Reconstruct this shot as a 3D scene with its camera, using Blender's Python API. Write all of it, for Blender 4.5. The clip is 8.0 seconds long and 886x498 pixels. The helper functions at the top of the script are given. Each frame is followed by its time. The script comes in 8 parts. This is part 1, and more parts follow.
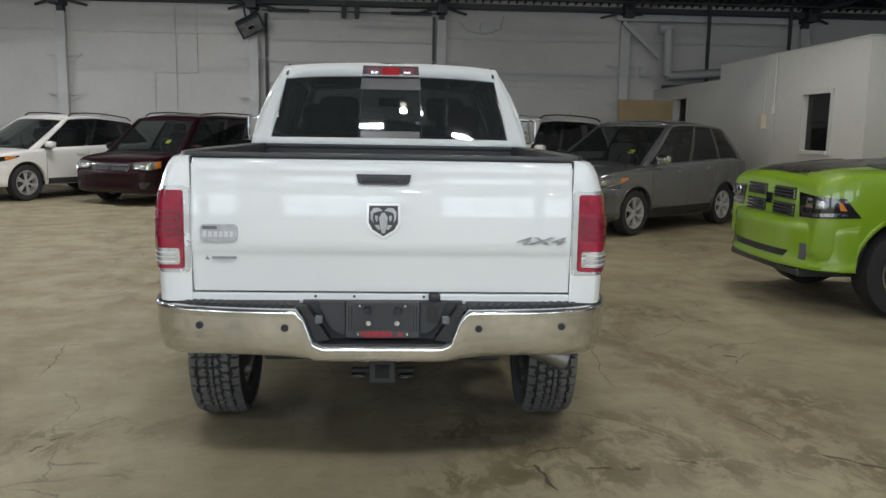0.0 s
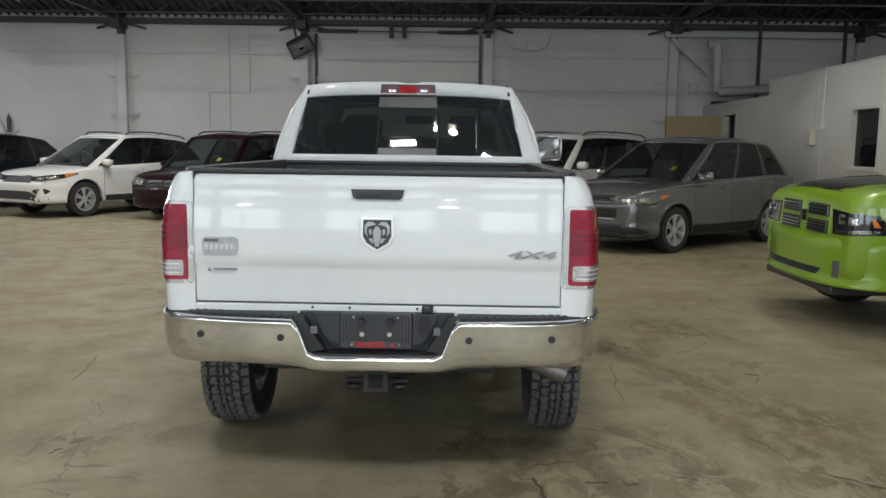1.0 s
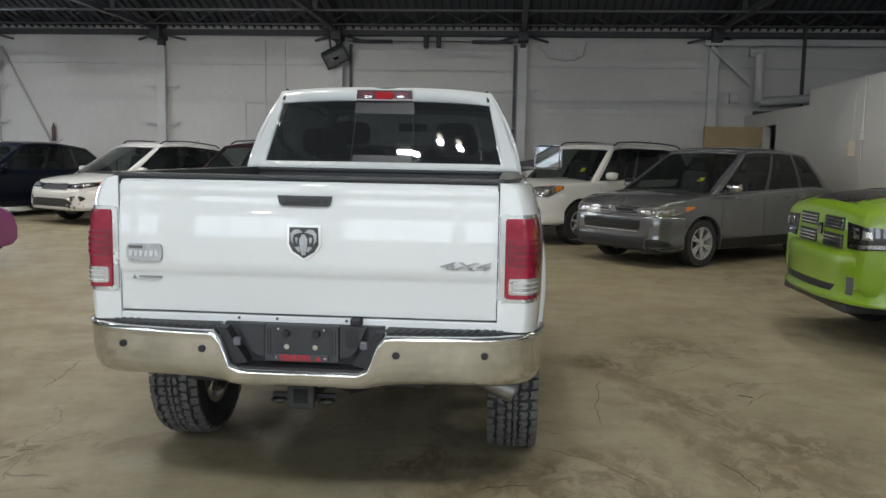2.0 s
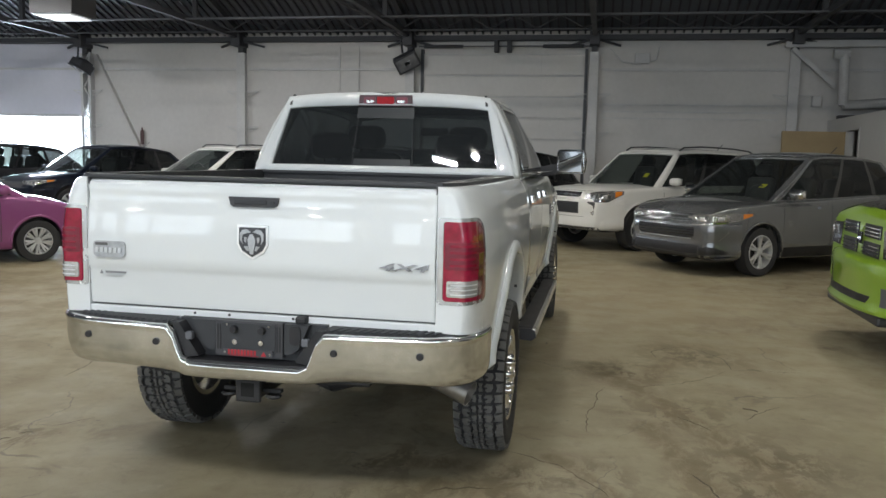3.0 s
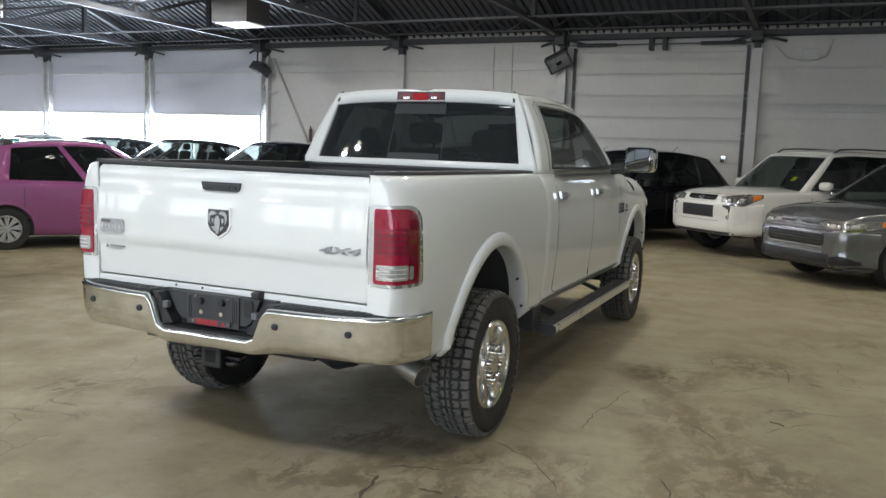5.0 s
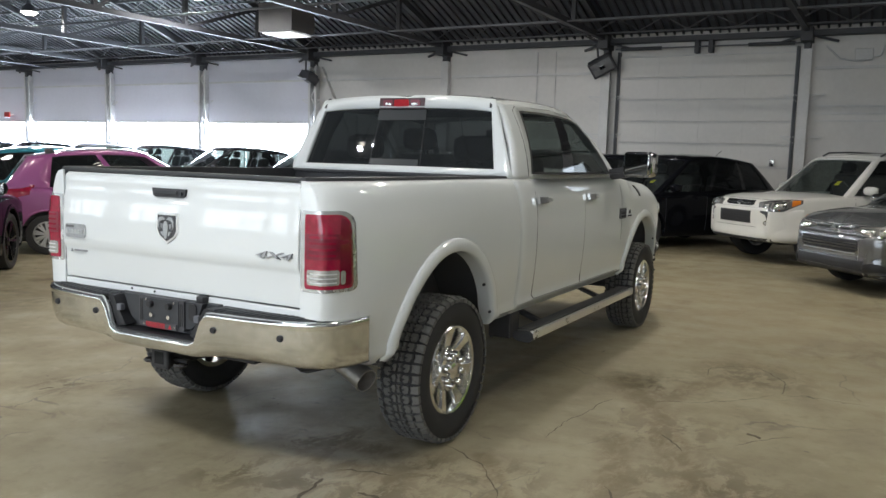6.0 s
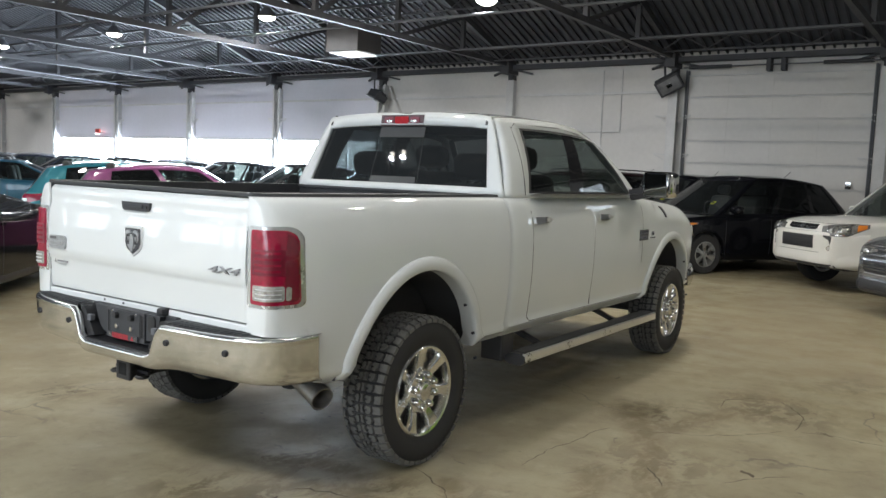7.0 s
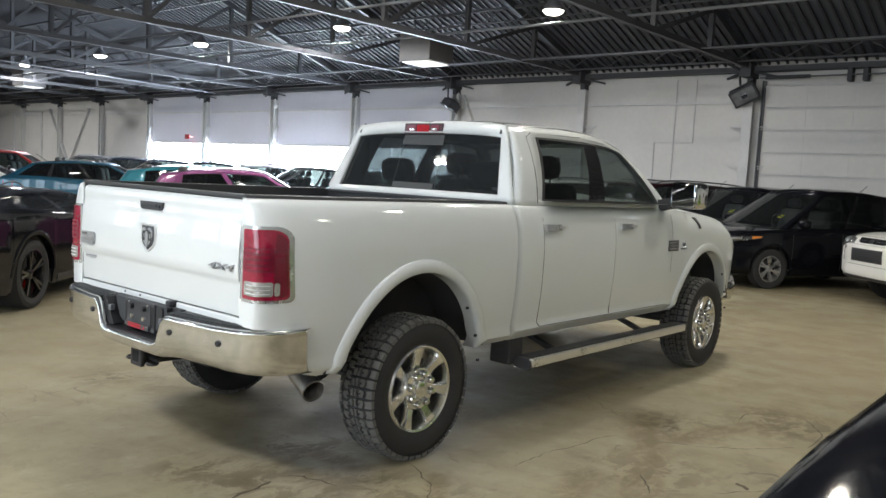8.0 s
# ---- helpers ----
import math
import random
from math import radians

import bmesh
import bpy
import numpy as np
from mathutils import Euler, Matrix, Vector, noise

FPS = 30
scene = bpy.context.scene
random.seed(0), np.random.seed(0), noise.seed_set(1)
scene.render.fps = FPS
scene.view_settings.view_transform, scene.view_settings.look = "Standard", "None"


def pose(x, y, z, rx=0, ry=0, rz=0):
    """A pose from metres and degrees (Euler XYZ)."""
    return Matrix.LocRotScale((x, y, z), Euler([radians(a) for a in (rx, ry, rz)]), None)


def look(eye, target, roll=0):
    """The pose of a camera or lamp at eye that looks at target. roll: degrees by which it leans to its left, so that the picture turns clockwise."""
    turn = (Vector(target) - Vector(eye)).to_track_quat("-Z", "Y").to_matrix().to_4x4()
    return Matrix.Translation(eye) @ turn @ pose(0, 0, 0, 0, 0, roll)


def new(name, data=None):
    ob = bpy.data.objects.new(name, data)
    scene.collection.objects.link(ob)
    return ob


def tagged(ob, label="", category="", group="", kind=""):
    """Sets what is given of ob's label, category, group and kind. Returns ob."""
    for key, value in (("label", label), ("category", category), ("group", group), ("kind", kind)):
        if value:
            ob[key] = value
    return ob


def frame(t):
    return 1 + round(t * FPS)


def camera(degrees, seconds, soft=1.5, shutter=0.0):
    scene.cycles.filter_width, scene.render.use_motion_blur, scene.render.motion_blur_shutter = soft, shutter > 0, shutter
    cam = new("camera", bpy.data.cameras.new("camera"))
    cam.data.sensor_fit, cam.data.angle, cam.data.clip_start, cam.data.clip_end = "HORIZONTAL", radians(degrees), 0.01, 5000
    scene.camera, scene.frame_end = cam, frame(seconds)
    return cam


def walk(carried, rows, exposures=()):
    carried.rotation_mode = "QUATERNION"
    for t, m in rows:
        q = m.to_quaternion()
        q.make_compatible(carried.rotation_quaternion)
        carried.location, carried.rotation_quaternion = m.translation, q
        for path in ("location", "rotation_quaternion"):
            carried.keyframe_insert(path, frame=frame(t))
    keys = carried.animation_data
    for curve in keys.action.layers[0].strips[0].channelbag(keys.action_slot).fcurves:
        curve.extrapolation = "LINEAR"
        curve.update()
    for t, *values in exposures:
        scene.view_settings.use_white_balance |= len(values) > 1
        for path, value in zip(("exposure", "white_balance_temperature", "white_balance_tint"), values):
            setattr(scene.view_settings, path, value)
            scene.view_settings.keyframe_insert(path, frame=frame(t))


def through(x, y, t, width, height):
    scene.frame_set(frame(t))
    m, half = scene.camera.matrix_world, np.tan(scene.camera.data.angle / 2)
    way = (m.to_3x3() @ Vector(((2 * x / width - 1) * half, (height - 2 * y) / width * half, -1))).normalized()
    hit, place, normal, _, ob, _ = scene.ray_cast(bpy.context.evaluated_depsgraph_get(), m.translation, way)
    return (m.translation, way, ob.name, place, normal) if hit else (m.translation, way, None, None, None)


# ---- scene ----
cam = camera(57.1, 8.0)
PATH = [
    (0, (0.036, -0.123, 1.56), (0.143, 1.853, 1.268), 1.0),
    (0.5, (0.085, -0.143, 1.562), (0.14, 1.837, 1.282), 0.7),
    (1, (0.301, -0.207, 1.559), (0.27, 1.776, 1.307), 0.8),
    (1.5, (0.522, -0.182, 1.566), (0.433, 1.801, 1.317), 1.3),
    (1.7, (0.603, -0.093, 1.55), (0.5, 1.891, 1.314), 1.2),
    (2.8, (1.34, 0.035, 1.537), (0.978, 1.99, 1.316), 1.1),
    (3, (1.406, 0.019, 1.551), (1.024, 1.97, 1.33), 1.3),
    (3.5, (1.653, 0.104, 1.556), (1.233, 2.046, 1.327), 2.5),
    (4, (1.939, 0.214, 1.53), (1.407, 2.128, 1.294), 2.2),
    (4.5, (2.224, 0.195, 1.535), (1.527, 2.054, 1.296), 2.3),
    (4.7, (2.308, 0.183, 1.535), (1.559, 2.023, 1.301), 2.2),
    (5.8, (2.915, 0.369, 1.557), (1.976, 2.12, 1.325), 1.8),
    (6, (2.982, 0.449, 1.554), (2.024, 2.191, 1.332), 1.7),
    (6.5, (3.162, 0.656, 1.572), (2.141, 2.364, 1.373), 2.0),
    (7, (3.437, 0.825, 1.568), (2.303, 2.462, 1.384), 2.3),
    (7.5, (3.699, 0.867, 1.563), (2.484, 2.447, 1.396), 3.0),
    (8, (3.902, 0.987, 1.578), (2.603, 2.498, 1.405), 3.2),
]
walk(cam, [(t, look(eye, target, roll)) for t, eye, target, roll in PATH], ((0, 0.06), (3, 0.2), (4.5, 0.37), (6, 0.39), (8, 0.62)))

# ---- world and light ----
world = bpy.data.worlds.new("world")
scene.world = world
world.use_nodes = True
sky = world.node_tree.nodes.new("ShaderNodeTexSky")
sky.sky_type, sky.sun_disc = "NISHITA", False
sky.sun_elevation, sky.sun_rotation = radians(35), radians(-40)
world.node_tree.links.new(sky.outputs[0], world.node_tree.nodes["Background"].inputs[0])
world.node_tree.nodes["Background"].inputs[1].default_value = 0.10
scene.view_settings.exposure = 0.06

BACK, FRONT, WEST, EAST = 20.8, -11.0, -52.0, 14.0   # inner faces of the hall's walls
BAY, COL0 = 4.62, 1.03                                # pitch of the columns along the back wall
LIT_BAYS = (-4, -5, -6, -7)                           # bays whose doors have a band of daylight


def area_lamp(name, place, aim, sx, sy, watts, colour, shape="RECTANGLE"):
    data = bpy.data.lights.new(name, "AREA")
    data.shape, data.size, data.size_y, data.energy, data.color = shape, sx, sy, watts, colour
    ob = new(name, data)
    ob.matrix_world = look(place, aim)
    return ob


for k in LIT_BAYS:
    xm = COL0 + (k + 0.5) * BAY
    area_lamp("window_light", (xm, BACK + 0.35, 1.9), (xm, 0, 1.2), 4.2, 1.85, 1500, (0.74, 0.86, 1.0))
SOUTH = [2.4 + 3.8 * i for i in range(-8, 3)]         # middles of the windows behind the camera
for xm in SOUTH:
    area_lamp("window_light", (xm, FRONT - 0.3, 2.55), (xm, 5, 2.2), 2.6, 3.2, 86, (0.75, 0.885, 1.0))
# lamps: (x, y, z, width of the glowing disc, watts, tint)
COOL, WARM, PALE = (0.975, 0.985, 1.0), (1.0, 0.955, 0.84), (0.95, 0.975, 1.0)
# the two westernmost lamps are unseen, added to brighten the far end
LAMPS = [(-5.5, 14.9, 5.15, 0.42, 145, COOL)] + [(-5.5 - 6.3 * i, 14.9, 5.30, 0.42, 145 if i < 4 else 180, COOL) for i in (1, 2, 3, 4, 5, 6)]
LAMPS += [(-11.0 + 4.6 * i, 5.2, 6.4, 0.42, 34, WARM) for i in range(5)] + [(-9.0 + 4.6 * i, 10.2, 6.2, 0.42, (74, 108, 114, 72, 36)[i], WARM) for i in range(5)]
LAMPS += [(0.18 + 0.46 * j - 6.3 * i, -0.95, 6.0, 0.15, 50, PALE) for i in (-1, 0, 1, 2) for j in (0, 1)]
# two unseen rows behind the camera, added as fill that softens the shadows
LAMPS += [(-11.5 + 4.6 * i, -5.4, 5.6, 0.42, 36 if i < 4 else 18, PALE) for i in range(6)] + [(-13.5 + 4.6 * i, -9.2, 4.7, 0.42, 52 if i < 4 else 26, PALE) for i in range(6)]
for x, y, z, wide, watts, tint in LAMPS:
    area_lamp("lamp_light", (x, y, z - 0.22), (x, y, 0), wide, wide, watts, tint, "DISK")
for x in (-0.6, 1.6):
    area_lamp("strip_light", (x, -1.4, 5.78), (x, -1.4, 0), 0.6, 0.13, 118, (0.965, 0.99, 1.0))

# ---- materials ----
def shader(name):
    m = bpy.data.materials.new(name)
    m.use_nodes = True
    return m, m.node_tree.nodes, m.node_tree.links, m.node_tree.nodes["Principled BSDF"]


def mat(name, colour, rough=0.5, metal=0.0, vary=0.12, scale=3.0, fine=60.0, bump=0.0, coat=0.0, spec=0.5, rvary=0.1, emit=None, rand=0.0):
    """A surface with colour and gloss that vary at a broad and a fine scale."""
    m, nodes, links, b = shader(name)
    at = nodes.new("ShaderNodeTexCoord")
    broad, grain = nodes.new("ShaderNodeTexNoise"), nodes.new("ShaderNodeTexNoise")
    broad.inputs["Scale"].default_value, broad.inputs["Detail"].default_value = scale, 5
    grain.inputs["Scale"].default_value, grain.inputs["Detail"].default_value = fine, 3
    for n in (broad, grain):
        links.new(at.outputs["Object"], n.inputs["Vector"])
    both = nodes.new("ShaderNodeMath")
    both.operation = "MULTIPLY_ADD"
    both.inputs[1].default_value = 0.4
    links.new(grain.outputs[0], both.inputs[0])
    links.new(broad.outputs[0], both.inputs[2])
    ramp = nodes.new("ShaderNodeMapRange")
    ramp.inputs[1].default_value, ramp.inputs[2].default_value = 0.4, 1.0
    ramp.inputs[3].default_value, ramp.inputs[4].default_value = 1 - vary, 1 + vary
    links.new(both.outputs[0], ramp.inputs[0])
    hsv = nodes.new("ShaderNodeHueSaturation")
    hsv.inputs["Color"].default_value = (*colour, 1)
    links.new(ramp.outputs[0], hsv.inputs["Value"])
    if rand:
        info, mr, mul = nodes.new("ShaderNodeObjectInfo"), nodes.new("ShaderNodeMapRange"), nodes.new("ShaderNodeMath")
        mr.inputs[3].default_value, mr.inputs[4].default_value = 1 - rand, 1 + rand
        links.new(info.outputs["Random"], mr.inputs[0])
        mul.operation = "MULTIPLY"
        links.new(mr.outputs[0], mul.inputs[0])
        links.new(ramp.outputs[0], mul.inputs[1])
        links.new(mul.outputs[0], hsv.inputs["Value"])
    links.new(hsv.outputs[0], b.inputs["Base Color"])
    rr = nodes.new("ShaderNodeMapRange")
    rr.inputs[1].default_value, rr.inputs[2].default_value = 0.3, 1.0
    rr.inputs[3].default_value, rr.inputs[4].default_value = max(0.02, rough - rvary), min(1, rough + rvary)
    links.new(both.outputs[0], rr.inputs[0])
    links.new(rr.outputs[0], b.inputs["Roughness"])
    b.inputs["Metallic"].default_value = metal
    b.inputs["Specular IOR Level"].default_value = spec
    b.inputs["Coat Weight"].default_value = coat
    b.inputs["Coat Roughness"].default_value = 0.025
    if bump:
        bm_ = nodes.new("ShaderNodeBump")
        bm_.inputs["Strength"].default_value, bm_.inputs["Distance"].default_value = bump, 0.01
        links.new(both.outputs[0], bm_.inputs["Height"])
        links.new(bm_.outputs[0], b.inputs["Normal"])
    if emit:
        b.inputs["Emission Color"].default_value = (*emit[0], 1)
        b.inputs["Emission Strength"].default_value = emit[1]
    return m


def paint(name, colour, rough=0.32, flake=0.0, gloss=1.0):
    dark = sum(colour) < 0.2
    return mat(name, colour, 0.38 if dark else rough, flake, 0.03, 1.5, 300.0, coat=0.6 if dark else gloss, spec=0.2 if dark else 0.5, rvary=0.04)


def glass(name, tint, through, veil_share=0.025):
    """A thin pane: part mirror by Fresnel, part clear, with a grey tint."""
    m, nodes, links, b = shader(name)
    nodes.remove(b)
    clear, gloss, mix, edge = (nodes.new("ShaderNode" + n) for n in ("BsdfTransparent", "BsdfGlossy", "MixShader", "LayerWeight"))
    clear.inputs[0].default_value = (*[c * through for c in tint], 1)
    gloss.inputs["Roughness"].default_value = 0.02
    edge.inputs[0].default_value = 0.5
    rise, share = nodes.new("ShaderNodeMath"), nodes.new("ShaderNodeMath")
    rise.operation, rise.inputs[1].default_value = "POWER", 5.0
    share.operation, share.inputs[1].default_value, share.inputs[2].default_value = "MULTIPLY_ADD", 0.9, 0.05
    links.new(edge.outputs["Facing"], rise.inputs[0])
    links.new(rise.outputs[0], share.inputs[0])
    links.new(share.outputs[0], mix.inputs[0])
    links.new(clear.outputs[0], mix.inputs[1])
    links.new(gloss.outputs[0], mix.inputs[2])
    # pale diffuse film: some dust, and a painted haze that lifts dark panes
    film, veil = nodes.new("ShaderNodeBsdfDiffuse"), nodes.new("ShaderNodeMixShader")
    film.inputs[0].default_value = (0.30, 0.33, 0.35, 1)
    veil.inputs[0].default_value = veil_share
    links.new(mix.outputs[0], veil.inputs[1])
    links.new(film.outputs[0], veil.inputs[2])
    links.new(veil.outputs[0], nodes["Material Output"].inputs[0])
    return m


def glow(name, colour, strength):
    m, nodes, links, b = shader(name)
    b.inputs["Base Color"].default_value = (*colour, 1)
    b.inputs["Emission Color"].default_value = (*colour, 1)
    b.inputs["Emission Strength"].default_value = strength
    return m


def concrete_floor():
    """Worn slab: broad tone, brown tyre stains, hairline cracks, polished patches."""
    m, nodes, links, b = shader("worn_concrete")
    at = nodes.new("ShaderNodeTexCoord")

    def noise_at(scale, detail=6, stretch=(1, 1, 1), rough=0.55, warp=0.0):
        mp = nodes.new("ShaderNodeMapping")
        mp.inputs["Scale"].default_value = stretch
        links.new(at.outputs["Object"], mp.inputs[0])
        n = nodes.new("ShaderNodeTexNoise")
        n.inputs["Scale"].default_value, n.inputs["Detail"].default_value = scale, detail
        n.inputs["Roughness"].default_value, n.inputs["Distortion"].default_value = rough, warp
        links.new(mp.outputs[0], n.inputs["Vector"])
        return n.outputs[0]

    def ramp(src, lo, hi, a=0.0, z=1.0):
        r = nodes.new("ShaderNodeMapRange")
        r.interpolation_type = "SMOOTHSTEP"
        r.inputs[1].default_value, r.inputs[2].default_value, r.inputs[3].default_value, r.inputs[4].default_value = lo, hi, a, z
        links.new(src, r.inputs[0])
        return r.outputs[0]

    def mul(a, c):
        n = nodes.new("ShaderNodeMath")
        n.operation = "MULTIPLY"
        for i, v in enumerate((a, c)):
            if isinstance(v, float):
                n.inputs[i].default_value = v
            else:
                links.new(v, n.inputs[i])
        return n.outputs[0]

    def mix(fac, a, c):
        n = nodes.new("ShaderNodeMix")
        n.data_type = "RGBA"
        links.new(fac, n.inputs[0])
        for i, v in ((6, a), (7, c)):
            if isinstance(v, tuple):
                n.inputs[i].default_value = (*v, 1)
            else:
                links.new(v, n.inputs[i])
        return n.outputs[2]

    broad = noise_at(0.35, 5)
    col = mix(ramp(broad, 0.35, 0.68), (0.246, 0.211, 0.132), (0.32, 0.281, 0.185))
    mid = noise_at(2.2, 8)
    col = mix(ramp(mid, 0.42, 0.72, 0.0, 0.55), col, (0.20, 0.168, 0.118))
    fine = noise_at(8.5, 9, (1, 1, 1), 0.7, 0.4)
    col = mix(ramp(fine, 0.46, 0.70, 0.0, 0.45), col, (0.175, 0.140, 0.088))
    col = mix(ramp(noise_at(5.0, 8, (1, 1, 1), 0.65), 0.55, 0.75, 0.0, 0.35), col, (0.42, 0.37, 0.27))
    where = ramp(noise_at(0.42, 3, (1.0, 0.7, 1)), 0.46, 0.60)
    streak = ramp(noise_at(2.6, 8, (1.0, 0.6, 1), 0.66, 0.9), 0.50, 0.66)
    col = mix(mul(mul(where, streak), 0.62), col, (0.115, 0.09, 0.06))
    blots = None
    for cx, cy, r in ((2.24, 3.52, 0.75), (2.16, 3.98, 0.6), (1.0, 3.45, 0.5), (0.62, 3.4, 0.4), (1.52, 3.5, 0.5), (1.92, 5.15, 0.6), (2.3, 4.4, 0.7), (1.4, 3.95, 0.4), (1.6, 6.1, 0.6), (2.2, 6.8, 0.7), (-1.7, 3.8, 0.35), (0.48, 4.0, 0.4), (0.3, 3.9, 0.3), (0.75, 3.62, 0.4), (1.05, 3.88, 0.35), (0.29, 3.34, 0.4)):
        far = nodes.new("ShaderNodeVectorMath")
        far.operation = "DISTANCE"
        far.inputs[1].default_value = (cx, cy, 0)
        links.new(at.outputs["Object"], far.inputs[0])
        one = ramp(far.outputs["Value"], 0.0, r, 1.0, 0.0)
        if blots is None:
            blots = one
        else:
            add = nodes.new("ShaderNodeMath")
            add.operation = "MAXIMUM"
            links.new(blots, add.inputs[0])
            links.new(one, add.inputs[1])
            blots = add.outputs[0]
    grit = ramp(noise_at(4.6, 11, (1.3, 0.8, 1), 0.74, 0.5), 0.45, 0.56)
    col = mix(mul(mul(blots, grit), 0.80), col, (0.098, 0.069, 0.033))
    # brown tracks that tyres have dragged over the slab
    tracks = None
    for ax, ay, cx, cy, r in ((1.38, 6.1, 1.69, 5.63, 0.17), (1.69, 5.63, 1.99, 4.97, 0.15), (1.99, 4.97, 2.15, 4.56, 0.16), (2.15, 4.56, 2.42, 3.9, 0.18), (1.70, 4.85, 1.86, 4.37, 0.14), (1.86, 4.37, 1.98, 3.9, 0.16), (1.2, 4.2, 1.50, 3.78, 0.09), (1.82, 6.98, 2.12, 7.08, 0.16), (1.74, 5.85, 2.0, 6.6, 0.14), (0.45, 3.62, 0.95, 3.72, 0.16), (0.5, 3.95, 0.8, 3.98, 0.12)):
        steps = []
        for op, v in (("SUBTRACT", (ax, ay, 0)), ("DOT_PRODUCT", (cx - ax, cy - ay, 0))):
            n = nodes.new("ShaderNodeVectorMath")
            n.operation = op
            n.inputs[1].default_value = v
            links.new(steps[-1].outputs[0] if steps else at.outputs["Object"], n.inputs[0])
            steps.append(n)
        share = nodes.new("ShaderNodeMath")
        share.operation, share.use_clamp = "DIVIDE", True
        share.inputs[1].default_value = (cx - ax) ** 2 + (cy - ay) ** 2
        links.new(steps[1].outputs["Value"], share.inputs[0])
        foot = nodes.new("ShaderNodeVectorMath")
        foot.operation = "SCALE"
        foot.inputs[0].default_value = (cx - ax, cy - ay, 0)
        links.new(share.outputs[0], foot.inputs["Scale"])
        far = nodes.new("ShaderNodeVectorMath")
        far.operation = "DISTANCE"
        links.new(steps[0].outputs[0], far.inputs[0])
        links.new(foot.outputs[0], far.inputs[1])
        one = ramp(far.outputs["Value"], 0.25 * r, r, 1.0, 0.0)
        if tracks is None:
            tracks = one
        else:
            add = nodes.new("ShaderNodeMath")
            add.operation = "MAXIMUM"
            links.new(tracks, add.inputs[0])
            links.new(one, add.inputs[1])
            tracks = add.outputs[0]
    smear = ramp(noise_at(9.0, 8, (1.3, 0.6, 1), 0.7, 0.5), 0.36, 0.62, 0.15, 1.0)
    col = mix(mul(mul(tracks, smear), 0.78), col, (0.145, 0.107, 0.055))
    spots = ramp(noise_at(7.0, 4, (1, 1, 1), 0.5, 1.2), 0.70, 0.76)
    col = mix(mul(spots, 0.7), col, (0.10, 0.08, 0.06))
    vor = nodes.new("ShaderNodeTexVoronoi")
    vor.feature = "DISTANCE_TO_EDGE"
    vor.inputs["Scale"].default_value = 0.42
    warp = nodes.new("ShaderNodeVectorMath")
    warp.operation = "MULTIPLY_ADD"
    wn = nodes.new("ShaderNodeTexNoise")
    wn.inputs["Scale"].default_value, wn.inputs["Detail"].default_value = 1.6, 6
    links.new(at.outputs["Object"], wn.inputs["Vector"])
    links.new(wn.outputs["Color"], warp.inputs[0])
    warp.inputs[1].default_value = (0.7, 0.7, 0.0)
    links.new(at.outputs["Object"], warp.inputs[2])
    links.new(warp.outputs[0], vor.inputs["Vector"])
    crack = mul(ramp(vor.outputs["Distance"], 0.0006, 0.0026, 1.0, 0.0), ramp(noise_at(0.9, 4), 0.48, 0.60))
    col = mix(mul(crack, 0.75), col, (0.12, 0.10, 0.075))
    speck = ramp(noise_at(38.0, 6, (1, 1, 1), 0.7), 0.58, 0.72)
    col = mix(mul(speck, 0.30), col, (0.13, 0.108, 0.075))
    links.new(col, b.inputs["Base Color"])
    links.new(ramp(mid, 0.3, 0.7, 0.48, 0.74), b.inputs["Roughness"])
    bp = nodes.new("ShaderNodeBump")
    bp.inputs["Strength"].default_value, bp.inputs["Distance"].default_value = 0.12, 0.01
    links.new(noise_at(14.0, 8), bp.inputs["Height"])
    links.new(bp.outputs[0], b.inputs["Normal"])
    return m


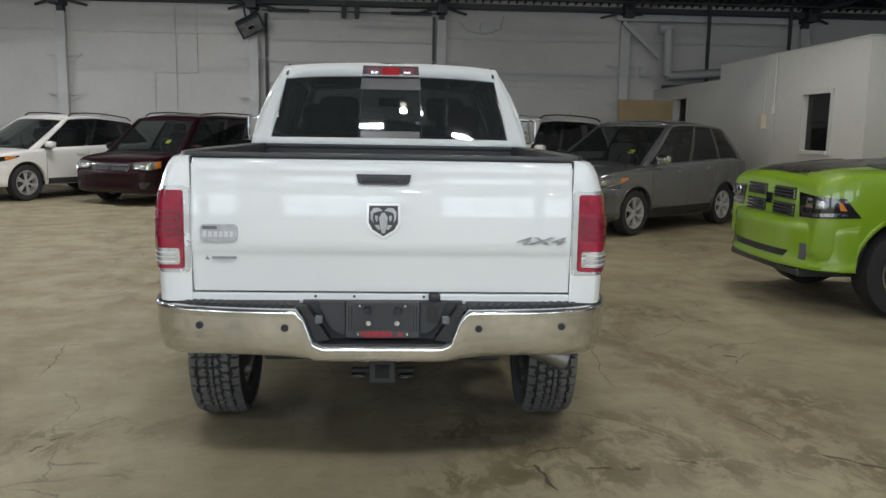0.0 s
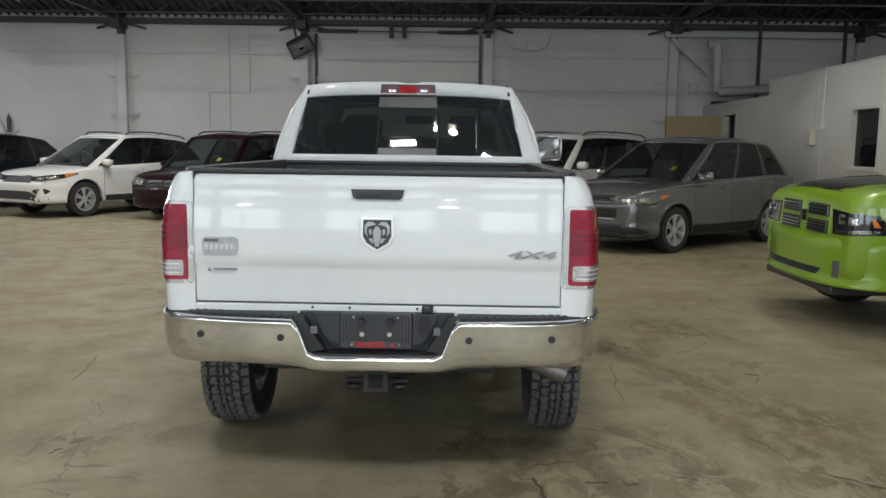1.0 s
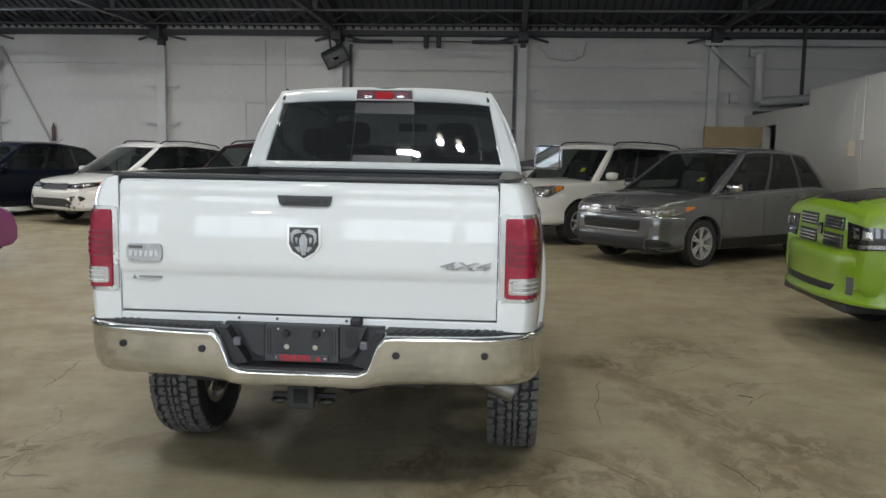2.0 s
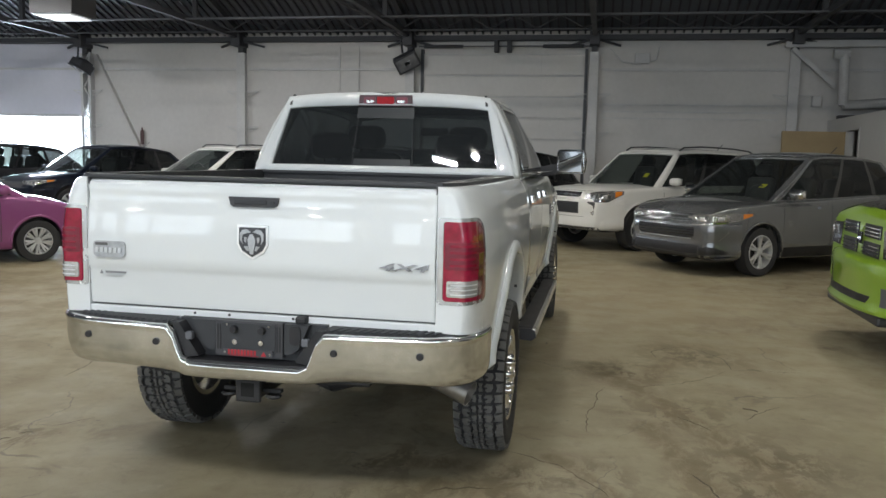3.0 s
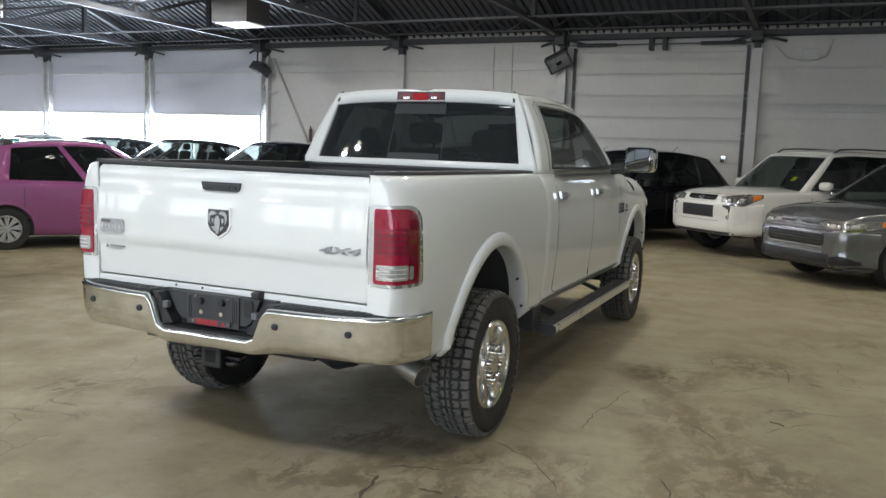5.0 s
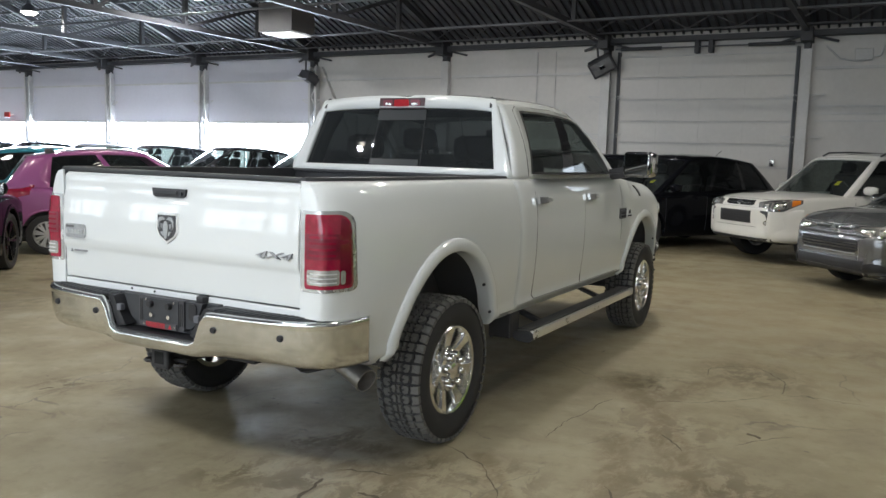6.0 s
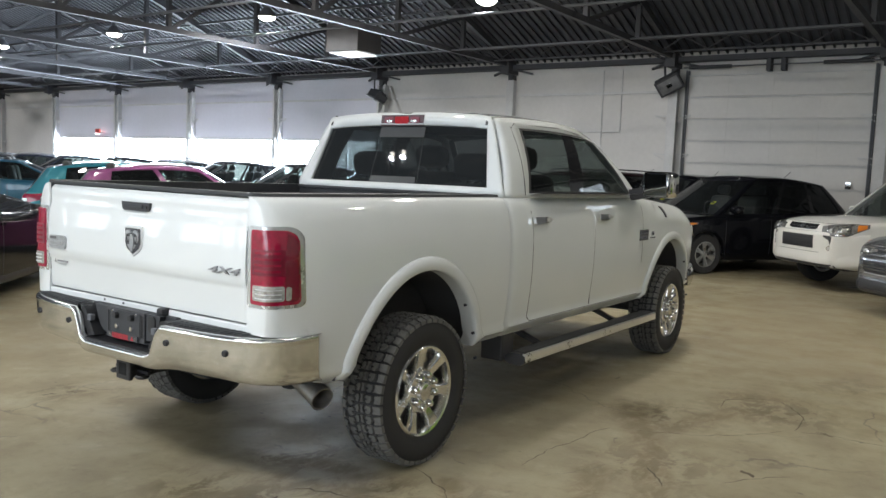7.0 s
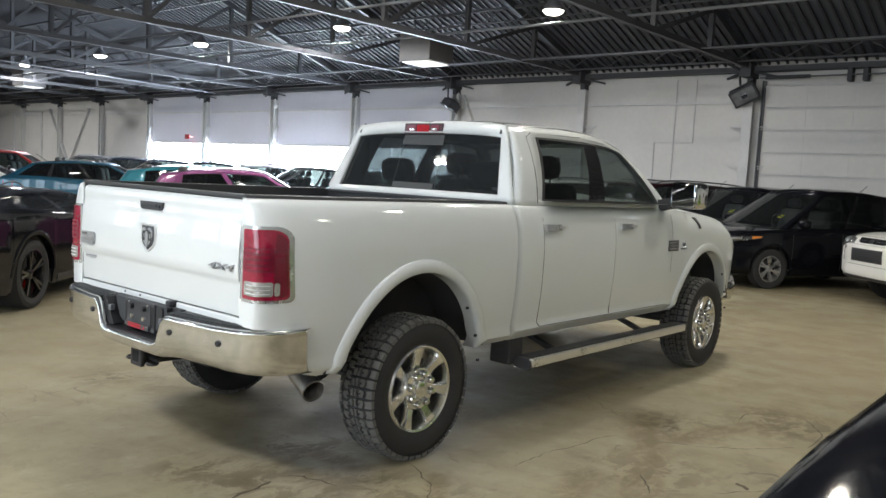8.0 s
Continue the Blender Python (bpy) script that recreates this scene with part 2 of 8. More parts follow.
M = {
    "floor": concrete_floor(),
    "wall": mat("white_painted_block", (0.595, 0.58, 0.562), 0.75, vary=0.10, scale=0.5, fine=9, bump=0.1),
    "door_white": mat("white_door_panel", (0.60, 0.585, 0.565), 0.55, vary=0.08, scale=0.6, fine=12, bump=0.05),
    "blind": mat("grey_door_curtain", (0.60, 0.60, 0.66), 0.8, vary=0.06, scale=0.5, fine=8, bump=0.05),
    "office": mat("white_drywall", (0.555, 0.545, 0.525), 0.7, vary=0.07, scale=0.7, fine=10, bump=0.06),
    "steel_white": mat("white_painted_steel", (0.55, 0.548, 0.545), 0.5, vary=0.14, scale=2, fine=25),
    "steel_dark": mat("dark_painted_steel", (0.046, 0.047, 0.053), 0.6, vary=0.2, scale=2, fine=25),
    "deck": mat("metal_roof_deck", (0.104, 0.11, 0.13), 0.6, vary=0.2, scale=0.6, fine=8),
    "galv": mat("galvanised_pipe", (0.13, 0.135, 0.15), 0.55, 0.25, vary=0.12),
    "grime": mat("heater_casing", (0.11, 0.105, 0.105), 0.55, vary=0.2, scale=3),
    "yellow_board": mat("yellow_plywood", (0.36, 0.27, 0.15), 0.7, vary=0.15, scale=2, fine=30),
    "black": mat("black_plastic", (0.040, 0.040, 0.044), 0.45, vary=0.15, scale=6, fine=90),
    "well": mat("wheel_well_liner", (0.060, 0.061, 0.066), 0.8, vary=0.2, scale=5, fine=60, bump=0.1),
    # slightly darker wall colour for the diagonal shadow band
    "wall_shade": mat("wall_shade_paint", (0.56, 0.546, 0.53), 0.7, vary=0.12, scale=1.5, fine=12),
    "deep_black": mat("deep_black_plastic", (0.014, 0.014, 0.016), 0.5, vary=0.2, scale=8, fine=120, bump=0.1),
    "trim": mat("grey_black_plastic", (0.030, 0.032, 0.036), 0.55, vary=0.2, scale=8, fine=150, bump=0.15),
    "rubber": mat("tyre_rubber", (0.024, 0.024, 0.026), 0.72, vary=0.2, scale=7, fine=80, bump=0.08),
    "tread": mat("dusty_tread_rubber", (0.115, 0.113, 0.108), 0.85, vary=0.3, scale=6, fine=50, bump=0.2),
    "chrome": mat("chrome", (0.80, 0.80, 0.80), 0.07, 1.0, vary=0.10, scale=5, fine=20, rvary=0.04),
    "badge_metal": mat("brushed_badge_metal", (0.42, 0.425, 0.435), 0.34, 0.8, vary=0.2, scale=30),
    "letter_metal": mat("letter_metal", (0.34, 0.345, 0.36), 0.3, 0.7, vary=0.2, scale=30),
    "soiled_chrome": mat("soiled_chrome", (0.77, 0.775, 0.775), 0.13, 0.97, vary=0.22, scale=4, fine=24, rvary=0.07),
    "alloy": mat("polished_alloy", (0.72, 0.72, 0.73), 0.18, 1.0, vary=0.06, scale=6),
    "alloy_grey": mat("silver_alloy", (0.62, 0.63, 0.64), 0.28, 0.9, vary=0.08),
    "rim_silver": mat("silver_wheel_paint", (0.60, 0.605, 0.61), 0.33, 0.45, vary=0.08, coat=0.5),
    "alloy_black": mat("gloss_black_alloy", (0.012, 0.012, 0.013), 0.2, 0.2, vary=0.1, coat=0.5),
    "glass": glass("tinted_glass", (0.80, 0.90, 0.87), 0.36),
    "glass_dark": glass("privacy_glass", (0.75, 0.78, 0.80), 0.14),
    "glass_rear": glass("rear_glass", (0.74, 0.84, 0.88), 0.15, 0.05),
    "glass_black": glass("black_glass", (0.7, 0.75, 0.8), 0.035),
    "glass_clear": glass("clear_glass", (0.90, 0.97, 0.95), 0.66),
    "cabin": mat("dark_cabin_trim", (0.05, 0.049, 0.05), 0.7, vary=0.2, scale=6),
    "seat": mat("dark_leather", (0.034, 0.030, 0.028), 0.55, vary=0.15, scale=6, bump=0.1),
    "red_lens": mat("red_lens", (0.26, 0.008, 0.034), 0.08, vary=0.28, scale=25, fine=120, coat=1.0),
    "red_deep": mat("deep_red_lens", (0.15, 0.005, 0.022), 0.15, vary=0.2, scale=25, fine=120, coat=1.0),
    "red_mid": mat("mid_red_lens", (0.155, 0.005, 0.022), 0.35, vary=0.3, scale=25, fine=120, coat=0.15),
    "step_black": mat("worn_black_step", (0.06, 0.06, 0.062), 0.5, 0.2, vary=0.15, scale=5, fine=90),
    "polished_rim": mat("polished_rim", (0.80, 0.80, 0.79), 0.2, 1.0, vary=0.05, scale=8, rvary=0.05),
    "brake_red": mat("brake_lens_red", (0.42, 0.008, 0.016), 0.45, vary=0.3, scale=40, fine=120, spec=0.2),
    "clear_lens": mat("clear_lens", (0.62, 0.62, 0.62), 0.15, 0.35, vary=0.25, scale=30, fine=100, coat=1.0),
    "clear_dim": mat("smoky_clear_lens", (0.27, 0.265, 0.26), 0.16, 0.5, vary=0.5, scale=40, fine=120, coat=1.0),
    "lamp_bowl": mat("faceted_lamp_bowl", (0.62, 0.62, 0.60), 0.12, 0.9, vary=0.6, scale=38, fine=70, bump=0.6, coat=1.0),
    "bezel_silver": mat("silver_lamp_bezel", (0.62, 0.63, 0.64), 0.22, 0.7, vary=0.15, scale=12, coat=0.6),
    "reverse_clear": mat("ribbed_clear_lens", (0.55, 0.54, 0.53), 0.10, 0.55, vary=0.5, scale=22, fine=90, bump=0.4, coat=1.0),
    "satin_silver": mat("satin_silver_trim", (0.50, 0.51, 0.52), 0.42, 0.3, vary=0.08, scale=6),
    "exhaust_steel": mat("exhaust_steel", (0.30, 0.285, 0.265), 0.42, 0.8, vary=0.25, scale=9, fine=40),
    "satin_chrome": mat("satin_chrome", (0.86, 0.86, 0.85), 0.30, 0.9, vary=0.06),
    "dark_chrome": mat("dark_chrome", (0.46, 0.46, 0.47), 0.14, 1.0, vary=0.15, scale=30),
    "mirror_glass": mat("mirror_glass", (0.5, 0.51, 0.52), 0.03, 1.0, vary=0.02, rvary=0.01),
    "seam_grey": mat("panel_seam", (0.14, 0.14, 0.14), 0.8, vary=0.1),
    "amber": mat("amber_lens", (0.75, 0.22, 0.02), 0.2, vary=0.1, coat=1.0),
    "lampblack": mat("smoked_lamp", (0.02, 0.02, 0.022), 0.08, vary=0.2, scale=20, coat=1.0),
    "white_paint": mat("white_car_paint", (0.675, 0.70, 0.705), 0.5, 0.0, 0.03, 1.5, 300.0, coat=1.0, spec=0.12, rvary=0.04),
    "white_warm": mat("warm_white_paint", (0.73, 0.72, 0.69), 0.5, 0.0, 0.03, 1.5, 300.0, coat=1.0, spec=0.12, rvary=0.04),
    "green_paint": paint("lime_green_paint", (0.235, 0.40, 0.018)),
    "grey_paint": paint("grey_metallic_paint", (0.20, 0.208, 0.22), 0.25, 0.65),
    "maroon_paint": paint("maroon_paint", (0.016, 0.002, 0.005), 0.3, 0.3),
    "magenta_paint": paint("magenta_paint", (0.27, 0.068, 0.21), 0.35, 0.2),
    "teal_paint": paint("teal_paint", (0.02, 0.19, 0.25), 0.35, 0.3),
    "blue_paint": paint("blue_paint", (0.010, 0.10, 0.17), 0.35, 0.3),
    "navy_paint": paint("navy_paint", (0.005, 0.008, 0.018), 0.3, 0.3),
    "black_paint": mat("black_car_paint", (0.006, 0.0065, 0.009), 0.08, 0.0, 0.03, 1.5, 300.0, coat=0.0, spec=0.22, rvary=0.03),
    "dgrey_paint": paint("dark_grey_paint", (0.04, 0.04, 0.043), 0.3, 0.4),
    "red_paint": paint("red_car_paint", (0.33, 0.012, 0.010), 0.3),
    "silver_paint": paint("silver_paint", (0.45, 0.44, 0.45), 0.35, 0.6),
    "stripe": mat("black_stripe", (0.03, 0.028, 0.026), 0.3, vary=0.1),
    "red_print": mat("red_print", (0.36, 0.014, 0.025), 0.5, vary=0.25, scale=40),
    "dark_print": mat("dark_print", (0.05, 0.05, 0.055), 0.5, vary=0.1),
    "grey_print": mat("grey_print", (0.22, 0.22, 0.23), 0.5, vary=0.3, scale=200, fine=400),
    "faded_red": mat("faded_red", (0.10, 0.055, 0.055), 0.6, vary=0.2),
    "caliper": mat("red_caliper", (0.5, 0.01, 0.01), 0.4, vary=0.1),
    "yellow_tag": mat("yellow_tag", (0.65, 0.62, 0.03), 0.6, vary=0.1),
    "beige": mat("beige_plastic", (0.55, 0.50, 0.42), 0.5, vary=0.1),
    "lamp_glow": glow("lamp_glow", (1.0, 0.93, 0.80), 14.0),
    "day_south": glow("soft_daylight", (0.95, 0.97, 1.0), 0.7),
    "day": glow("daylight", (0.90, 0.95, 1.0), 3.0),
}

# ---- mesh tools ----
def part(name, bm, material, parent=None, label="", smooth=False, pose_m=None):
    """Links a bmesh as one mesh object, under a thing or under a part."""
    bmesh.ops.recalc_face_normals(bm, faces=bm.faces)
    me = bpy.data.meshes.new(name)
    bm.to_mesh(me)
    bm.free()
    me.materials.append(material)
    if smooth:
        me.shade_smooth()
        me.set_sharp_from_angle(angle=radians(smooth if smooth is not True else 40))
    ob = new(name, me)
    if parent:
        ob.parent = parent
    if pose_m:
        ob.matrix_basis = pose_m
    if label:
        ob["label"] = label
    return ob


def empty(name, m, label, category, group="", kind=""):
    ob = new(name)
    ob.empty_display_size = 0.1
    ob.matrix_basis = m
    return tagged(ob, label, category, group, kind)


def add_box(bm, x0, x1, y0, y1, z0, z1, bevel=0.0, m=None):
    if bevel <= 0:
        c = [(x0, y0, z0), (x1, y0, z0), (x1, y1, z0), (x0, y1, z0), (x0, y0, z1), (x1, y0, z1), (x1, y1, z1), (x0, y1, z1)]
        vs = [bm.verts.new(m @ Vector(p) if m else p) for p in c]
        for f in ((0, 3, 2, 1), (4, 5, 6, 7), (0, 1, 5, 4), (1, 2, 6, 5), (2, 3, 7, 6), (3, 0, 4, 7)):
            bm.faces.new([vs[i] for i in f])
        return vs
    t = bmesh.new()
    add_box(t, x0, x1, y0, y1, z0, z1)
    bmesh.ops.bevel(t, geom=list(t.edges), offset=bevel, segments=2, affect="EDGES", profile=0.5)
    if m:
        t.transform(m)
    me = bpy.data.meshes.new("tmp")
    t.to_mesh(me)
    t.free()
    bm.from_mesh(me)
    bpy.data.meshes.remove(me)


def box(x0, x1, y0, y1, z0, z1, bevel=0.0, m=None):
    bm = bmesh.new()
    add_box(bm, x0, x1, y0, y1, z0, z1, bevel, m)
    return bm


def add_bar(bm, a, c, w, h=None, sides=4):
    """A straight bar from a to c: square, or round with more sides."""
    a, c = Vector(a), Vector(c)
    d = c - a
    up = Vector((0, 0, 1)) if abs(d.normalized().z) < 0.95 else Vector((0, 1, 0))
    s = d.cross(up).normalized()
    u = s.cross(d).normalized()
    h = h or w
    if sides == 4:
        ring = [(-w / 2, -h / 2), (w / 2, -h / 2), (w / 2, h / 2), (-w / 2, h / 2)]
    else:
        ring = [(w / 2 * math.cos(2 * math.pi * i / sides), h / 2 * math.sin(2 * math.pi * i / sides)) for i in range(sides)]
    va = [bm.verts.new(a + s * p + u * q) for p, q in ring]
    vc = [bm.verts.new(c + s * p + u * q) for p, q in ring]
    n = len(ring)
    for i in range(n):
        bm.faces.new((va[i], va[(i + 1) % n], vc[(i + 1) % n], vc[i]))
    bm.faces.new(va[::-1])
    bm.faces.new(vc)


def bar(a, c, w, h=None, sides=4):
    bm = bmesh.new()
    add_bar(bm, a, c, w, h, sides)
    return bm


def tube(points, r, sides=8):
    bm = bmesh.new()
    for a, c in zip(points, points[1:]):
        add_bar(bm, a, c, 2 * r, None, sides)
    return bm


def add_lathe(bm, profile, segs=32, axis="x", m=None, closed=False):
    """Turns (along, radius) pairs round an axis."""
    rings = []
    for along, r in profile:
        ring = []
        for i in range(segs):
            a = 2 * math.pi * i / segs
            p = {"x": (along, r * math.cos(a), r * math.sin(a)), "z": (r * math.cos(a), r * math.sin(a), along), "y": (r * math.cos(a), along, r * math.sin(a))}[axis]
            ring.append(bm.verts.new(m @ Vector(p) if m else p))
        rings.append(ring)
    pairs = list(zip(rings, rings[1:]))
    if closed:
        pairs.append((rings[-1], rings[0]))
    for p, q in pairs:
        for i in range(segs):
            j = (i + 1) % segs
            bm.faces.new((p[i], p[j], q[j], q[i]))
    if not closed:
        for ring, flip in ((rings[0], True), (rings[-1], False)):
            if profile[0 if flip else -1][1] > 1e-4:
                bm.faces.new(ring[::-1] if flip else ring)
    return bm


def add_well(bm, x0, x1, r, centre, a0=-4, a1=184, n=22):
    """Half drum over a wheel, from the flank inwards, with its inner wall."""
    rings = [[bm.verts.new((x, centre[0] + rr * math.cos(radians(lerp(a0, a1, i / n))), centre[1] + rr * math.sin(radians(lerp(a0, a1, i / n))))) for i in range(n + 1)] for x, rr in ((x0, r), (x1, r), (x1, r * 0.02))]
    for p, q in zip(rings, rings[1:]):
        for i in range(n):
            bm.faces.new((p[i], p[i + 1], q[i + 1], q[i]))


def lathe(profile, segs=32, axis="x", closed=False):
    return add_lathe(bmesh.new(), profile, segs, axis, None, closed)


def lerp(a, c, t):
    return a + (c - a) * t


def curve_at(pts, x, soft=True):
    """A value on a line of (x, value) knots, eased between them as a smooth curve."""
    if x <= pts[0][0]:
        return pts[0][1]
    if x >= pts[-1][0]:
        return pts[-1][1]
    for i in range(len(pts) - 1):
        (x0, y0), (x1, y1) = pts[i], pts[i + 1]
        if x0 <= x <= x1:
            h = x1 - x0
            t = (x - x0) / h
            if not soft:
                return lerp(y0, y1, t)

            def slope(j):
                if 0 < j < len(pts) - 1:
                    s0 = (pts[j][1] - pts[j - 1][1]) / (pts[j][0] - pts[j - 1][0])
                    s1 = (pts[j + 1][1] - pts[j][1]) / (pts[j + 1][0] - pts[j][0])
                    return 0.0 if s0 * s1 <= 0 else 2 * s0 * s1 / (s0 + s1)
                k = min(max(j, 0), len(pts) - 2)
                return (pts[k + 1][1] - pts[k][1]) / (pts[k + 1][0] - pts[k][0])
            m0, m1 = slope(i) * h, slope(i + 1) * h
            t2, t3 = t * t, t * t * t
            return (2 * t3 - 3 * t2 + 1) * y0 + (t3 - 2 * t2 + t) * m0 + (-2 * t3 + 3 * t2) * y1 + (t3 - t2) * m1


def loft(sections, cap0=True, cap1=True, keep=None):
    """Joins half sections (lists of points from the lower edge of the right side to the middle of the top) to a body mirrored about x = 0."""
    bm = bmesh.new()
    rings = []
    for sec in sections:
        left = [Vector((-p[0], p[1], p[2])) for p in sec[::-1] if p[0] > 1e-6]
        rings.append([bm.verts.new(p) for p in [Vector(p) for p in sec] + left])
    n = len(rings[0])
    for i, (p, q) in enumerate(zip(rings, rings[1:])):
        for j in range(n - 1):
            if keep is None or keep(i, j, n):
                bm.faces.new((p[j], p[j + 1], q[j + 1], q[j]))
    if cap0:
        bm.faces.new(rings[0])
    if cap1:
        bm.faces.new(rings[-1][::-1])
    return bm


def bvh_of(ob_or_bm):
    from mathutils.bvhtree import BVHTree
    return BVHTree.FromBMesh(ob_or_bm)


def inside(poly, u, v):
    hit = False
    for (x0, y0), (x1, y1) in zip(poly, poly[1:] + poly[:1]):
        if (y0 > v) != (y1 > v) and u < (x1 - x0) * (v - y0) / (y1 - y0) + x0:
            hit = not hit
    return hit


def plate_on(tree, corners, way, n=8, m=6, lift=0.004, thick=0.012, far=6.0, bulge=0.0, round_u=0.0):
    """A plate of four corners (given as points in front of the surface) laid on a body along the direction way, following its shape."""
    way = Vector(way).normalized()
    a, c, d, e = (Vector(p) for p in corners)
    bm = bmesh.new()
    grid = []
    for i in range(m + 1):
        row = []
        for j in range(n + 1):
            u, v = j / n, i / m
            u *= 1 - round_u * abs(2 * v - 1) ** 6
            p = a.lerp(c, u).lerp(e.lerp(d, u), v)
            start = p - way * 1.5
            hit = tree.ray_cast(start, way, far)
            q = hit[0] if hit[0] is not None else p
            row.append(q - way * (lift + bulge * 16 * u * (1 - u) * v * (1 - v)))
        grid.append(row)
    tops = [[bm.verts.new(q) for q in row] for row in grid]
    lows = [[bm.verts.new(q + way * thick) for q in row] for row in grid]
    for i in range(m):
        for j in range(n):
            bm.faces.new((tops[i][j], tops[i][j + 1], tops[i + 1][j + 1], tops[i + 1][j]))
    rim = [(0, j) for j in range(n)] + [(i, n) for i in range(m)] + [(m, j) for j in range(n, 0, -1)] + [(i, 0) for i in range(m, 0, -1)]
    for (i, j), (k, l) in zip(rim, rim[1:] + rim[:1]):
        bm.faces.new((tops[i][j], lows[i][j], lows[k][l], tops[k][l]))
    return bm


def prism(poly, y0, y1, axis="y"):
    """A flat outline given thickness along an axis; the outline's pairs are the other two coordinates."""
    bm = bmesh.new()

    def at(p, d):
        return {"y": (p[0], d, p[1]), "x": (d, p[0], p[1]), "z": (p[0], p[1], d)}[axis]
    lo = [bm.verts.new(at(p, y0)) for p in poly]
    hi = [bm.verts.new(at(p, y1)) for p in poly]
    n = len(poly)
    bm.faces.new(lo)
    bm.faces.new(hi[::-1])
    for i in range(n):
        bm.faces.new((lo[i], hi[i], hi[(i + 1) % n], lo[(i + 1) % n]))
    return bm


def rounded(x0, x1, z0, z1, r, n=4):
    out = []
    for cx, cz, a0 in ((x1 - r, z1 - r, 0), (x0 + r, z1 - r, 90), (x0 + r, z0 + r, 180), (x1 - r, z0 + r, 270)):
        for i in range(n + 1):
            a = radians(a0 + 90 * i / n)
            out.append((cx + r * math.cos(a), cz + r * math.sin(a)))
    return out


def solid(ob, thickness, offset=-1.0):
    mod = ob.modifiers.new("thickness", "SOLIDIFY")
    mod.thickness, mod.offset = thickness, offset
    return ob

# ---- the hall ----
EAVE, SLOPE, RIDGE_Y = 4.62, 0.36, 4.9


def roof_z(y):
    return EAVE + SLOPE * (BACK - y if y > RIDGE_Y else max(0.0, (BACK - RIDGE_Y) - (RIDGE_Y - y)))


def structure(name, bm, material, label, category):
    return tagged(part(name, bm, material), label, category, kind="structure")


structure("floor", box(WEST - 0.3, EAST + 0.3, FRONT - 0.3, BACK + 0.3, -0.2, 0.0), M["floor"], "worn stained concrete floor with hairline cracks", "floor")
structure("ground", box(-160, 160, BACK + 0.302, 190, -0.25, -0.05), mat("snowy_yard", (0.7, 0.72, 0.75), 0.8, vary=0.1, scale=0.2), "pale snowy yard outside the doors", "ground")

# back wall, bay by bay, with a band of daylight under the raised curtains
SILL, HEAD = 0.55, 2.53
bm = bmesh.new()
x_lit0, x_lit1 = COL0 + min(LIT_BAYS) * BAY, COL0 + (max(LIT_BAYS) + 1) * BAY
add_box(bm, WEST - 0.3, x_lit0, BACK, BACK + 0.3, 0, 4.9)
add_box(bm, x_lit1, EAST + 0.3, BACK, BACK + 0.3, 0, 4.9)
add_box(bm, x_lit0, x_lit1, BACK, BACK + 0.3, 0, SILL)
add_box(bm, x_lit0, x_lit1, BACK + 0.1, BACK + 0.3, HEAD + 0.05, 4.9)
for k in LIT_BAYS:
    add_box(bm, COL0 + k * BAY - 0.2, COL0 + k * BAY + 0.2, BACK + 0.1, BACK + 0.28, SILL, HEAD + 0.05)
structure("wall_north", bm, M["wall"], "white painted block wall with scuffs", "wall")
for i, k in enumerate(LIT_BAYS):
    x0 = COL0 + k * BAY
    win = empty("window_%d" % (i + 1), pose(x0 + BAY / 2, BACK, 0), "wide bright opening under a raised grey door curtain", "window", "lit bays", "structure")
    part("curtain", box(-BAY / 2 + 0.1, BAY / 2 - 0.1, -0.02, 0.03, HEAD, 4.5, 0.01), M["blind"], win, "grey curtain raised above the opening")
    part("bottom_bar", box(-BAY / 2 + 0.1, BAY / 2 - 0.1, -0.035, 0.045, HEAD - 0.05, HEAD + 0.02, 0.01), M["steel_white"], win)
    part("window_sill", box(-BAY / 2 + 0.1, BAY / 2 - 0.1, -0.06, 0.28, SILL + 0.003, SILL + 0.04, 0.008), M["steel_white"], win)
    for dx in (-0.7, 0.7):
        part("mullion", box(dx - 0.02, dx + 0.02, 0.12, 0.18, SILL + 0.04, HEAD), M["steel_white"], win)
structure("backdrop", box(-60, 10, BACK + 6, BACK + 6.1, -0.04, 6), M["day"], "bright overcast daylight outside the openings", "backdrop")

# other walls
bm = bmesh.new()
add_box(bm, WEST - 0.3, EAST + 0.3, FRONT - 0.3, FRONT, 0, 0.9)
add_box(bm, WEST - 0.3, EAST + 0.3, FRONT - 0.3, FRONT, 4.2, 4.95)
edges = [WEST - 0.3]
for xm in SOUTH:
    edges += [xm - 1.4, xm + 1.4]
edges.append(EAST + 0.3)
for a, c in zip(edges[::2], edges[1::2]):
    add_box(bm, a, c, FRONT - 0.3, FRONT, 0.9, 4.2)
structure("wall_south", bm, M["wall"], "white painted wall with a row of windows", "wall")
for i, xm in enumerate(SOUTH):
    w = empty("window_%d" % (i + 5), pose(xm, FRONT, 0), "bright steel-framed window in the white wall", "window", "south windows", "structure")
    part("window_frame", box(-1.4, 1.4, -0.2, -0.14, 0.9, 0.96), M["steel_white"], w)
    part("window_frame", box(-1.4, 1.4, -0.2, -0.14, 4.14, 4.2), M["steel_white"], w)
    part("transom", box(-1.34, 1.34, -0.2, -0.14, 2.5, 2.56), M["steel_white"], w)
    for dx in (-1.37, -0.47, 0.47, 1.37):
        part("mullion", box(dx - 0.03, dx + 0.03, -0.205, -0.135, 0.96, 4.14), M["steel_white"], w)
structure("backdrop", box(-40, 20, FRONT - 6.1, FRONT - 6, -0.04, 6), M["day_south"], "bright overcast daylight outside the windows", "backdrop")
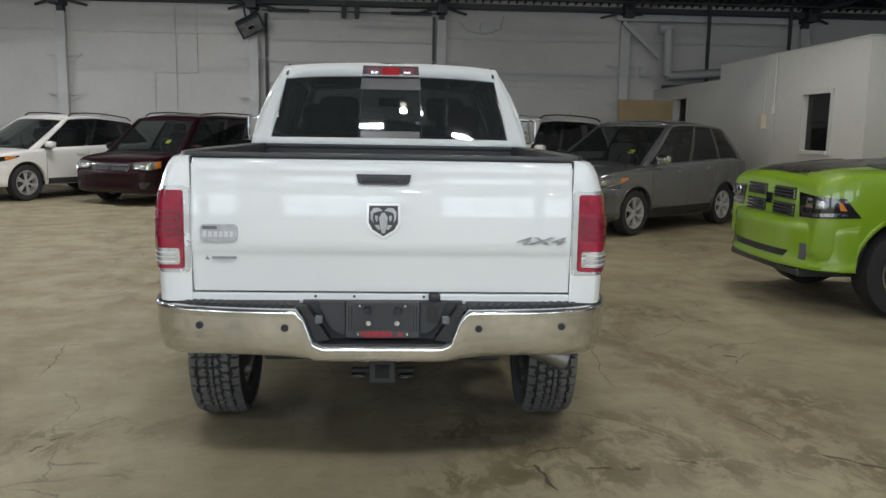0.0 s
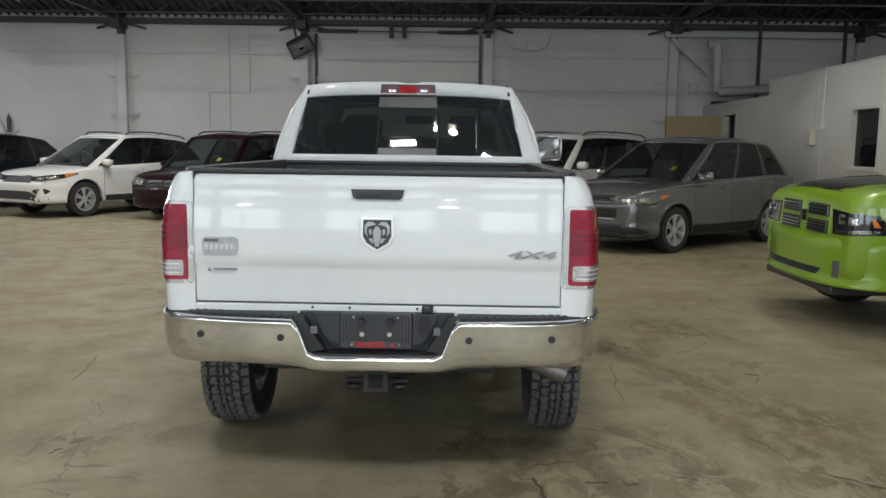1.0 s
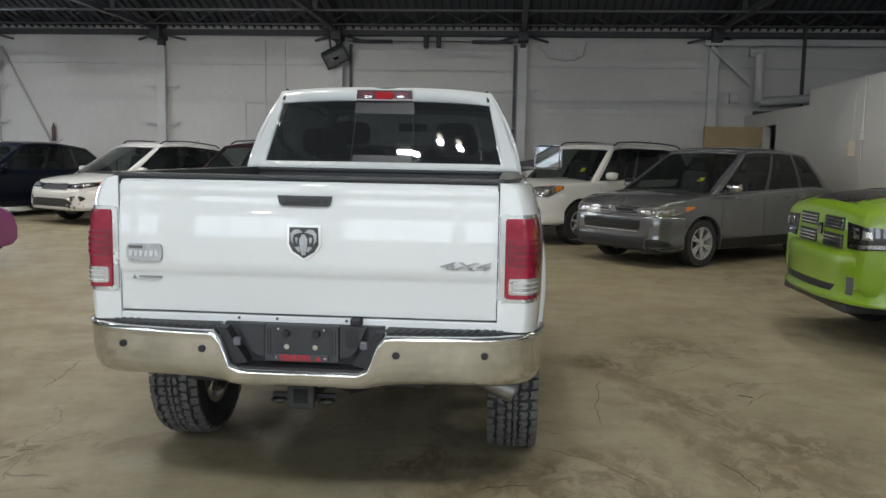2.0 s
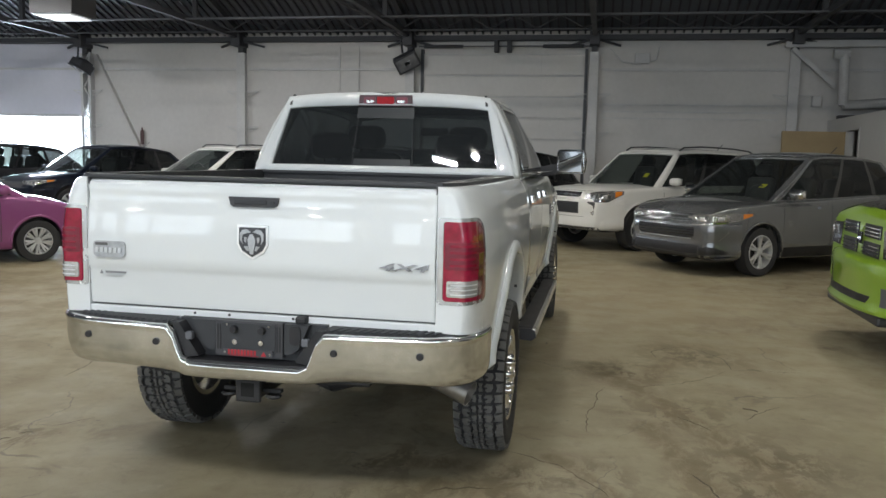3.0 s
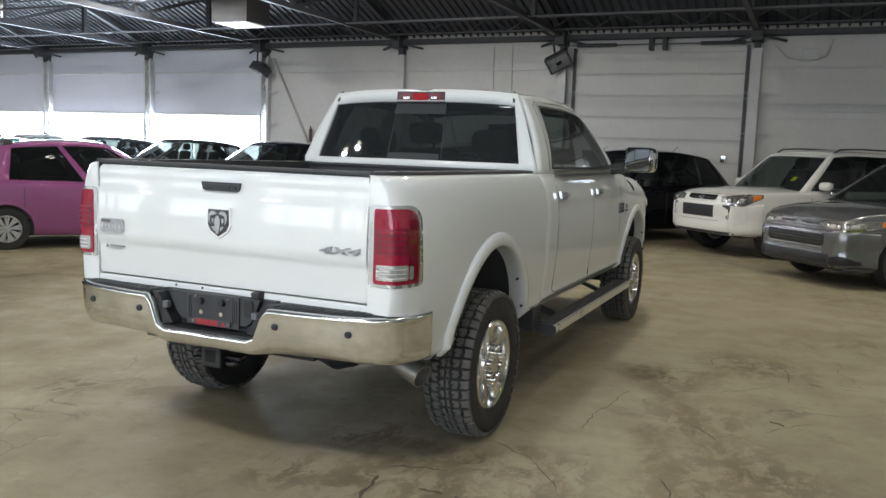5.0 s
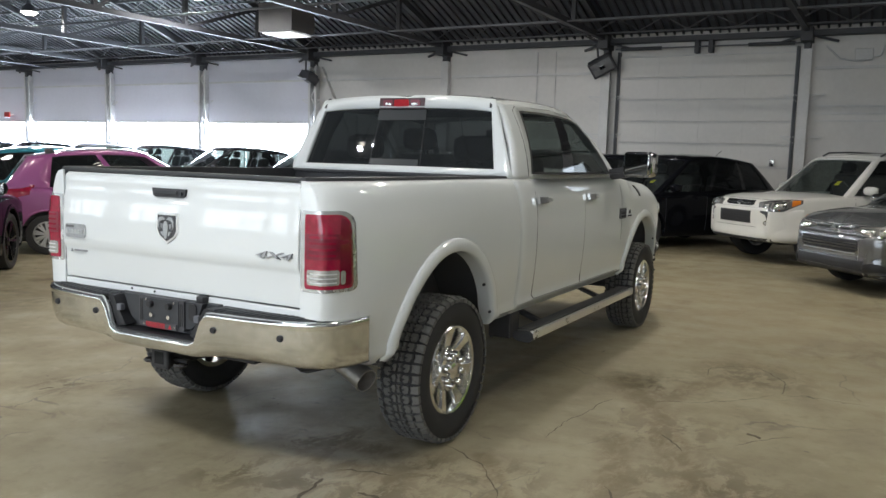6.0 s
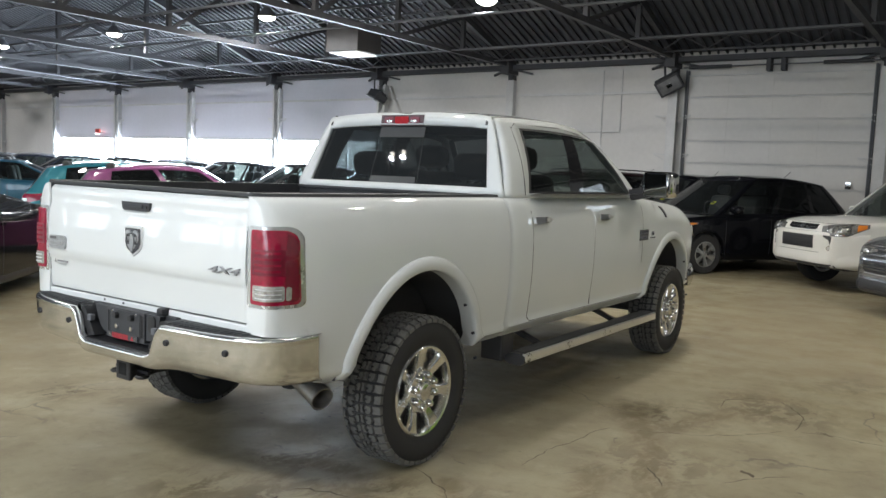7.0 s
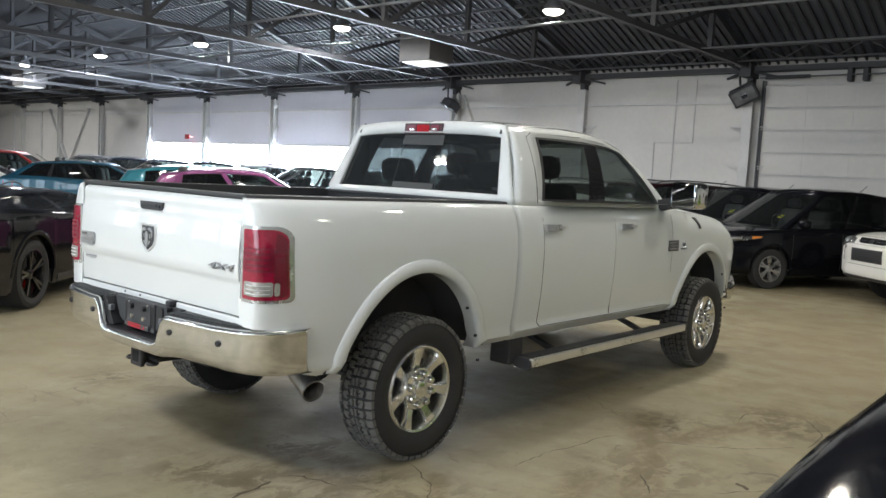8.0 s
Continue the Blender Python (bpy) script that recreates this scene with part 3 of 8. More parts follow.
structure("wall_west", box(WEST - 0.3, WEST, FRONT, BACK, 0, 10.4), M["wall"], "white painted end wall", "wall")
structure("wall_east", box(EAST, EAST + 0.3, FRONT, BACK, 0, 10.4), M["wall"], "white painted end wall", "wall")

# roof: deck, rafters, purlins in one mesh
bm = bmesh.new()
for (ya, za), (yb, zb) in (((BACK + 0.3, EAVE - 0.1), (RIDGE_Y, EAVE + SLOPE * (BACK - RIDGE_Y))), ((RIDGE_Y, EAVE + SLOPE * (BACK - RIDGE_Y)), (FRONT - 0.3, EAVE - 0.1))):
    vs = [bm.verts.new(p) for p in ((WEST - 0.3, ya, za + 0.12), (EAST + 0.3, ya, za + 0.12), (EAST + 0.3, yb, zb + 0.12), (WEST - 0.3, yb, zb + 0.12))]
    bm.faces.new(vs)
    vs = [bm.verts.new(v.co + Vector((0, 0, 0.15))) for v in vs]
    bm.faces.new(vs[::-1])
structure("ceiling", bm, M["deck"], "blue-grey corrugated metal roof deck", "ceiling")
bm = bmesh.new()
x = WEST
while x < EAST:
    add_bar(bm, (x, BACK, EAVE + 0.085), (x, RIDGE_Y, EAVE + SLOPE * (BACK - RIDGE_Y) + 0.085), 0.045, 0.05)
    x += 0.212
structure("rafters", bm, M["steel_dark"], "closely spaced dark ribs under the metal deck", "roof ribs")
for i in range(6):
    y = BACK - 1.2 - 2.4 * i
    z = EAVE + SLOPE * (BACK - y) - 0.12
    bm = bmesh.new()
    add_bar(bm, (WEST, y, z), (EAST, y, z), 0.07, 0.06)
    add_bar(bm, (WEST, y, z - 0.32), (EAST, y, z - 0.32), 0.045, 0.035)
    x, up = WEST, True
    while x < EAST - 0.6:
        add_bar(bm, (x, y, z - 0.3 if up else z), (x + 0.55, y, z if up else z - 0.3), 0.022)
        x, up = x + 0.55, not up
    structure("purlin", bm, M["steel_dark"], "dark open-web steel purlin under the roof", "purlin")


def truss(x):
    bm = bmesh.new()
    zb = 4.62
    add_bar(bm, (x, BACK - 0.05, zb), (x, FRONT + 0.05, zb), 0.11, 0.12)
    ridge = EAVE + SLOPE * (BACK - RIDGE_Y) - 0.5
    add_bar(bm, (x, BACK - 0.05, zb + 0.02), (x, RIDGE_Y, ridge), 0.12, 0.16)
    add_bar(bm, (x, RIDGE_Y, ridge), (x, FRONT + 0.05, zb), 0.12, 0.16)
    n = 6
    for i in range(1, n + 1):
        y0, y1 = lerp(BACK, RIDGE_Y, (i - 1) / n), lerp(BACK, RIDGE_Y, i / n)
        z1 = lerp(zb, ridge, i / n)
        add_bar(bm, (x, y1, zb), (x, y1, z1), 0.10, 0.10)
        if i > 1:
            add_bar(bm, (x, y1, zb), (x, y0, lerp(zb, ridge, (i - 1) / n)), 0.08, 0.08)
    # gusset, bearing block and the short knee struts at the wall
    add_box(bm, x - 0.12, x + 0.12, BACK - 0.55, BACK - 0.003, 4.36, 4.66)
    add_box(bm, x - 0.07, x + 0.07, BACK - 0.22, BACK - 0.004, 4.2, 4.4)
    for s in (-1, 1):
        add_bar(bm, (x + s * 0.1, BACK - 0.3, 4.5), (x + s * 0.62, BACK - 0.06, 4.38), 0.05)
    return structure("roof_truss", bm, M["steel_dark"], "dark steel roof truss bearing on a wall column", "truss")


for k in range(-11, 3):
    truss(COL0 + k * BAY)

# eaves strut along the wall, and pipes under the trusses
structure("eaves_beam", box(WEST, EAST, BACK - 0.3, BACK - 0.02, 4.5, 4.62), M["steel_dark"], "dark steel eaves beam along the wall top", "beam")
for y, z, r in ((17.6, 4.60, 0.022), (14.6, 4.72, 0.03), (11.9, 4.75, 0.03)):
    structure("conduit", bar((WEST + 1, y, z), (EAST - 1, y, z), 2 * r, None, 8), M["galv"], "thin pale conduit run under the trusses", "conduit")
for dx in (0.0, 0.09):
    structure("conduit", bar((-3.75 + dx, BACK - 0.35, 4.52), (-5.5 + dx, 14.9, 5.46), 0.035, None, 8), M["galv"], "thin pale conduit running to a lamp", "conduit")
for k in (-6,):
    x = COL0 + (k + 0.35) * BAY
    structure("conduit", bar((x, BACK - 0.1, 4.48), (x, 6, 4.72), 0.05, None, 8), M["galv"], "pale sprinkler pipe running across the roof space", "conduit")


def column(x, solid_face):
    col = empty("column", pose(x, BACK, 0), "white painted steel column against the wall", "column", "wall columns", "structure")
    if solid_face:
        part("post", box(-0.085, 0.085, -0.2, -0.003, 0, 4.22, 0.006), M["steel_white"], col)
        part("flange", box(-0.115, 0.115, -0.225, -0.203, 0, 4.22, 0.004), M["steel_white"], col)
    else:
        for s in (-1, 1):
            part("chord", box(s * 0.12 - 0.035, s * 0.12 + 0.035, -0.2, -0.02, 0, 4.22), M["steel_white"], col)
        bm = bmesh.new()
        z, s = 0.1, 1
        while z < 4.0:
            add_bar(bm, (-0.1 * s, -0.12, z), (0.1 * s, -0.12, z + 0.32), 0.035)
            z, s = z + 0.32, -s
        part("lacing", bm, M["steel_white"], col)
    for z in (2.26, 3.2):
        bm = bmesh.new()
        for s in (-1, 1):
            add_bar(bm, (s * 0.1, -0.12, z), (s * 0.44, -0.12, z + 0.02), 0.03)
            add_bar(bm, (s * 0.1, -0.12, z - 0.16), (s * 0.42, -0.12, z), 0.02)
        part("bracket", bm, M["steel_white"], col)
    return col


for k in range(-11, 3):
    column(COL0 + k * BAY, k > -3)


def sectional_door(x0, x1, ztop):
    """Overhead door: five ribbed sections with recessed panels, tracks, springs and a handle."""
    d = empty("overhead_door", pose(0, BACK, 0), "closed white sectional overhead door with steel tracks", "garage door", kind="structure")
    n = 8
    for i in range(n):
        z0, z1 = ztop * i / n, ztop * (i + 1) / n - 0.008
        bm = box(x0, x1, -0.045, -0.004, z0 + 0.004, z1, 0.004)
        for j in range(4):
            a = lerp(x0, x1, j / 4) + 0.05
            c = lerp(x0, x1, (j + 1) / 4) - 0.05
            add_box(bm, a, c, -0.052, -0.046, z0 + 0.06, z1 - 0.06, 0.002)
        part("door_section", bm, M["door_white"], d)
        part("strut", box(x0, x1, -0.085, -0.0465, z1 - 0.03, z1 - 0.005), M["steel_white"], d)
    for x in (x0 - 0.03, x1 + 0.03):
        part("track", box(x - 0.035, x + 0.035, -0.12, -0.003, 0, ztop + 0.1), M["galv"], d)
        part("track_angle", box(x - 0.012, x + 0.012, -0.16, -0.121, 0, ztop + 0.1), M["steel_dark"], d)
    xm = (x0 + x1) / 2
    part("spring_shaft", bar((x0 - 0.1, -0.2, ztop + 0.16), (x1 + 0.1, -0.2, ztop + 0.16), 0.035, None, 8), M["galv"], d)
    for s in (-1, 1):
        part("torsion_spring", bar((xm + s * 1.0, -0.2, ztop + 0.16), (xm + s * 2.0, -0.2, ztop + 0.16), 0.085, None, 10), M["steel_dark"], d)
        part("shaft_bracket", box(xm + s * 0.16 - 0.05, xm + s * 0.16 + 0.05, -0.24, -0.003, ztop + 0.02, ztop + 0.3), M["steel_dark"], d)
    part("handle", box(x1 - 0.42, x1 - 0.3, -0.10, -0.053, 1.58, 1.74, 0.01), M["chrome"], d)


sectional_door(COL0 - BAY + 0.33, COL0 - 0.22, 4.2)
# faint ledges and strips on the neighbouring bay
bm = bmesh.new()
for z in (2.62, 2.78, 2.95):
    add_box(bm, COL0 + 0.25, COL0 + BAY - 0.25, BACK - 0.03, BACK - 0.002, z, z + 0.035)
structure("trim", bm, M["steel_white"], "thin white rails along the wall", "rail")
bm = bmesh.new()
for k in range(-11, 3):
    x0 = COL0 + k * BAY
    if k != -1:
        add_box(bm, x0 + 0.17, x0 + BAY - 0.17, BACK - 0.05, BACK - 0.003, 3.78, 3.84)
structure("trim", bm, M["steel_white"], "white wall rail between the columns", "rail")
bm = bmesh.new()
for a, c in (((-6.05, 0.2), (-6.05, 2.82)), ((-6.05, 2.82), (-5.0, 2.82)), ((-5.0, 2.82), (-5.0, 4.4)), ((-5.52, 0.2), (-5.52, 4.4))):
    add_bar(bm, (a[0], BACK - 0.02, a[1]), (c[0], BACK - 0.02, c[1]), 0.028, None, 6)
structure("wall_conduit", bm, M["steel_white"], "white conduit stepping down the wall", "conduit")


def floodlight(x, z, tilt, lean, yaw):
    f = empty("floodlight", pose(x, BACK - 0.4, z, tilt, lean, yaw), "dark wall-hung floodlight turned down to the floor", "floodlight", "floodlights")
    part("housing", box(-0.30, 0.30, -0.10, 0.12, -0.2, 0.2, 0.035), M["steel_dark"], f)
    part("cooling_rib", box(-0.24, 0.24, 0.121, 0.17, -0.14, 0.14, 0.012), M["steel_dark"], f)
    part("bezel", box(-0.31, 0.31, -0.135, -0.102, -0.21, 0.21, 0.012), M["black"], f)
    part("lens", box(-0.26, 0.26, -0.145, -0.136, -0.16, 0.16, 0.004), mat("floodlight_glass", (0.36, 0.36, 0.37), 0.1, 0.5, vary=0.4, scale=6), f)
    part("reflector", box(-0.07, 0.07, -0.16, -0.146, -0.05, 0.05, 0.006), M["alloy"], f)
    part("bracket", bar((0, 0.1, 0.2), (0.1, 0.34, 0.42), 0.04), M["steel_dark"], f)


floodlight(-3.63, 3.97, 30, -28, 8)
floodlight(-12.8, 3.86, 62, 14, -25)
# no real brace: a thin darker bar stands for a soft diagonal shadow
structure("brace", bar((-12.55, BACK - 0.006, 4.2), (-10.9, BACK - 0.006, 1.0), 0.26, 0.008), M["wall_shade"], "flat diagonal band standing for a soft shadow on the wall", "brace")
# far bays: a plain white roller door and a V of braces
fd = empty("roller_door", pose(-44.8, BACK, 0), "closed white roller door far down the hall", "garage door", kind="structure")
for i in range(6):
    part("door_section", box(-1.75, 1.75, -0.05, -0.004, 0.62 * i + 0.003, 0.62 * i + 0.612, 0.004), M["door_white"], fd)
for x in (-1.85, 1.85):
    part("door_post", box(x - 0.09, x + 0.09, -0.08, -0.003, 0, 3.85), M["steel_white"], fd)
part("door_head", box(-1.94, 1.94, -0.09, -0.003, 3.853, 4.0), M["steel_white"], fd)
for x in (-41.9, -37.3):
    structure("brace", bar((x, BACK - 0.06, 4.12), (-39.55, BACK - 0.06, 1.2), 0.16, 0.1), M["steel_white"], "grey-white diagonal wall brace", "brace")
# small fittings on the wall
tagged(part("fire_extinguisher", lathe([(1.75, 0.0), (1.75, 0.05), (2.1, 0.05), (2.16, 0.02), (2.22, 0.02)], 14, "z"), M["faded_red"], pose_m=pose(-11.2, BACK - 0.09, 0)), "slim red tube hung on the wall", "wall tube")
tagged(part("junction_box", box(2.0, 2.35, BACK - 0.1, BACK - 0.003, 3.95, 4.2, 0.01), M["steel_white"]), "white electrical box high on the wall", "electrical box")
tagged(part("wall_cable", tube([(1.4, BACK - 0.05, 4.3), (1.7, BACK - 0.05, 4.0), (2.1, BACK - 0.05, 3.92), (2.5, BACK - 0.05, 4.05), (2.6, BACK - 0.05, 4.4)], 0.02, 6), M["steel_white"]), "white cable looped high on the wall", "cable")
sign = empty("exit_sign", pose(-27.8, BACK - 0.3, 2.75), "small red lit exit sign hung from the wall", "sign")
part("sign_body", box(-0.16, 0.16, -0.03, 0.03, -0.1, 0.1, 0.01), M["red_paint"], sign)
part("hanger", bar((0, 0.0, 0.0), (0, 0.29, 0.0), 0.03), M["steel_white"], sign)

# partition rooms along the east side
OX, OY0, OY1, OZ = 6.5, 11.05, 16.4, 2.93
LOW = 2.64                                            # height of the lower stretch towards the wall
bm = bmesh.new()
wy0, wy1, wz0, wz1 = 11.98, 12.82, 1.32, 2.2
dy0, dy1 = 18.25, 19.12
add_box(bm, OX, OX + 0.14, OY0, wy0, 0, OZ)
add_box(bm, OX, OX + 0.14, wy1, OY1, 0, OZ)
add_box(bm, OX, OX + 0.14, OY1, dy0, 0, LOW)
add_box(bm, OX, OX + 0.14, dy0, dy1, 2.34, LOW)
add_box(bm, OX, OX + 0.14, dy1, BACK - 0.003, 0, LOW)
add_box(bm, OX, OX + 0.14, wy0, wy1, 0, wz0)
add_box(bm, OX, OX + 0.14, wy0, wy1, wz1, OZ)
add_box(bm, OX + 0.14, EAST, OY0, OY0 + 0.14, 0, OZ)
structure("partition_wall", bm, M["office"], "white drywall partition of an office, lower towards the wall", "partition")
structure("partition_top", box(OX - 0.012, OX + 0.15, OY0 - 0.012, OY1, OZ + 0.002, OZ + 0.02), M["office"], "white capping along the partition", "trim")
structure("partition_roof", box(OX + 0.16, EAST, OY0 + 0.16, OY1, OZ - 0.12, OZ - 0.02), M["cabin"], "dark board roof over the office", "roof")
structure("partition_roof", box(OX + 0.16, EAST, OY1 + 0.003, BACK - 0.3, LOW - 0.14, LOW - 0.04), M["cabin"], "dark board roof over the lower room", "roof")
structure("door_frame", prism([(dy0 - 0.05, 0.0), (dy0, 0.0), (dy0, 2.34), (dy1, 2.34), (dy1, 0.0), (dy1 + 0.05, 0.0), (dy1 + 0.05, 2.39), (dy0 - 0.05, 2.39)], OX - 0.02, OX - 0.003, "x"), M["office"], "white casing round a dark open doorway", "door frame")
structure("room_wall", box(OX + 2.6, OX + 2.7, OY0 + 0.2, BACK - 0.4, 0, OZ - 0.14), M["yellow_board"], "brownish wall inside the dim office", "wall")
ow = empty("window_16", pose(OX, (wy0 + wy1) / 2, 0), "small white-framed office window on a dark room", "window", kind="structure")
hw = (wy1 - wy0) / 2
for a in ((-0.03, 0.16, -hw - 0.06, -hw + 0.004, wz0 - 0.06, wz1 + 0.06), (-0.03, 0.16, hw - 0.004, hw + 0.06, wz0 - 0.06, wz1 + 0.06), (-0.03, 0.16, -hw, hw, wz1 - 0.004, wz1 + 0.06), (-0.05, 0.17, -hw, hw, wz0 - 0.06, wz0 + 0.004)):
    part("window_frame", box(*a, 0.006), M["office"], ow)
part("pane", box(0.06, 0.066, -hw, hw, wz0, wz1), M["glass"], ow)
part("blind", box(0.10, 0.11, -hw + 0.02, -hw + 0.3, wz0 + 0.05, wz1 - 0.03), M["yellow_board"], ow)
bm = bmesh.new()
add_box(bm, 5.2, OX - 0.002, 19.2, 19.32, 0, 2.32)
structure("yellow_partition", bm, M["yellow_board"], "yellow board partition in the corner", "partition")
tagged(part("electrical_box", box(OX - 0.11, OX - 0.002, 14.12, 14.32, 1.66, 1.92, 0.01), M["beige"]), "beige metal switch box on the partition", "switch box")
tagged(part("alarm_box", box(OX - 0.08, OX - 0.002, 13.79, 13.92, 1.91, 2.06, 0.015), M["office"]), "small white alarm box on the partition", "alarm box")
tagged(part("wall_conduit", tube([(OX - 0.02, 14.22, 1.92), (OX - 0.02, 14.22, 2.2), (OX - 0.02, 14.18, 2.7)], 0.010, 6), M["steel_white"]), "thin white cable rising from the switch box", "conduit")
tagged(part("wall_conduit", tube([(OX - 0.02, 13.85, 2.06), (OX - 0.02, 13.83, 2.95)], 0.016, 6), M["steel_white"]), "white conduit rising to the top of the partition", "conduit")
tagged(part("wall_conduit", tube([(OX - 0.02, 13.86, 1.91), (OX - 0.02, 13.88, 0.05)], 0.010, 6), M["steel_white"]), "thin white cable dropping from the alarm box", "conduit")
# pipes and brace in the corner behind the partition
tagged(part("vent_pipe", tube([(6.64, BACK - 0.5, 4.12), (6.68, BACK - 0.5, 2.96), (8.05, BACK - 0.5, 3.06)], 0.11, 12), M["steel_white"]), "thick white vent pipe bent along the wall", "pipe")
tagged(part("vent_pipe", tube([(6.40, BACK - 0.5, 4.12), (6.74, BACK - 0.5, 4.12)], 0.11, 12), M["steel_white"]), "short capped white pipe end", "pipe")
structure("corner_beam", box(5.4, 10.0, BACK - 0.32, BACK - 0.22, 4.30, 4.42), M["steel_white"], "grey-white steel beam across the corner bay", "beam")
structure("brace", bar((5.55, BACK - 0.3, 4.27), (6.52, BACK - 0.3, 3.4), 0.12, 0.1), M["steel_white"], "white diagonal steel brace in the corner", "brace")
for x in (7.66, 9.72):
    structure("hanger_post", bar((x, BACK - 0.5, 2.75), (x, BACK - 0.5, 4.7), 0.07), M["steel_dark"], "dark steel hanger post from the roof", "post")
structure("shelf_beam", box(6.6, 8.3, BACK - 0.55, BACK - 0.3, 2.62, 2.74), M["steel_dark"], "dark steel ledge under the vent pipe", "ledge")
tagged(part("junction_box", box(6.1, 6.3, BACK - 0.12, BACK - 0.003, 2.95, 3.2, 0.01), M["steel_white"]), "white electrical box on the corner wall", "electrical box")


def heater(x, y, z):
    h = empty("unit_heater", pose(x, y, z, 0, 0, 3), "square brown unit heater hung from the roof, grille below brightened by emission", "heater", "unit heaters")
    part("casing", box(-0.52, 0.52, -0.5, 0.5, 0.0, 0.72, 0.015), M["grime"], h)
    # no lamp here: weak emission makes the underside read bright
    part("louvre", box(-0.45, 0.45, -0.43, 0.43, -0.03, -0.002), mat("glowing_heater_grille", (0.7, 0.7, 0.7), 0.5, vary=0.2, emit=((1, 0.97, 0.92), 0.35)), h)
    for sx in (-0.45, 0.45):
        part("hanger_rod", bar((sx, 0, 0.72), (sx, 0, roof_z(y) - z + 0.16), 0.025), M["steel_dark"], h)


heater(-11.0, 17.2, 4.6)
heater(-34.2, 16.5, 4.6)


def high_bay(x, y, z, wide):
    k = wide / 0.42
    l = empty("high_bay_lamp", pose(x, y, z), "round lit high-bay lamp hung from the roof", "ceiling lamp", "high bay lamps")
    part("reflector", lathe([(-0.11, 0.215 * k), (-0.05, 0.2 * k), (0.06, 0.12 * k), (0.1, 0.08 * k), (0.22, 0.075 * k), (0.24, 0.02)], 20, "z"), M["galv"], l)
    part("diffuser", lathe([(-0.2, 0.0), (-0.19, 0.1 * k), (-0.16, 0.17 * k), (-0.115, 0.21 * k)], 20, "z"), M["lamp_glow"], l)
    part("cord", bar((0, 0, 0.24), (0, 0, max(0.5, roof_z(y) - z - 0.4)), 0.02, None, 6), M["steel_dark"], l)


for x in (-0.6, 1.6):
    l = empty("strip_lamp", pose(x, -1.4, 5.9), "short tube lamp hung from the roof", "ceiling lamp", "strip lamps")
    part("housing", box(-0.34, 0.34, -0.09, 0.09, -0.09, 0.0, 0.01), M["galv"], l)
    for sx in (-0.25, 0.25):
        part("hanger_rod", bar((sx, 0, 0.0), (sx, 0, roof_z(-1.4) - 5.9), 0.02, None, 6), M["steel_dark"], l)
# every entry gets a fixture, the added unseen fill lamps too
for x, y, z, wide, watts, tint in LAMPS:
    high_bay(x, y, z, wide)

# ---- parked cars ----
WHEELS = {}


def wheel_meshes(key, r, tw, rim_r, spokes, rim_mat, double=True):
    """Meshes of a tyre and a rim that turn about x, outer face towards +x."""
    if key in WHEELS:
        return WHEELS[key]
    h = tw / 2
    t = lathe([(-h * 0.86, rim_r), (-h, rim_r + (r - rim_r) * 0.45), (-h * 0.93, r * 0.975), (-h * 0.6, r), (h * 0.6, r), (h * 0.93, r * 0.975), (h, rim_r + (r - rim_r) * 0.45), (h * 0.86, rim_r)], 40, "x", True)
    bm = bmesh.new()
    add_lathe(bm, [(h * 0.9, rim_r * 1.0), (h * 0.92, rim_r * 0.95), (h * 0.5, rim_r * 0.88), (-h * 0.8, rim_r * 0.86), (-h * 0.8, rim_r * 0.99), (h * 0.7, rim_r * 0.995)], 40, "x", closed=True)
    for i in range(spokes):
        for off in ((-0.13, 0.13) if double else (0,)):
            a = 2 * math.pi * i / spokes + off
            ca, sa = math.cos(a), math.sin(a)
            add_bar(bm, (h * 0.62, 0.05 * math.cos(a - off), 0.05 * math.sin(a - off)), (h * 0.80, rim_r * 0.93 * ca, rim_r * 0.93 * sa), 0.032 if double else 0.05, 0.028)
    add_lathe(bm, [(h * 0.4, rim_r * 0.28), (h * 0.66, rim_r * 0.27), (h * 0.76, rim_r * 0.14), (h * 0.78, 0.0)], 20, "x")
    hub = lathe([(-h * 0.1, 0.0), (-h * 0.1, rim_r * 0.75), (-h * 0.25, rim_r * 0.75), (-h * 0.25, 0.0)], 24, "x")
    out = []
    for name, b, m in (("wheel", t, M["rubber"]), ("rim", bm, M[rim_mat]), ("brake_disc", hub, M["cabin"] if rim_mat != "alloy_black" else M["dgrey_paint"])):
        bmesh.ops.recalc_face_normals(b, faces=b.faces)
        me = bpy.data.meshes.new(name)
        b.to_mesh(me)
        b.free()
        me.materials.append(m)
        me.shade_smooth()
        me.set_sharp_from_angle(angle=radians(35))
        out.append(me)
    WHEELS[key] = out
    return out


def add_wheels(car, S):
    meshes = wheel_meshes(S["key"], S["r"], S["tw"], S["rim"], S.get("spokes", 5), S.get("rim_mat", "rim_silver"), S.get("double", True))
    for y in (S["wb"] / 2, -S["wb"] / 2):
        for s in (1, -1):
            w = new("wheel", meshes[0])
            w.parent = car
            w.matrix_basis = pose(s * (S["W"] / 2 - S["tw"] / 2 - 0.02), y, S["r"], 17 * s + 40 * y, 0, 0 if s > 0 else 180)
            rim = new("rim", meshes[1])
            rim.parent = w
            rim["label"] = "alloy rim"
            disc = new("brake_disc", meshes[2])
            disc.parent = w
            if S.get("caliper"):
                part("caliper", box(-0.02, 0.03, 0.1, 0.17, -0.08, 0.08, 0.01), M["caliper"], w, "red brake caliper")


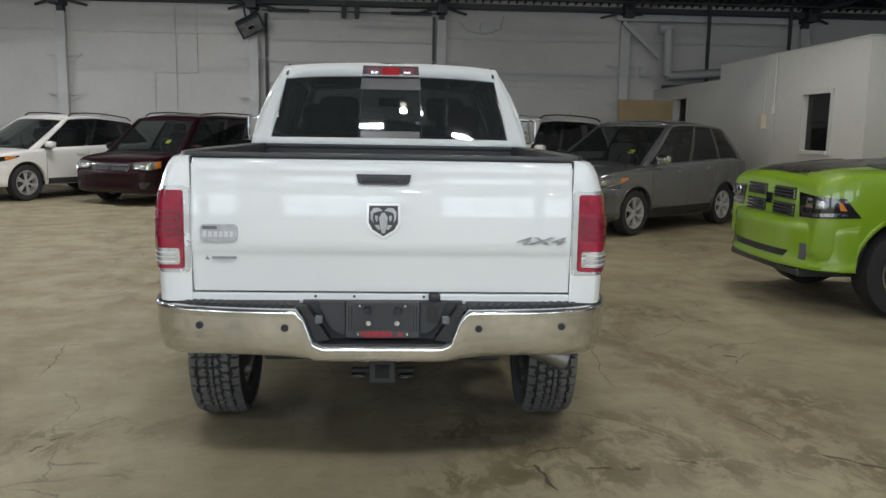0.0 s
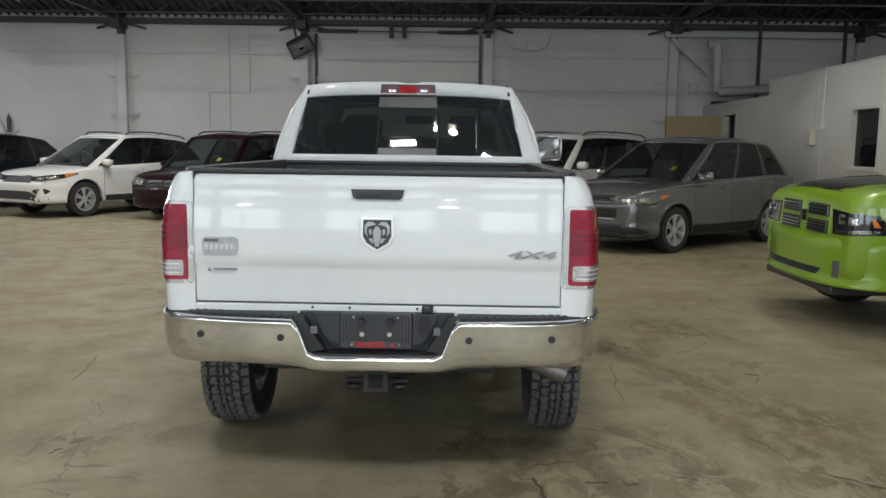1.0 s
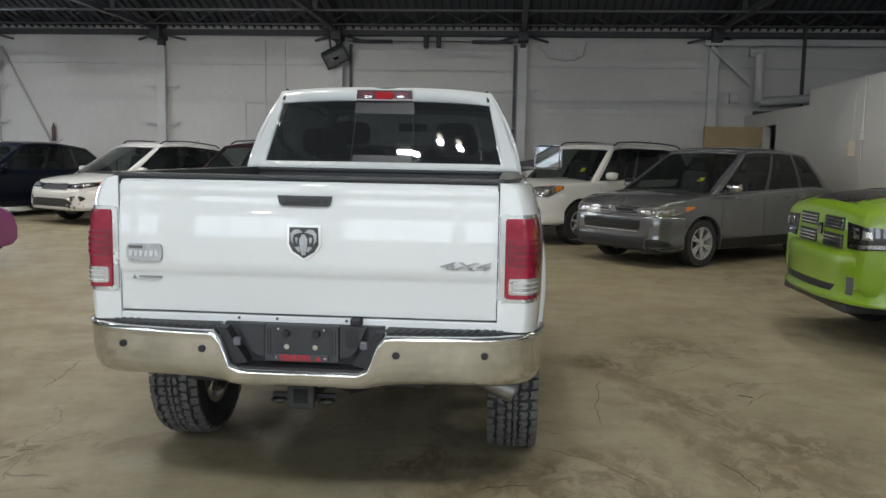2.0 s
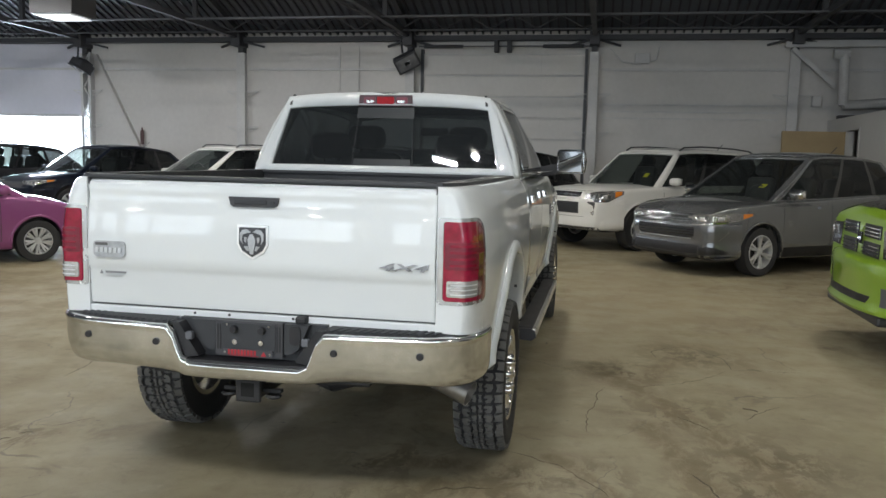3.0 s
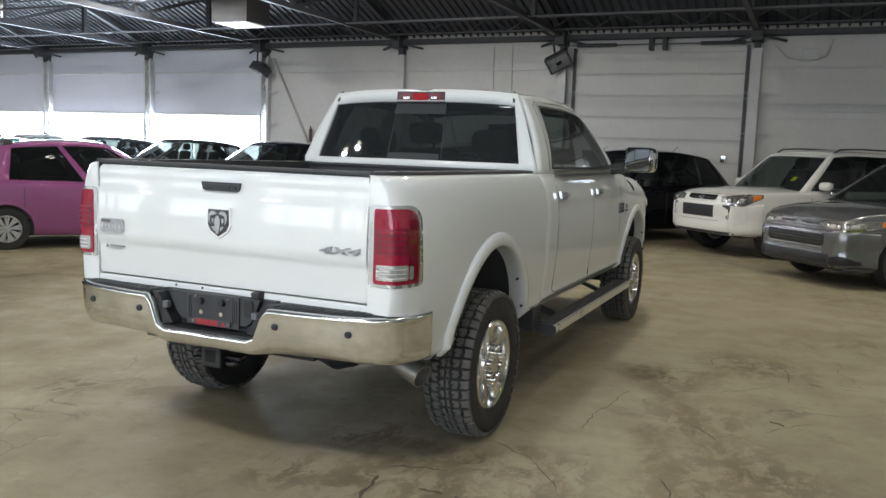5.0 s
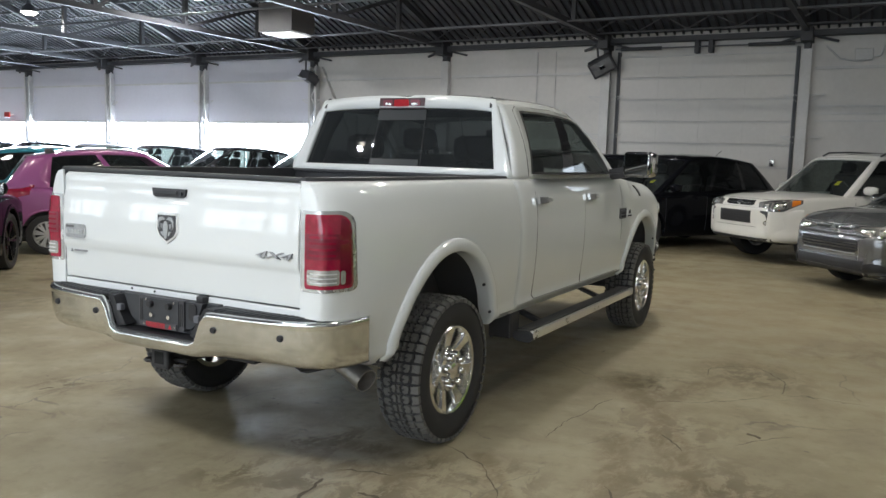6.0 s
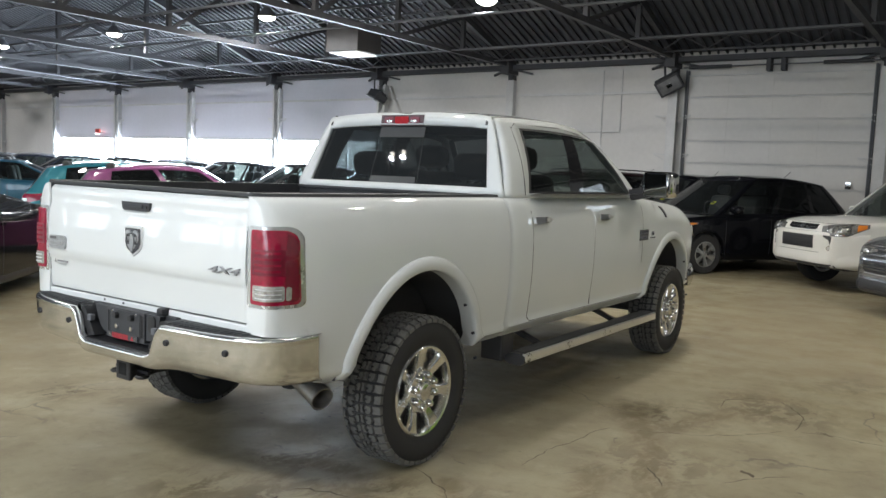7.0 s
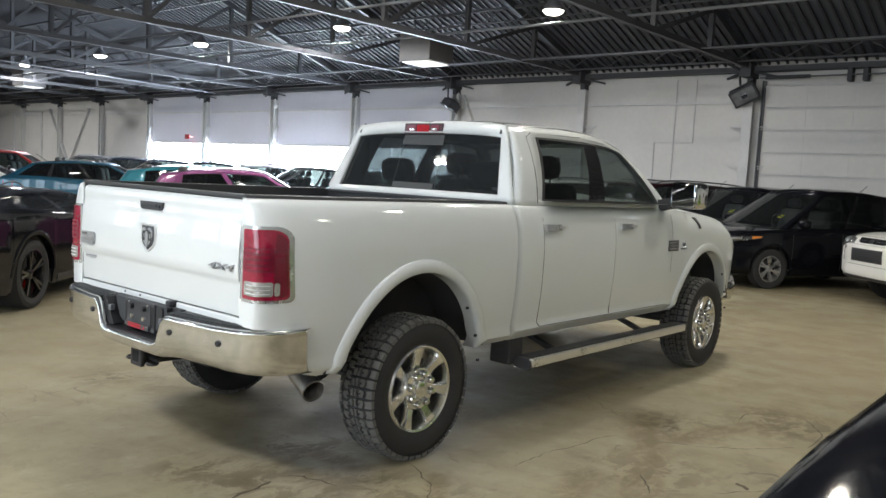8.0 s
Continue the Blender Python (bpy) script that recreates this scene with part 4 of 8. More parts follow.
def car_lower(S):
    """The painted lower body: a loft along the length, cut away over the wheels, open under the glass."""
    W, wb = S["W"] / 2, S["wb"]
    yF, yR = wb / 2 + S["fo"], -wb / 2 - S["ro"]
    ra = S.get("arch", S["r"] * 1.17)
    top = S["top"]
    nf, nr = S.get("nose", 0.78), S.get("tail", 0.80)
    plan = [(yR, W * nr), (yR + 0.05, W * (nr + 0.06)), (yR + 0.16, W * (nr + 0.115)), (yR + 0.5, W * 0.975), (yR + 1.1, W), (yF - 1.3, W), (yF - 0.7, W * 0.975), (yF - 0.32, W * lerp(nf, 1, 0.72)), (yF - 0.12, W * lerp(nf, 1, 0.42)), (yF - 0.03, W * lerp(nf, 1, 0.15)), (yF, W * nf)]
    low = [(yR, S["gc"] + 0.22), (yR + 0.12, S["gc"] + 0.14), (yR + 0.5, S["gc"]), (yF - 0.5, S["gc"]), (yF - 0.1, S["gc"] + 0.03), (yF, S["gc"] + 0.10)]
    ys = {yR, yR + 0.015, yR + 0.05, yR + 0.1, yR + 0.18, yF, yF - 0.012, yF - 0.03, yF - 0.06, yF - 0.1, yF - 0.15, yF - 0.22, yF - 0.3}
    y = yR + 0.28
    while y < yF - 0.3:
        ys.add(round(y, 3))
        y += 0.11
    for c in (wb / 2, -wb / 2):
        ys |= {c + ra * math.sin(radians(a)) for a in range(-90, 91, 15)} | {c - ra - 0.001, c + ra + 0.001}
    ys |= {S["ya"], S["yd"]}
    ys = sorted(v for v in ys if yR <= v <= yF)
    fr = (0, 0.05, 0.16, 0.34, 0.55, 0.75, 0.90, 1.0)
    secs = []
    for y in ys:
        w, zt, zb = curve_at(plan, y), curve_at(top, y), curve_at(low, y)
        for c in (wb / 2, -wb / 2):
            d = abs(y - c)
            if d <= ra:
                zb = max(zb, S["r"] + math.sqrt(max(0, ra * ra - d * d)))
        zs = zt - 0.05
        zb = min(zb, zs - 0.02)
        sec = []
        for f in fr:
            z = lerp(zb, zs, f)
            q = (z - S["waist"]) / 0.45
            x = w * (1 - (0.035 if q < 0 else S.get("tumble", 0.03)) * min(q * q, 2.0))
            sec.append((x - (0.02 if f == 0 else 0), y, z))
        xs = sec[-1][0]
        cr = S.get("crown", 0.03)
        sec += [(xs - 0.018, y, zt - 0.014), (xs - 0.07, y, zt), (xs * 0.5, y, zt + cr * 0.8), (0, y, zt + cr)]
        secs.append(sec)

    def keep(i, j, n):
        mid = (ys[i] + ys[i + 1]) / 2
        return not (S["yd"] < mid < S["ya"] and 9 <= j < n - 10)
    return loft(secs, True, True, keep), plan, yF, yR


def ruled(bm_frame, panes, a0, a1, c0, c1, us, vs, is_glass, nu=3, bulge=0.0, out=None):
    """A curved strip between the line a0-a1 (below) and c0-c1 (above), split at us and vs; the cells chosen by is_glass become panes, the rest frame."""
    def at(u, v):
        p = a0(u) if callable(a0) else a0.lerp(a1, u)
        q = c0(u) if callable(c0) else c0.lerp(c1, u)
        r = p.lerp(q, v)
        if out is not None:
            r = r + out * (bulge * 4 * v * (1 - v))
        return r
    for i in range(len(us) - 1):
        for j in range(len(vs) - 1):
            g = is_glass(i, j)
            bm = bm_frame
            if g:
                bm = bmesh.new()
                panes.append((bm, g))
            n, m = nu, (4 if vs[j + 1] - vs[j] > 0.4 else 1)
            grid = [[bm.verts.new(at(lerp(us[i], us[i + 1], p / n), lerp(vs[j], vs[j + 1], q / m))) for p in range(n + 1)] for q in range(m + 1)]
            for q in range(m):
                for p in range(n):
                    bm.faces.new((grid[q][p], grid[q][p + 1], grid[q + 1][p + 1], grid[q + 1][p]))


def seat_bm(w=0.5, h=0.62):
    bm = box(-w / 2, w / 2, -0.25, 0.28, 0.0, 0.17, 0.05)
    tilt = pose(0, -0.25, 0.1, 12)
    add_box(bm, -w / 2, w / 2, -0.08, 0.08, 0.0, h, 0.072, tilt)
    add_box(bm, -0.15, 0.15, -0.07, 0.06, h + 0.03, h + 0.21, 0.06, tilt)
    for x in (-0.06, 0.06):
        add_bar(bm, tilt @ Vector((x, 0, h - 0.03)), tilt @ Vector((x, 0, h + 0.06)), 0.014, None, 6)
    return bm


def shaped_plate(tree, at, way, lo, hi, n=18, m=6, lift=0.006, thick=0.012, bulge=0.0):
    """A plate between two edges, each a line of (u, z) knots, laid on a body along way; at(u, z) gives a point before the body."""
    way = Vector(way).normalized()
    bm = bmesh.new()
    tops, lows = [], []
    for j in range(n + 1):
        u = lerp(lo[0][0], lo[-1][0], j / n)
        z0, z1 = curve_at(lo, u, False), curve_at(hi, u, False)
        col = []
        for i in range(m + 1):
            v = i / m
            p = at(u, lerp(z0, z1, v))
            hit = tree.ray_cast(p - way * 1.5, way, 6.0)
            q = hit[0] if hit[0] is not None else p
            col.append(q - way * (lift + bulge * 16 * v * (1 - v) * (j / n) * (1 - j / n)))
        tops.append([bm.verts.new(q) for q in col])
        lows.append([bm.verts.new(q + way * thick) for q in col])
    for j in range(n):
        for i in range(m):
            bm.faces.new((tops[j][i], tops[j + 1][i], tops[j + 1][i + 1], tops[j][i + 1]))
        for i in (0, m):
            bm.faces.new((tops[j][i], tops[j + 1][i], lows[j + 1][i], lows[j][i]))
    for j in (0, n):
        for i in range(m):
            bm.faces.new((tops[j][i], tops[j][i + 1], lows[j][i + 1], lows[j][i]))
    return bm


def sub_edges(lo, hi, u0, u1, v0, v1, n=6):
    """Edges of a smaller field inside a plate's outline."""
    us = [lerp(u0, u1, i / n) for i in range(n + 1)]
    at = [(u, curve_at(lo, u, False), curve_at(hi, u, False)) for u in us]
    return [(u, lerp(a, c, v0)) for u, a, c in at], [(u, lerp(a, c, v1)) for u, a, c in at]


def corner_lamp(tree, car, yF, W, lo, hi, x0=0.42, back=0.62, shell="clear_dim", cells=((0.12, 0.34), (0.40, 0.66)), amber=(0.80, 0.96)):
    """Swept headlamps from the nose round to the wings: smoked housing, chrome bowls, amber corner, bright lower line."""
    for s in (1, -1):
        way = Vector((-s * 0.62, -0.78, 0)).normalized()

        def at(u, z):
            return Vector((s * lerp(x0 * W, W, u), lerp(yF, yF - back, u), z))
        lamp = part("headlight", shaped_plate(tree, at, way, lo, hi, 22, 6, 0.010, 0.03), M[shell], car, "clear wrap-round headlamp", smooth=40)
        a, c = lo[0][0], lo[-1][0]
        for p, q in cells:
            part("reflector", shaped_plate(tree, at, way, *sub_edges(lo, hi, lerp(a, c, p), lerp(a, c, q), 0.22, 0.80), 10, 6, 0.013, 0.010, 0.012), M["lamp_bowl"], lamp, smooth=60)
            part("projector", shaped_plate(tree, at, way, *sub_edges(lo, hi, lerp(a, c, lerp(p, q, 0.3)), lerp(a, c, lerp(p, q, 0.7)), 0.34, 0.68), 6, 6, 0.020, 0.012, 0.014), M["clear_lens"], lamp, smooth=60)
        part("lamp_line", shaped_plate(tree, at, way, *sub_edges(lo, hi, lerp(a, c, 0.05), lerp(a, c, 0.76), 0.06, 0.16), 12, 1, 0.014, 0.008), M["chrome"], lamp, smooth=60)
        part("turn_signal", shaped_plate(tree, at, way, *sub_edges(lo, hi, lerp(a, c, amber[0]), lerp(a, c, amber[1]), 0.15, 0.88), 6, 3, 0.014, 0.012), M["amber"], lamp, smooth=40)


def arch_lip(tree, car, S, c, s, material, wide):
    """A raised lip that follows a wheel opening."""
    ra = S.get("arch", S["r"] * 1.17)
    W = S["W"] / 2
    bm = bmesh.new()
    rows, last = [], W * 0.97
    for i in range(31):
        a = radians(lerp(2, 178, i / 30))
        y, z = c + (ra + 0.02) * math.cos(a), S["r"] + (ra + 0.02) * math.sin(a)
        hit = tree.ray_cast(Vector((s * (W + 1.0), y, z)), Vector((-s, 0, 0)), 2.0)
        last = abs(hit[0].x) if hit[0] is not None else last
        rows.append([bm.verts.new((s * (last + o), c + (ra + dr) * math.cos(a), S["r"] + (ra + dr) * math.sin(a))) for dr, o in ((-0.004, -0.07), (-0.004, 0.004), (0.006, 0.012), (wide * 0.6, 0.012), (wide * 0.92, 0.006), (wide, -0.012))])
    for p, q in zip(rows, rows[1:]):
        for j in range(5):
            bm.faces.new((p[j], p[j + 1], q[j + 1], q[j]))
    part("arch_lip", bm, material, car, smooth=50)


def bumper_shell(car, S, yF, z0, z1, out=0.05, material=None, nose=0.78):
    """A bumper skin wrapped round the nose, standing a little proud of the body; gives back its tree for what sits in it."""
    W = S["W"] / 2
    plan = [(0.0, out), (0.35, out * 0.92), (0.58, out * 0.62), (0.70, out * 0.2), (0.79, -0.035), (0.865, -0.105), (0.93, -0.24), (0.972, -0.40), (0.988, -0.50)]
    bm = bmesh.new()
    rows = []
    n = 32
    for i in range(-n, n + 1):
        q = abs(i) / n * (len(plan) - 1)
        k = min(int(q), len(plan) - 2)
        x, y = (lerp(plan[k][j], plan[k + 1][j], q - k) for j in (0, 1))
        x = math.copysign(x * W, i)
        d = Vector((math.copysign(1, i) * min(1.0, max(0.0, (abs(x) / W - 0.45) * 2.6)) ** 2 * 1.4, 1.0)).normalized()
        hgt = z1 - z0
        rows.append([bm.verts.new((x + d.x * o, yF + y + d.y * o, z0 + hgt * v)) for o, v in ((-0.10, 1.0), (-0.045, 1.0), (-0.012, 0.965), (0.0, 0.90), (0.004, 0.72), (-0.004, 0.55), (-0.010, 0.40), (0.004, 0.28), (0.006, 0.16), (-0.010, 0.05), (-0.04, 0.0), (-0.12, 0.0))])
    for p, q in zip(rows, rows[1:]):
        for j in range(len(p) - 1):
            bm.faces.new((p[j], p[j + 1], q[j + 1], q[j]))
    bmesh.ops.recalc_face_normals(bm, faces=bm.faces)
    t = bvh_of(bm)
    return t, part("front_bumper", bm, material or M[S["paint"]], car, smooth=50)


def face_plates(tree, parent, yF, items):
    """Plates on the nose, each from a lower and an upper edge of (x, z) knots; mirrored where asked."""
    for name, material, lo, hi, mirror, lift in items:
        for s in ((1, -1) if mirror else (1,)):
            part(name, shaped_plate(tree, lambda u, z: Vector((s * u, yF, z)), (0, -1, 0), lo, hi, 16, 3, lift, 0.012), M[material], parent, smooth=40)


def strip(x, z0, z1, taper=0.0):
    """Edges of a level band across the nose."""
    return [(-x, z0 + taper), (-x * 0.6, z0), (x * 0.6, z0), (x, z0 + taper)], [(-x, z1), (x, z1)]


def make_car(name, S, m, label, category="car"):
    """A parked car: body, glass house with real panes, cabin, seats, lamps, grille, mirrors, handles, wheels."""
    car = empty(name, m, label, category, S.get("group", "parked cars"))
    bm, plan, yF, yR = car_lower(S)
    tree = bvh_of(bm)
    P = M[S["paint"]]
    part("body", bm, P, car, smooth=50)
    W = S["W"] / 2
    top = S["top"]
    ya, yd, yrf, yrr = S["ya"], S["yd"], S["yrf"], S["yrr"]
    zr = S["roof"]                      # knots of roof height along y
    wr = S.get("wr", 0.75) * W
    inset = 0.93

    def base(u, s):
        y = lerp(ya, yd, u)
        return Vector((s * curve_at(plan, y) * inset, y, curve_at(top, y) - 0.012))

    def head(u, s):
        y = lerp(yrf, yrr, u)
        return Vector((s * wr * (1 - 0.06 * max(0, u - 0.6) / 0.4), y, curve_at(zr, y)))
    frame_bm, panes = bmesh.new(), []
    side = S["windows"]                 # pairs of u, pane by pane
    us, kinds = [0.0], []
    for u0, u1, g in side:
        us += [u0, u1]
        kinds += [None, g]
    us.append(1.0)
    kinds.append(None)
    for i in range(2, len(kinds) - 1, 2):
        kinds[i] = S.get("pillar", "lampblack")   # pillars between the panes
    for s in (1, -1):
        ruled(frame_bm, panes, lambda u: base(u, s), None, lambda u: head(u, s), None, us, [0, 0.04, 0.925, 1.0], lambda i, j: kinds[i] if j == 1 else None, 3, 0.02, Vector((s, 0, 0)))
    b0, h0 = S.get("bow", 0.14), 0.07

    def wind(u, y, bow, q):
        x = (2 * u - 1)
        return Vector((x * abs(q.x), y + bow * (1 - x * x), q.z + (0.02 * (1 - x * x))))
    A, F, D, R = base(0, 1), head(0, 1), base(1, 1), head(1, 1)
    ruled(frame_bm, panes, lambda u: wind(u, ya, b0, A), None, lambda u: wind(u, yrf, h0, F), None, [0, 0.035, 0.965, 1], [0, 0.03, 0.93, 1], lambda i, j: S.get("wind_glass", "glass_clear") if i == 1 and j == 1 else None, 8)
    ruled(frame_bm, panes, lambda u: wind(u, yd, -0.06, D), None, lambda u: wind(u, yrr, -0.05, R), None, [0, 0.07, 0.93, 1], [0, 0.10, 0.88, 1], lambda i, j: S.get("rear_glass", "glass_dark") if i == 1 and j == 1 else None, 8)
    n = 10
    rows = []
    for i in range(n + 1):
        u = i / n
        p = head(u, 1)
        bow = lerp(h0, -0.05, u)
        rows.append([frame_bm.verts.new((p.x * t, p.y + bow * (1 - t * t), p.z + 0.02 * (1 - t * t) + S.get("roof_crown", 0.035) * (1 - t ** 4) * math.sin(math.pi * min(1, max(0.02, 0.15 + u)) * 0.9))) for t in (-1, -0.9, -0.6, 0, 0.6, 0.9, 1)])
    for p, q in zip(rows, rows[1:]):
        for j in range(6):
            frame_bm.faces.new((p[j], p[j + 1], q[j + 1], q[j]))
    roof_tree = bvh_of(frame_bm)
    bmesh.ops.remove_doubles(frame_bm, verts=frame_bm.verts, dist=0.004)
    solid(part("cab", frame_bm, P, car, smooth=35), 0.025)
    for b, g in panes:
        bmesh.ops.recalc_face_normals(b, faces=b.faces)
        part("window", b, M[g], car, smooth=60)
    # cabin, floor pan, wheel wells
    zc = S["gc"] + 0.22
    tub = box(-W + 0.12, W - 0.12, yd + 0.02, ya + 0.25, zc, zc + 0.04)
    for s in (-1, 1):
        add_box(tub, s * (W - 0.12) - 0.02, s * (W - 0.12) + 0.02, yd + 0.02, ya - 0.02, zc, curve_at(top, 0) - 0.07)
    add_box(tub, -W + 0.14, W - 0.14, ya - 0.18, ya + 0.22, zc, curve_at(top, ya) - 0.05, 0.03)
    add_box(tub, -W + 0.14, W - 0.14, yd - 0.02, yd + 0.1, zc, curve_at(top, yd) - 0.05)
    part("cabin", tub, M["cabin"], car, "dark cabin lining")
    rows_y = S.get("seats", (0.25, -0.65))
    for y in rows_y:
        for s in (-1, 1):
            part("seat", seat_bm(), M["cabin" if S.get("dark_seats", True) else "seat"], car, pose_m=pose(s * 0.37, y, zc + 0.2))
    part("steering_wheel", add_lathe(bmesh.new(), [(0.0, 0.19), (0.015, 0.2), (0.0, 0.21), (-0.015, 0.2)], 20, "y", pose(-0.37, ya - 0.36, zc + 0.62, -20), True), M["black"], car)
    under = box(-W + 0.16, W - 0.16, yR + 0.25, yF - 0.2, S["gc"] - 0.02, S["gc"] + 0.2, 0.03)
    for c in (S["wb"] / 2, -S["wb"] / 2):
        for s in (-1, 1):
            ra = S.get("arch", S["r"] * 1.17)
            add_well(under, s * (W - 0.06), s * (W - 0.42), ra + 0.01, (c, S["r"]))
    part("underbody", under, M["black"], car, "black underbody and wheel wells")
    part("axle", bar((-W + 0.2, S["wb"] / 2, S["r"]), (W - 0.2, S["wb"] / 2, S["r"]), 0.08, None, 8), M["black"], car)
    add_wheels(car, S)
    # plates laid on the body
    for item in S.get("front", ()):
        nm, mt, c, mirror = item[:4]
        opt = item[4] if len(item) > 4 else {}
        for s in ((1, -1) if mirror else (1,)):
            part(nm, plate_on(tree, [(s * x, yF, z) for x, z in c], (0, -1, 0), **opt), M[mt], car, smooth=40)
    if S.get("lamps"):
        corner_lamp(tree, car, yF, W, **S["lamps"])
    if S.get("bumper"):
        bt, shell = bumper_shell(car, S, yF, *S["bumper"])
        face_plates(bt, shell, yF, S.get("bumper_face", ()))
    face_plates(tree, car, yF, S.get("nose_face", ()))
    for c in (S["wb"] / 2, -S["wb"] / 2):
        for s in (1, -1):
            if S.get("lip", 0.035):
                arch_lip(tree, car, S, c, s, M[S.get("lip_mat", S["paint"])], S.get("lip", 0.035))
    if S.get("tails"):
        z0, z1, u1 = S["tails"]
        for s in (1, -1):
            way = Vector((-s * 0.62, 0.78, 0)).normalized()
            lo, hi = [(0.08, z0 + 0.02), (0.5, z0), (u1, z0 + 0.35 * (z1 - z0))], [(0.08, z1 - 0.05), (0.45, z1), (u1, z1 - 0.02)]
            lens = part("taillight", shaped_plate(tree, lambda u, z: Vector((s * lerp(0.55 * W, W, u), lerp(yR, yR + 0.55, u), z)), way, lo, hi, 16, 6, 0.010, 0.03), M["red_lens"], car, "red wrap-round tail lamp", smooth=40)
            part("reverse_lens", shaped_plate(tree, lambda u, z: Vector((s * lerp(0.55 * W, W, u), lerp(yR, yR + 0.55, u), z)), way, *sub_edges(lo, hi, 0.16, 0.5, 0.12, 0.34), 8, 3, 0.015, 0.01), M["lamp_bowl"], lens, smooth=40)
    for item in S.get("back", ()):
        nm, mt, c, mirror = item[:4]
        opt = item[4] if len(item) > 4 else {}
        for s in ((1, -1) if mirror else (1,)):
            part(nm, plate_on(tree, [(s * x, yR, z) for x, z in c], (0, 1, 0), **opt), M[mt], car, smooth=40)
    for item in S.get("sides", ()):
        nm, mt, c = item[:3]
        opt = item[3] if len(item) > 3 else {}
        for s in (1, -1):
            part(nm, plate_on(tree, [(s * W, y, z) for y, z in c], (-s, 0, 0), **opt), M[mt], car, smooth=40)
    seams = S.get("doors", ())
    for y in seams:
        z0, z1 = S["gc"] + 0.1, curve_at(top, y) - 0.03
        for s in (1, -1):
            part("door_gap", plate_on(tree, [(s * W, y - 0.004, z0), (s * W, y + 0.004, z0), (s * W, y + 0.004, z1), (s * W, y - 0.004, z1)], (-s, 0, 0), 1, 8, 0.002, 0.01), M["black"], car)
    for y in S.get("handles", ()):
        z = curve_at(top, y) - 0.12
        for s in (1, -1):
            part("door_handle", plate_on(tree, [(s * W, y - 0.09, z - 0.014), (s * W, y + 0.09, z - 0.014), (s * W, y + 0.09, z + 0.014), (s * W, y - 0.09, z + 0.014)], (-s, 0, 0), 6, 2, 0.03, 0.03), M[S.get("handle_mat", S["paint"])], car)
    for s in (1, -1):
        mz, my = curve_at(top, ya) + 0.10, ya - S.get("mirror_back", 0.36)
        mx = curve_at(plan, my) + 0.07
        mir = part("mirror", box(-0.115, 0.115, -0.06, 0.08, -0.065, 0.075, 0.055), M[S.get("mirror_mat", S["paint"])], car, smooth=50, pose_m=pose(s * mx, my, mz))
        part("mirror_glass", box(-0.09, 0.09, -0.066, -0.0615, -0.05, 0.06), M["alloy"], mir)
        part("mirror_arm", box(-0.08, 0.0, -0.02, 0.04, -0.08, -0.04, 0.01), M["black"], mir, pose_m=pose(-s * 0.09 + (0.08 if s < 0 else 0), 0, 0))
    if S.get("rails"):
        for s in (1, -1):
            pts = [Vector((s * wr * 0.93, lerp(yrf, yrr, u), curve_at(zr, lerp(yrf, yrr, u)) + 0.03 + (0.045 if 0.06 < u < 0.94 else 0))) for u in (0.05, 0.1, 0.3, 0.5, 0.7, 0.9, 0.96)]
            part("roof_rail", tube(pts, 0.016, 6), M[S["rails"]], car, "roof rail")
    if S.get("antenna"):
        part("antenna", bar((0.15, yrr + 0.25, curve_at(zr, yrr + 0.25) + 0.03), (0.15, yrr + 0.0, curve_at(zr, yrr) + 0.24), 0.012, None, 6), M["black"], car)
    if S.get("tag"):
        q = Vector((-0.45, lerp(ya, yrf, 0.28) + 0.07, lerp(curve_at(top, ya), curve_at(zr, yrf), 0.28)))
        d = Vector((0, yrf - ya, curve_at(zr, yrf) - curve_at(top, ya))).normalized()
        part("price_tag", box(-0.05, 0.05, -0.002, 0.0, 0, 0.1, 0, Matrix.Translation(q + Vector((0, -0.05, 0))) @ Matrix.Rotation(math.atan2(-d.y, d.z), 4, "X")), M["yellow_tag"], car, "yellow tag inside the windscreen")
    return car


def heading(hx, hy):
    return math.degrees(math.atan2(-hx, hy))


def suv_spec(**kw):
    S = dict(key="suv", W=1.80, wb=2.67, fo=0.93, ro=1.0, r=0.345, tw=0.22, rim=0.225, gc=0.24, waist=0.72, paint="grey_paint",
             top=[(-2.335, 0.80), (-2.31, 0.98), (-2.2, 1.06), (-1.6, 1.09), (0.0, 1.04), (0.95, 1.01), (1.2, 1.0), (1.7, 0.965), (2.0, 0.915), (2.14, 0.86), (2.22, 0.76), (2.25, 0.66), (2.265, 0.52)],
             ya=1.14, yd=-2.16, yrf=0.14, yrr=-1.62, roof=[(-1.7, 1.58), (-1.1, 1.65), (-0.5, 1.68), (-0.1, 1.675), (0.14, 1.645)], wr=0.745,
             windows=[(0.05, 0.40, "glass"), (0.43, 0.69, "glass_dark"), (0.72, 0.92, "glass_dark")],
             doors=(0.93, -0.12, -1.0), handles=(0.08, -0.82), spokes=7, rails="black", antenna=True)
    S.update(kw)
    return S

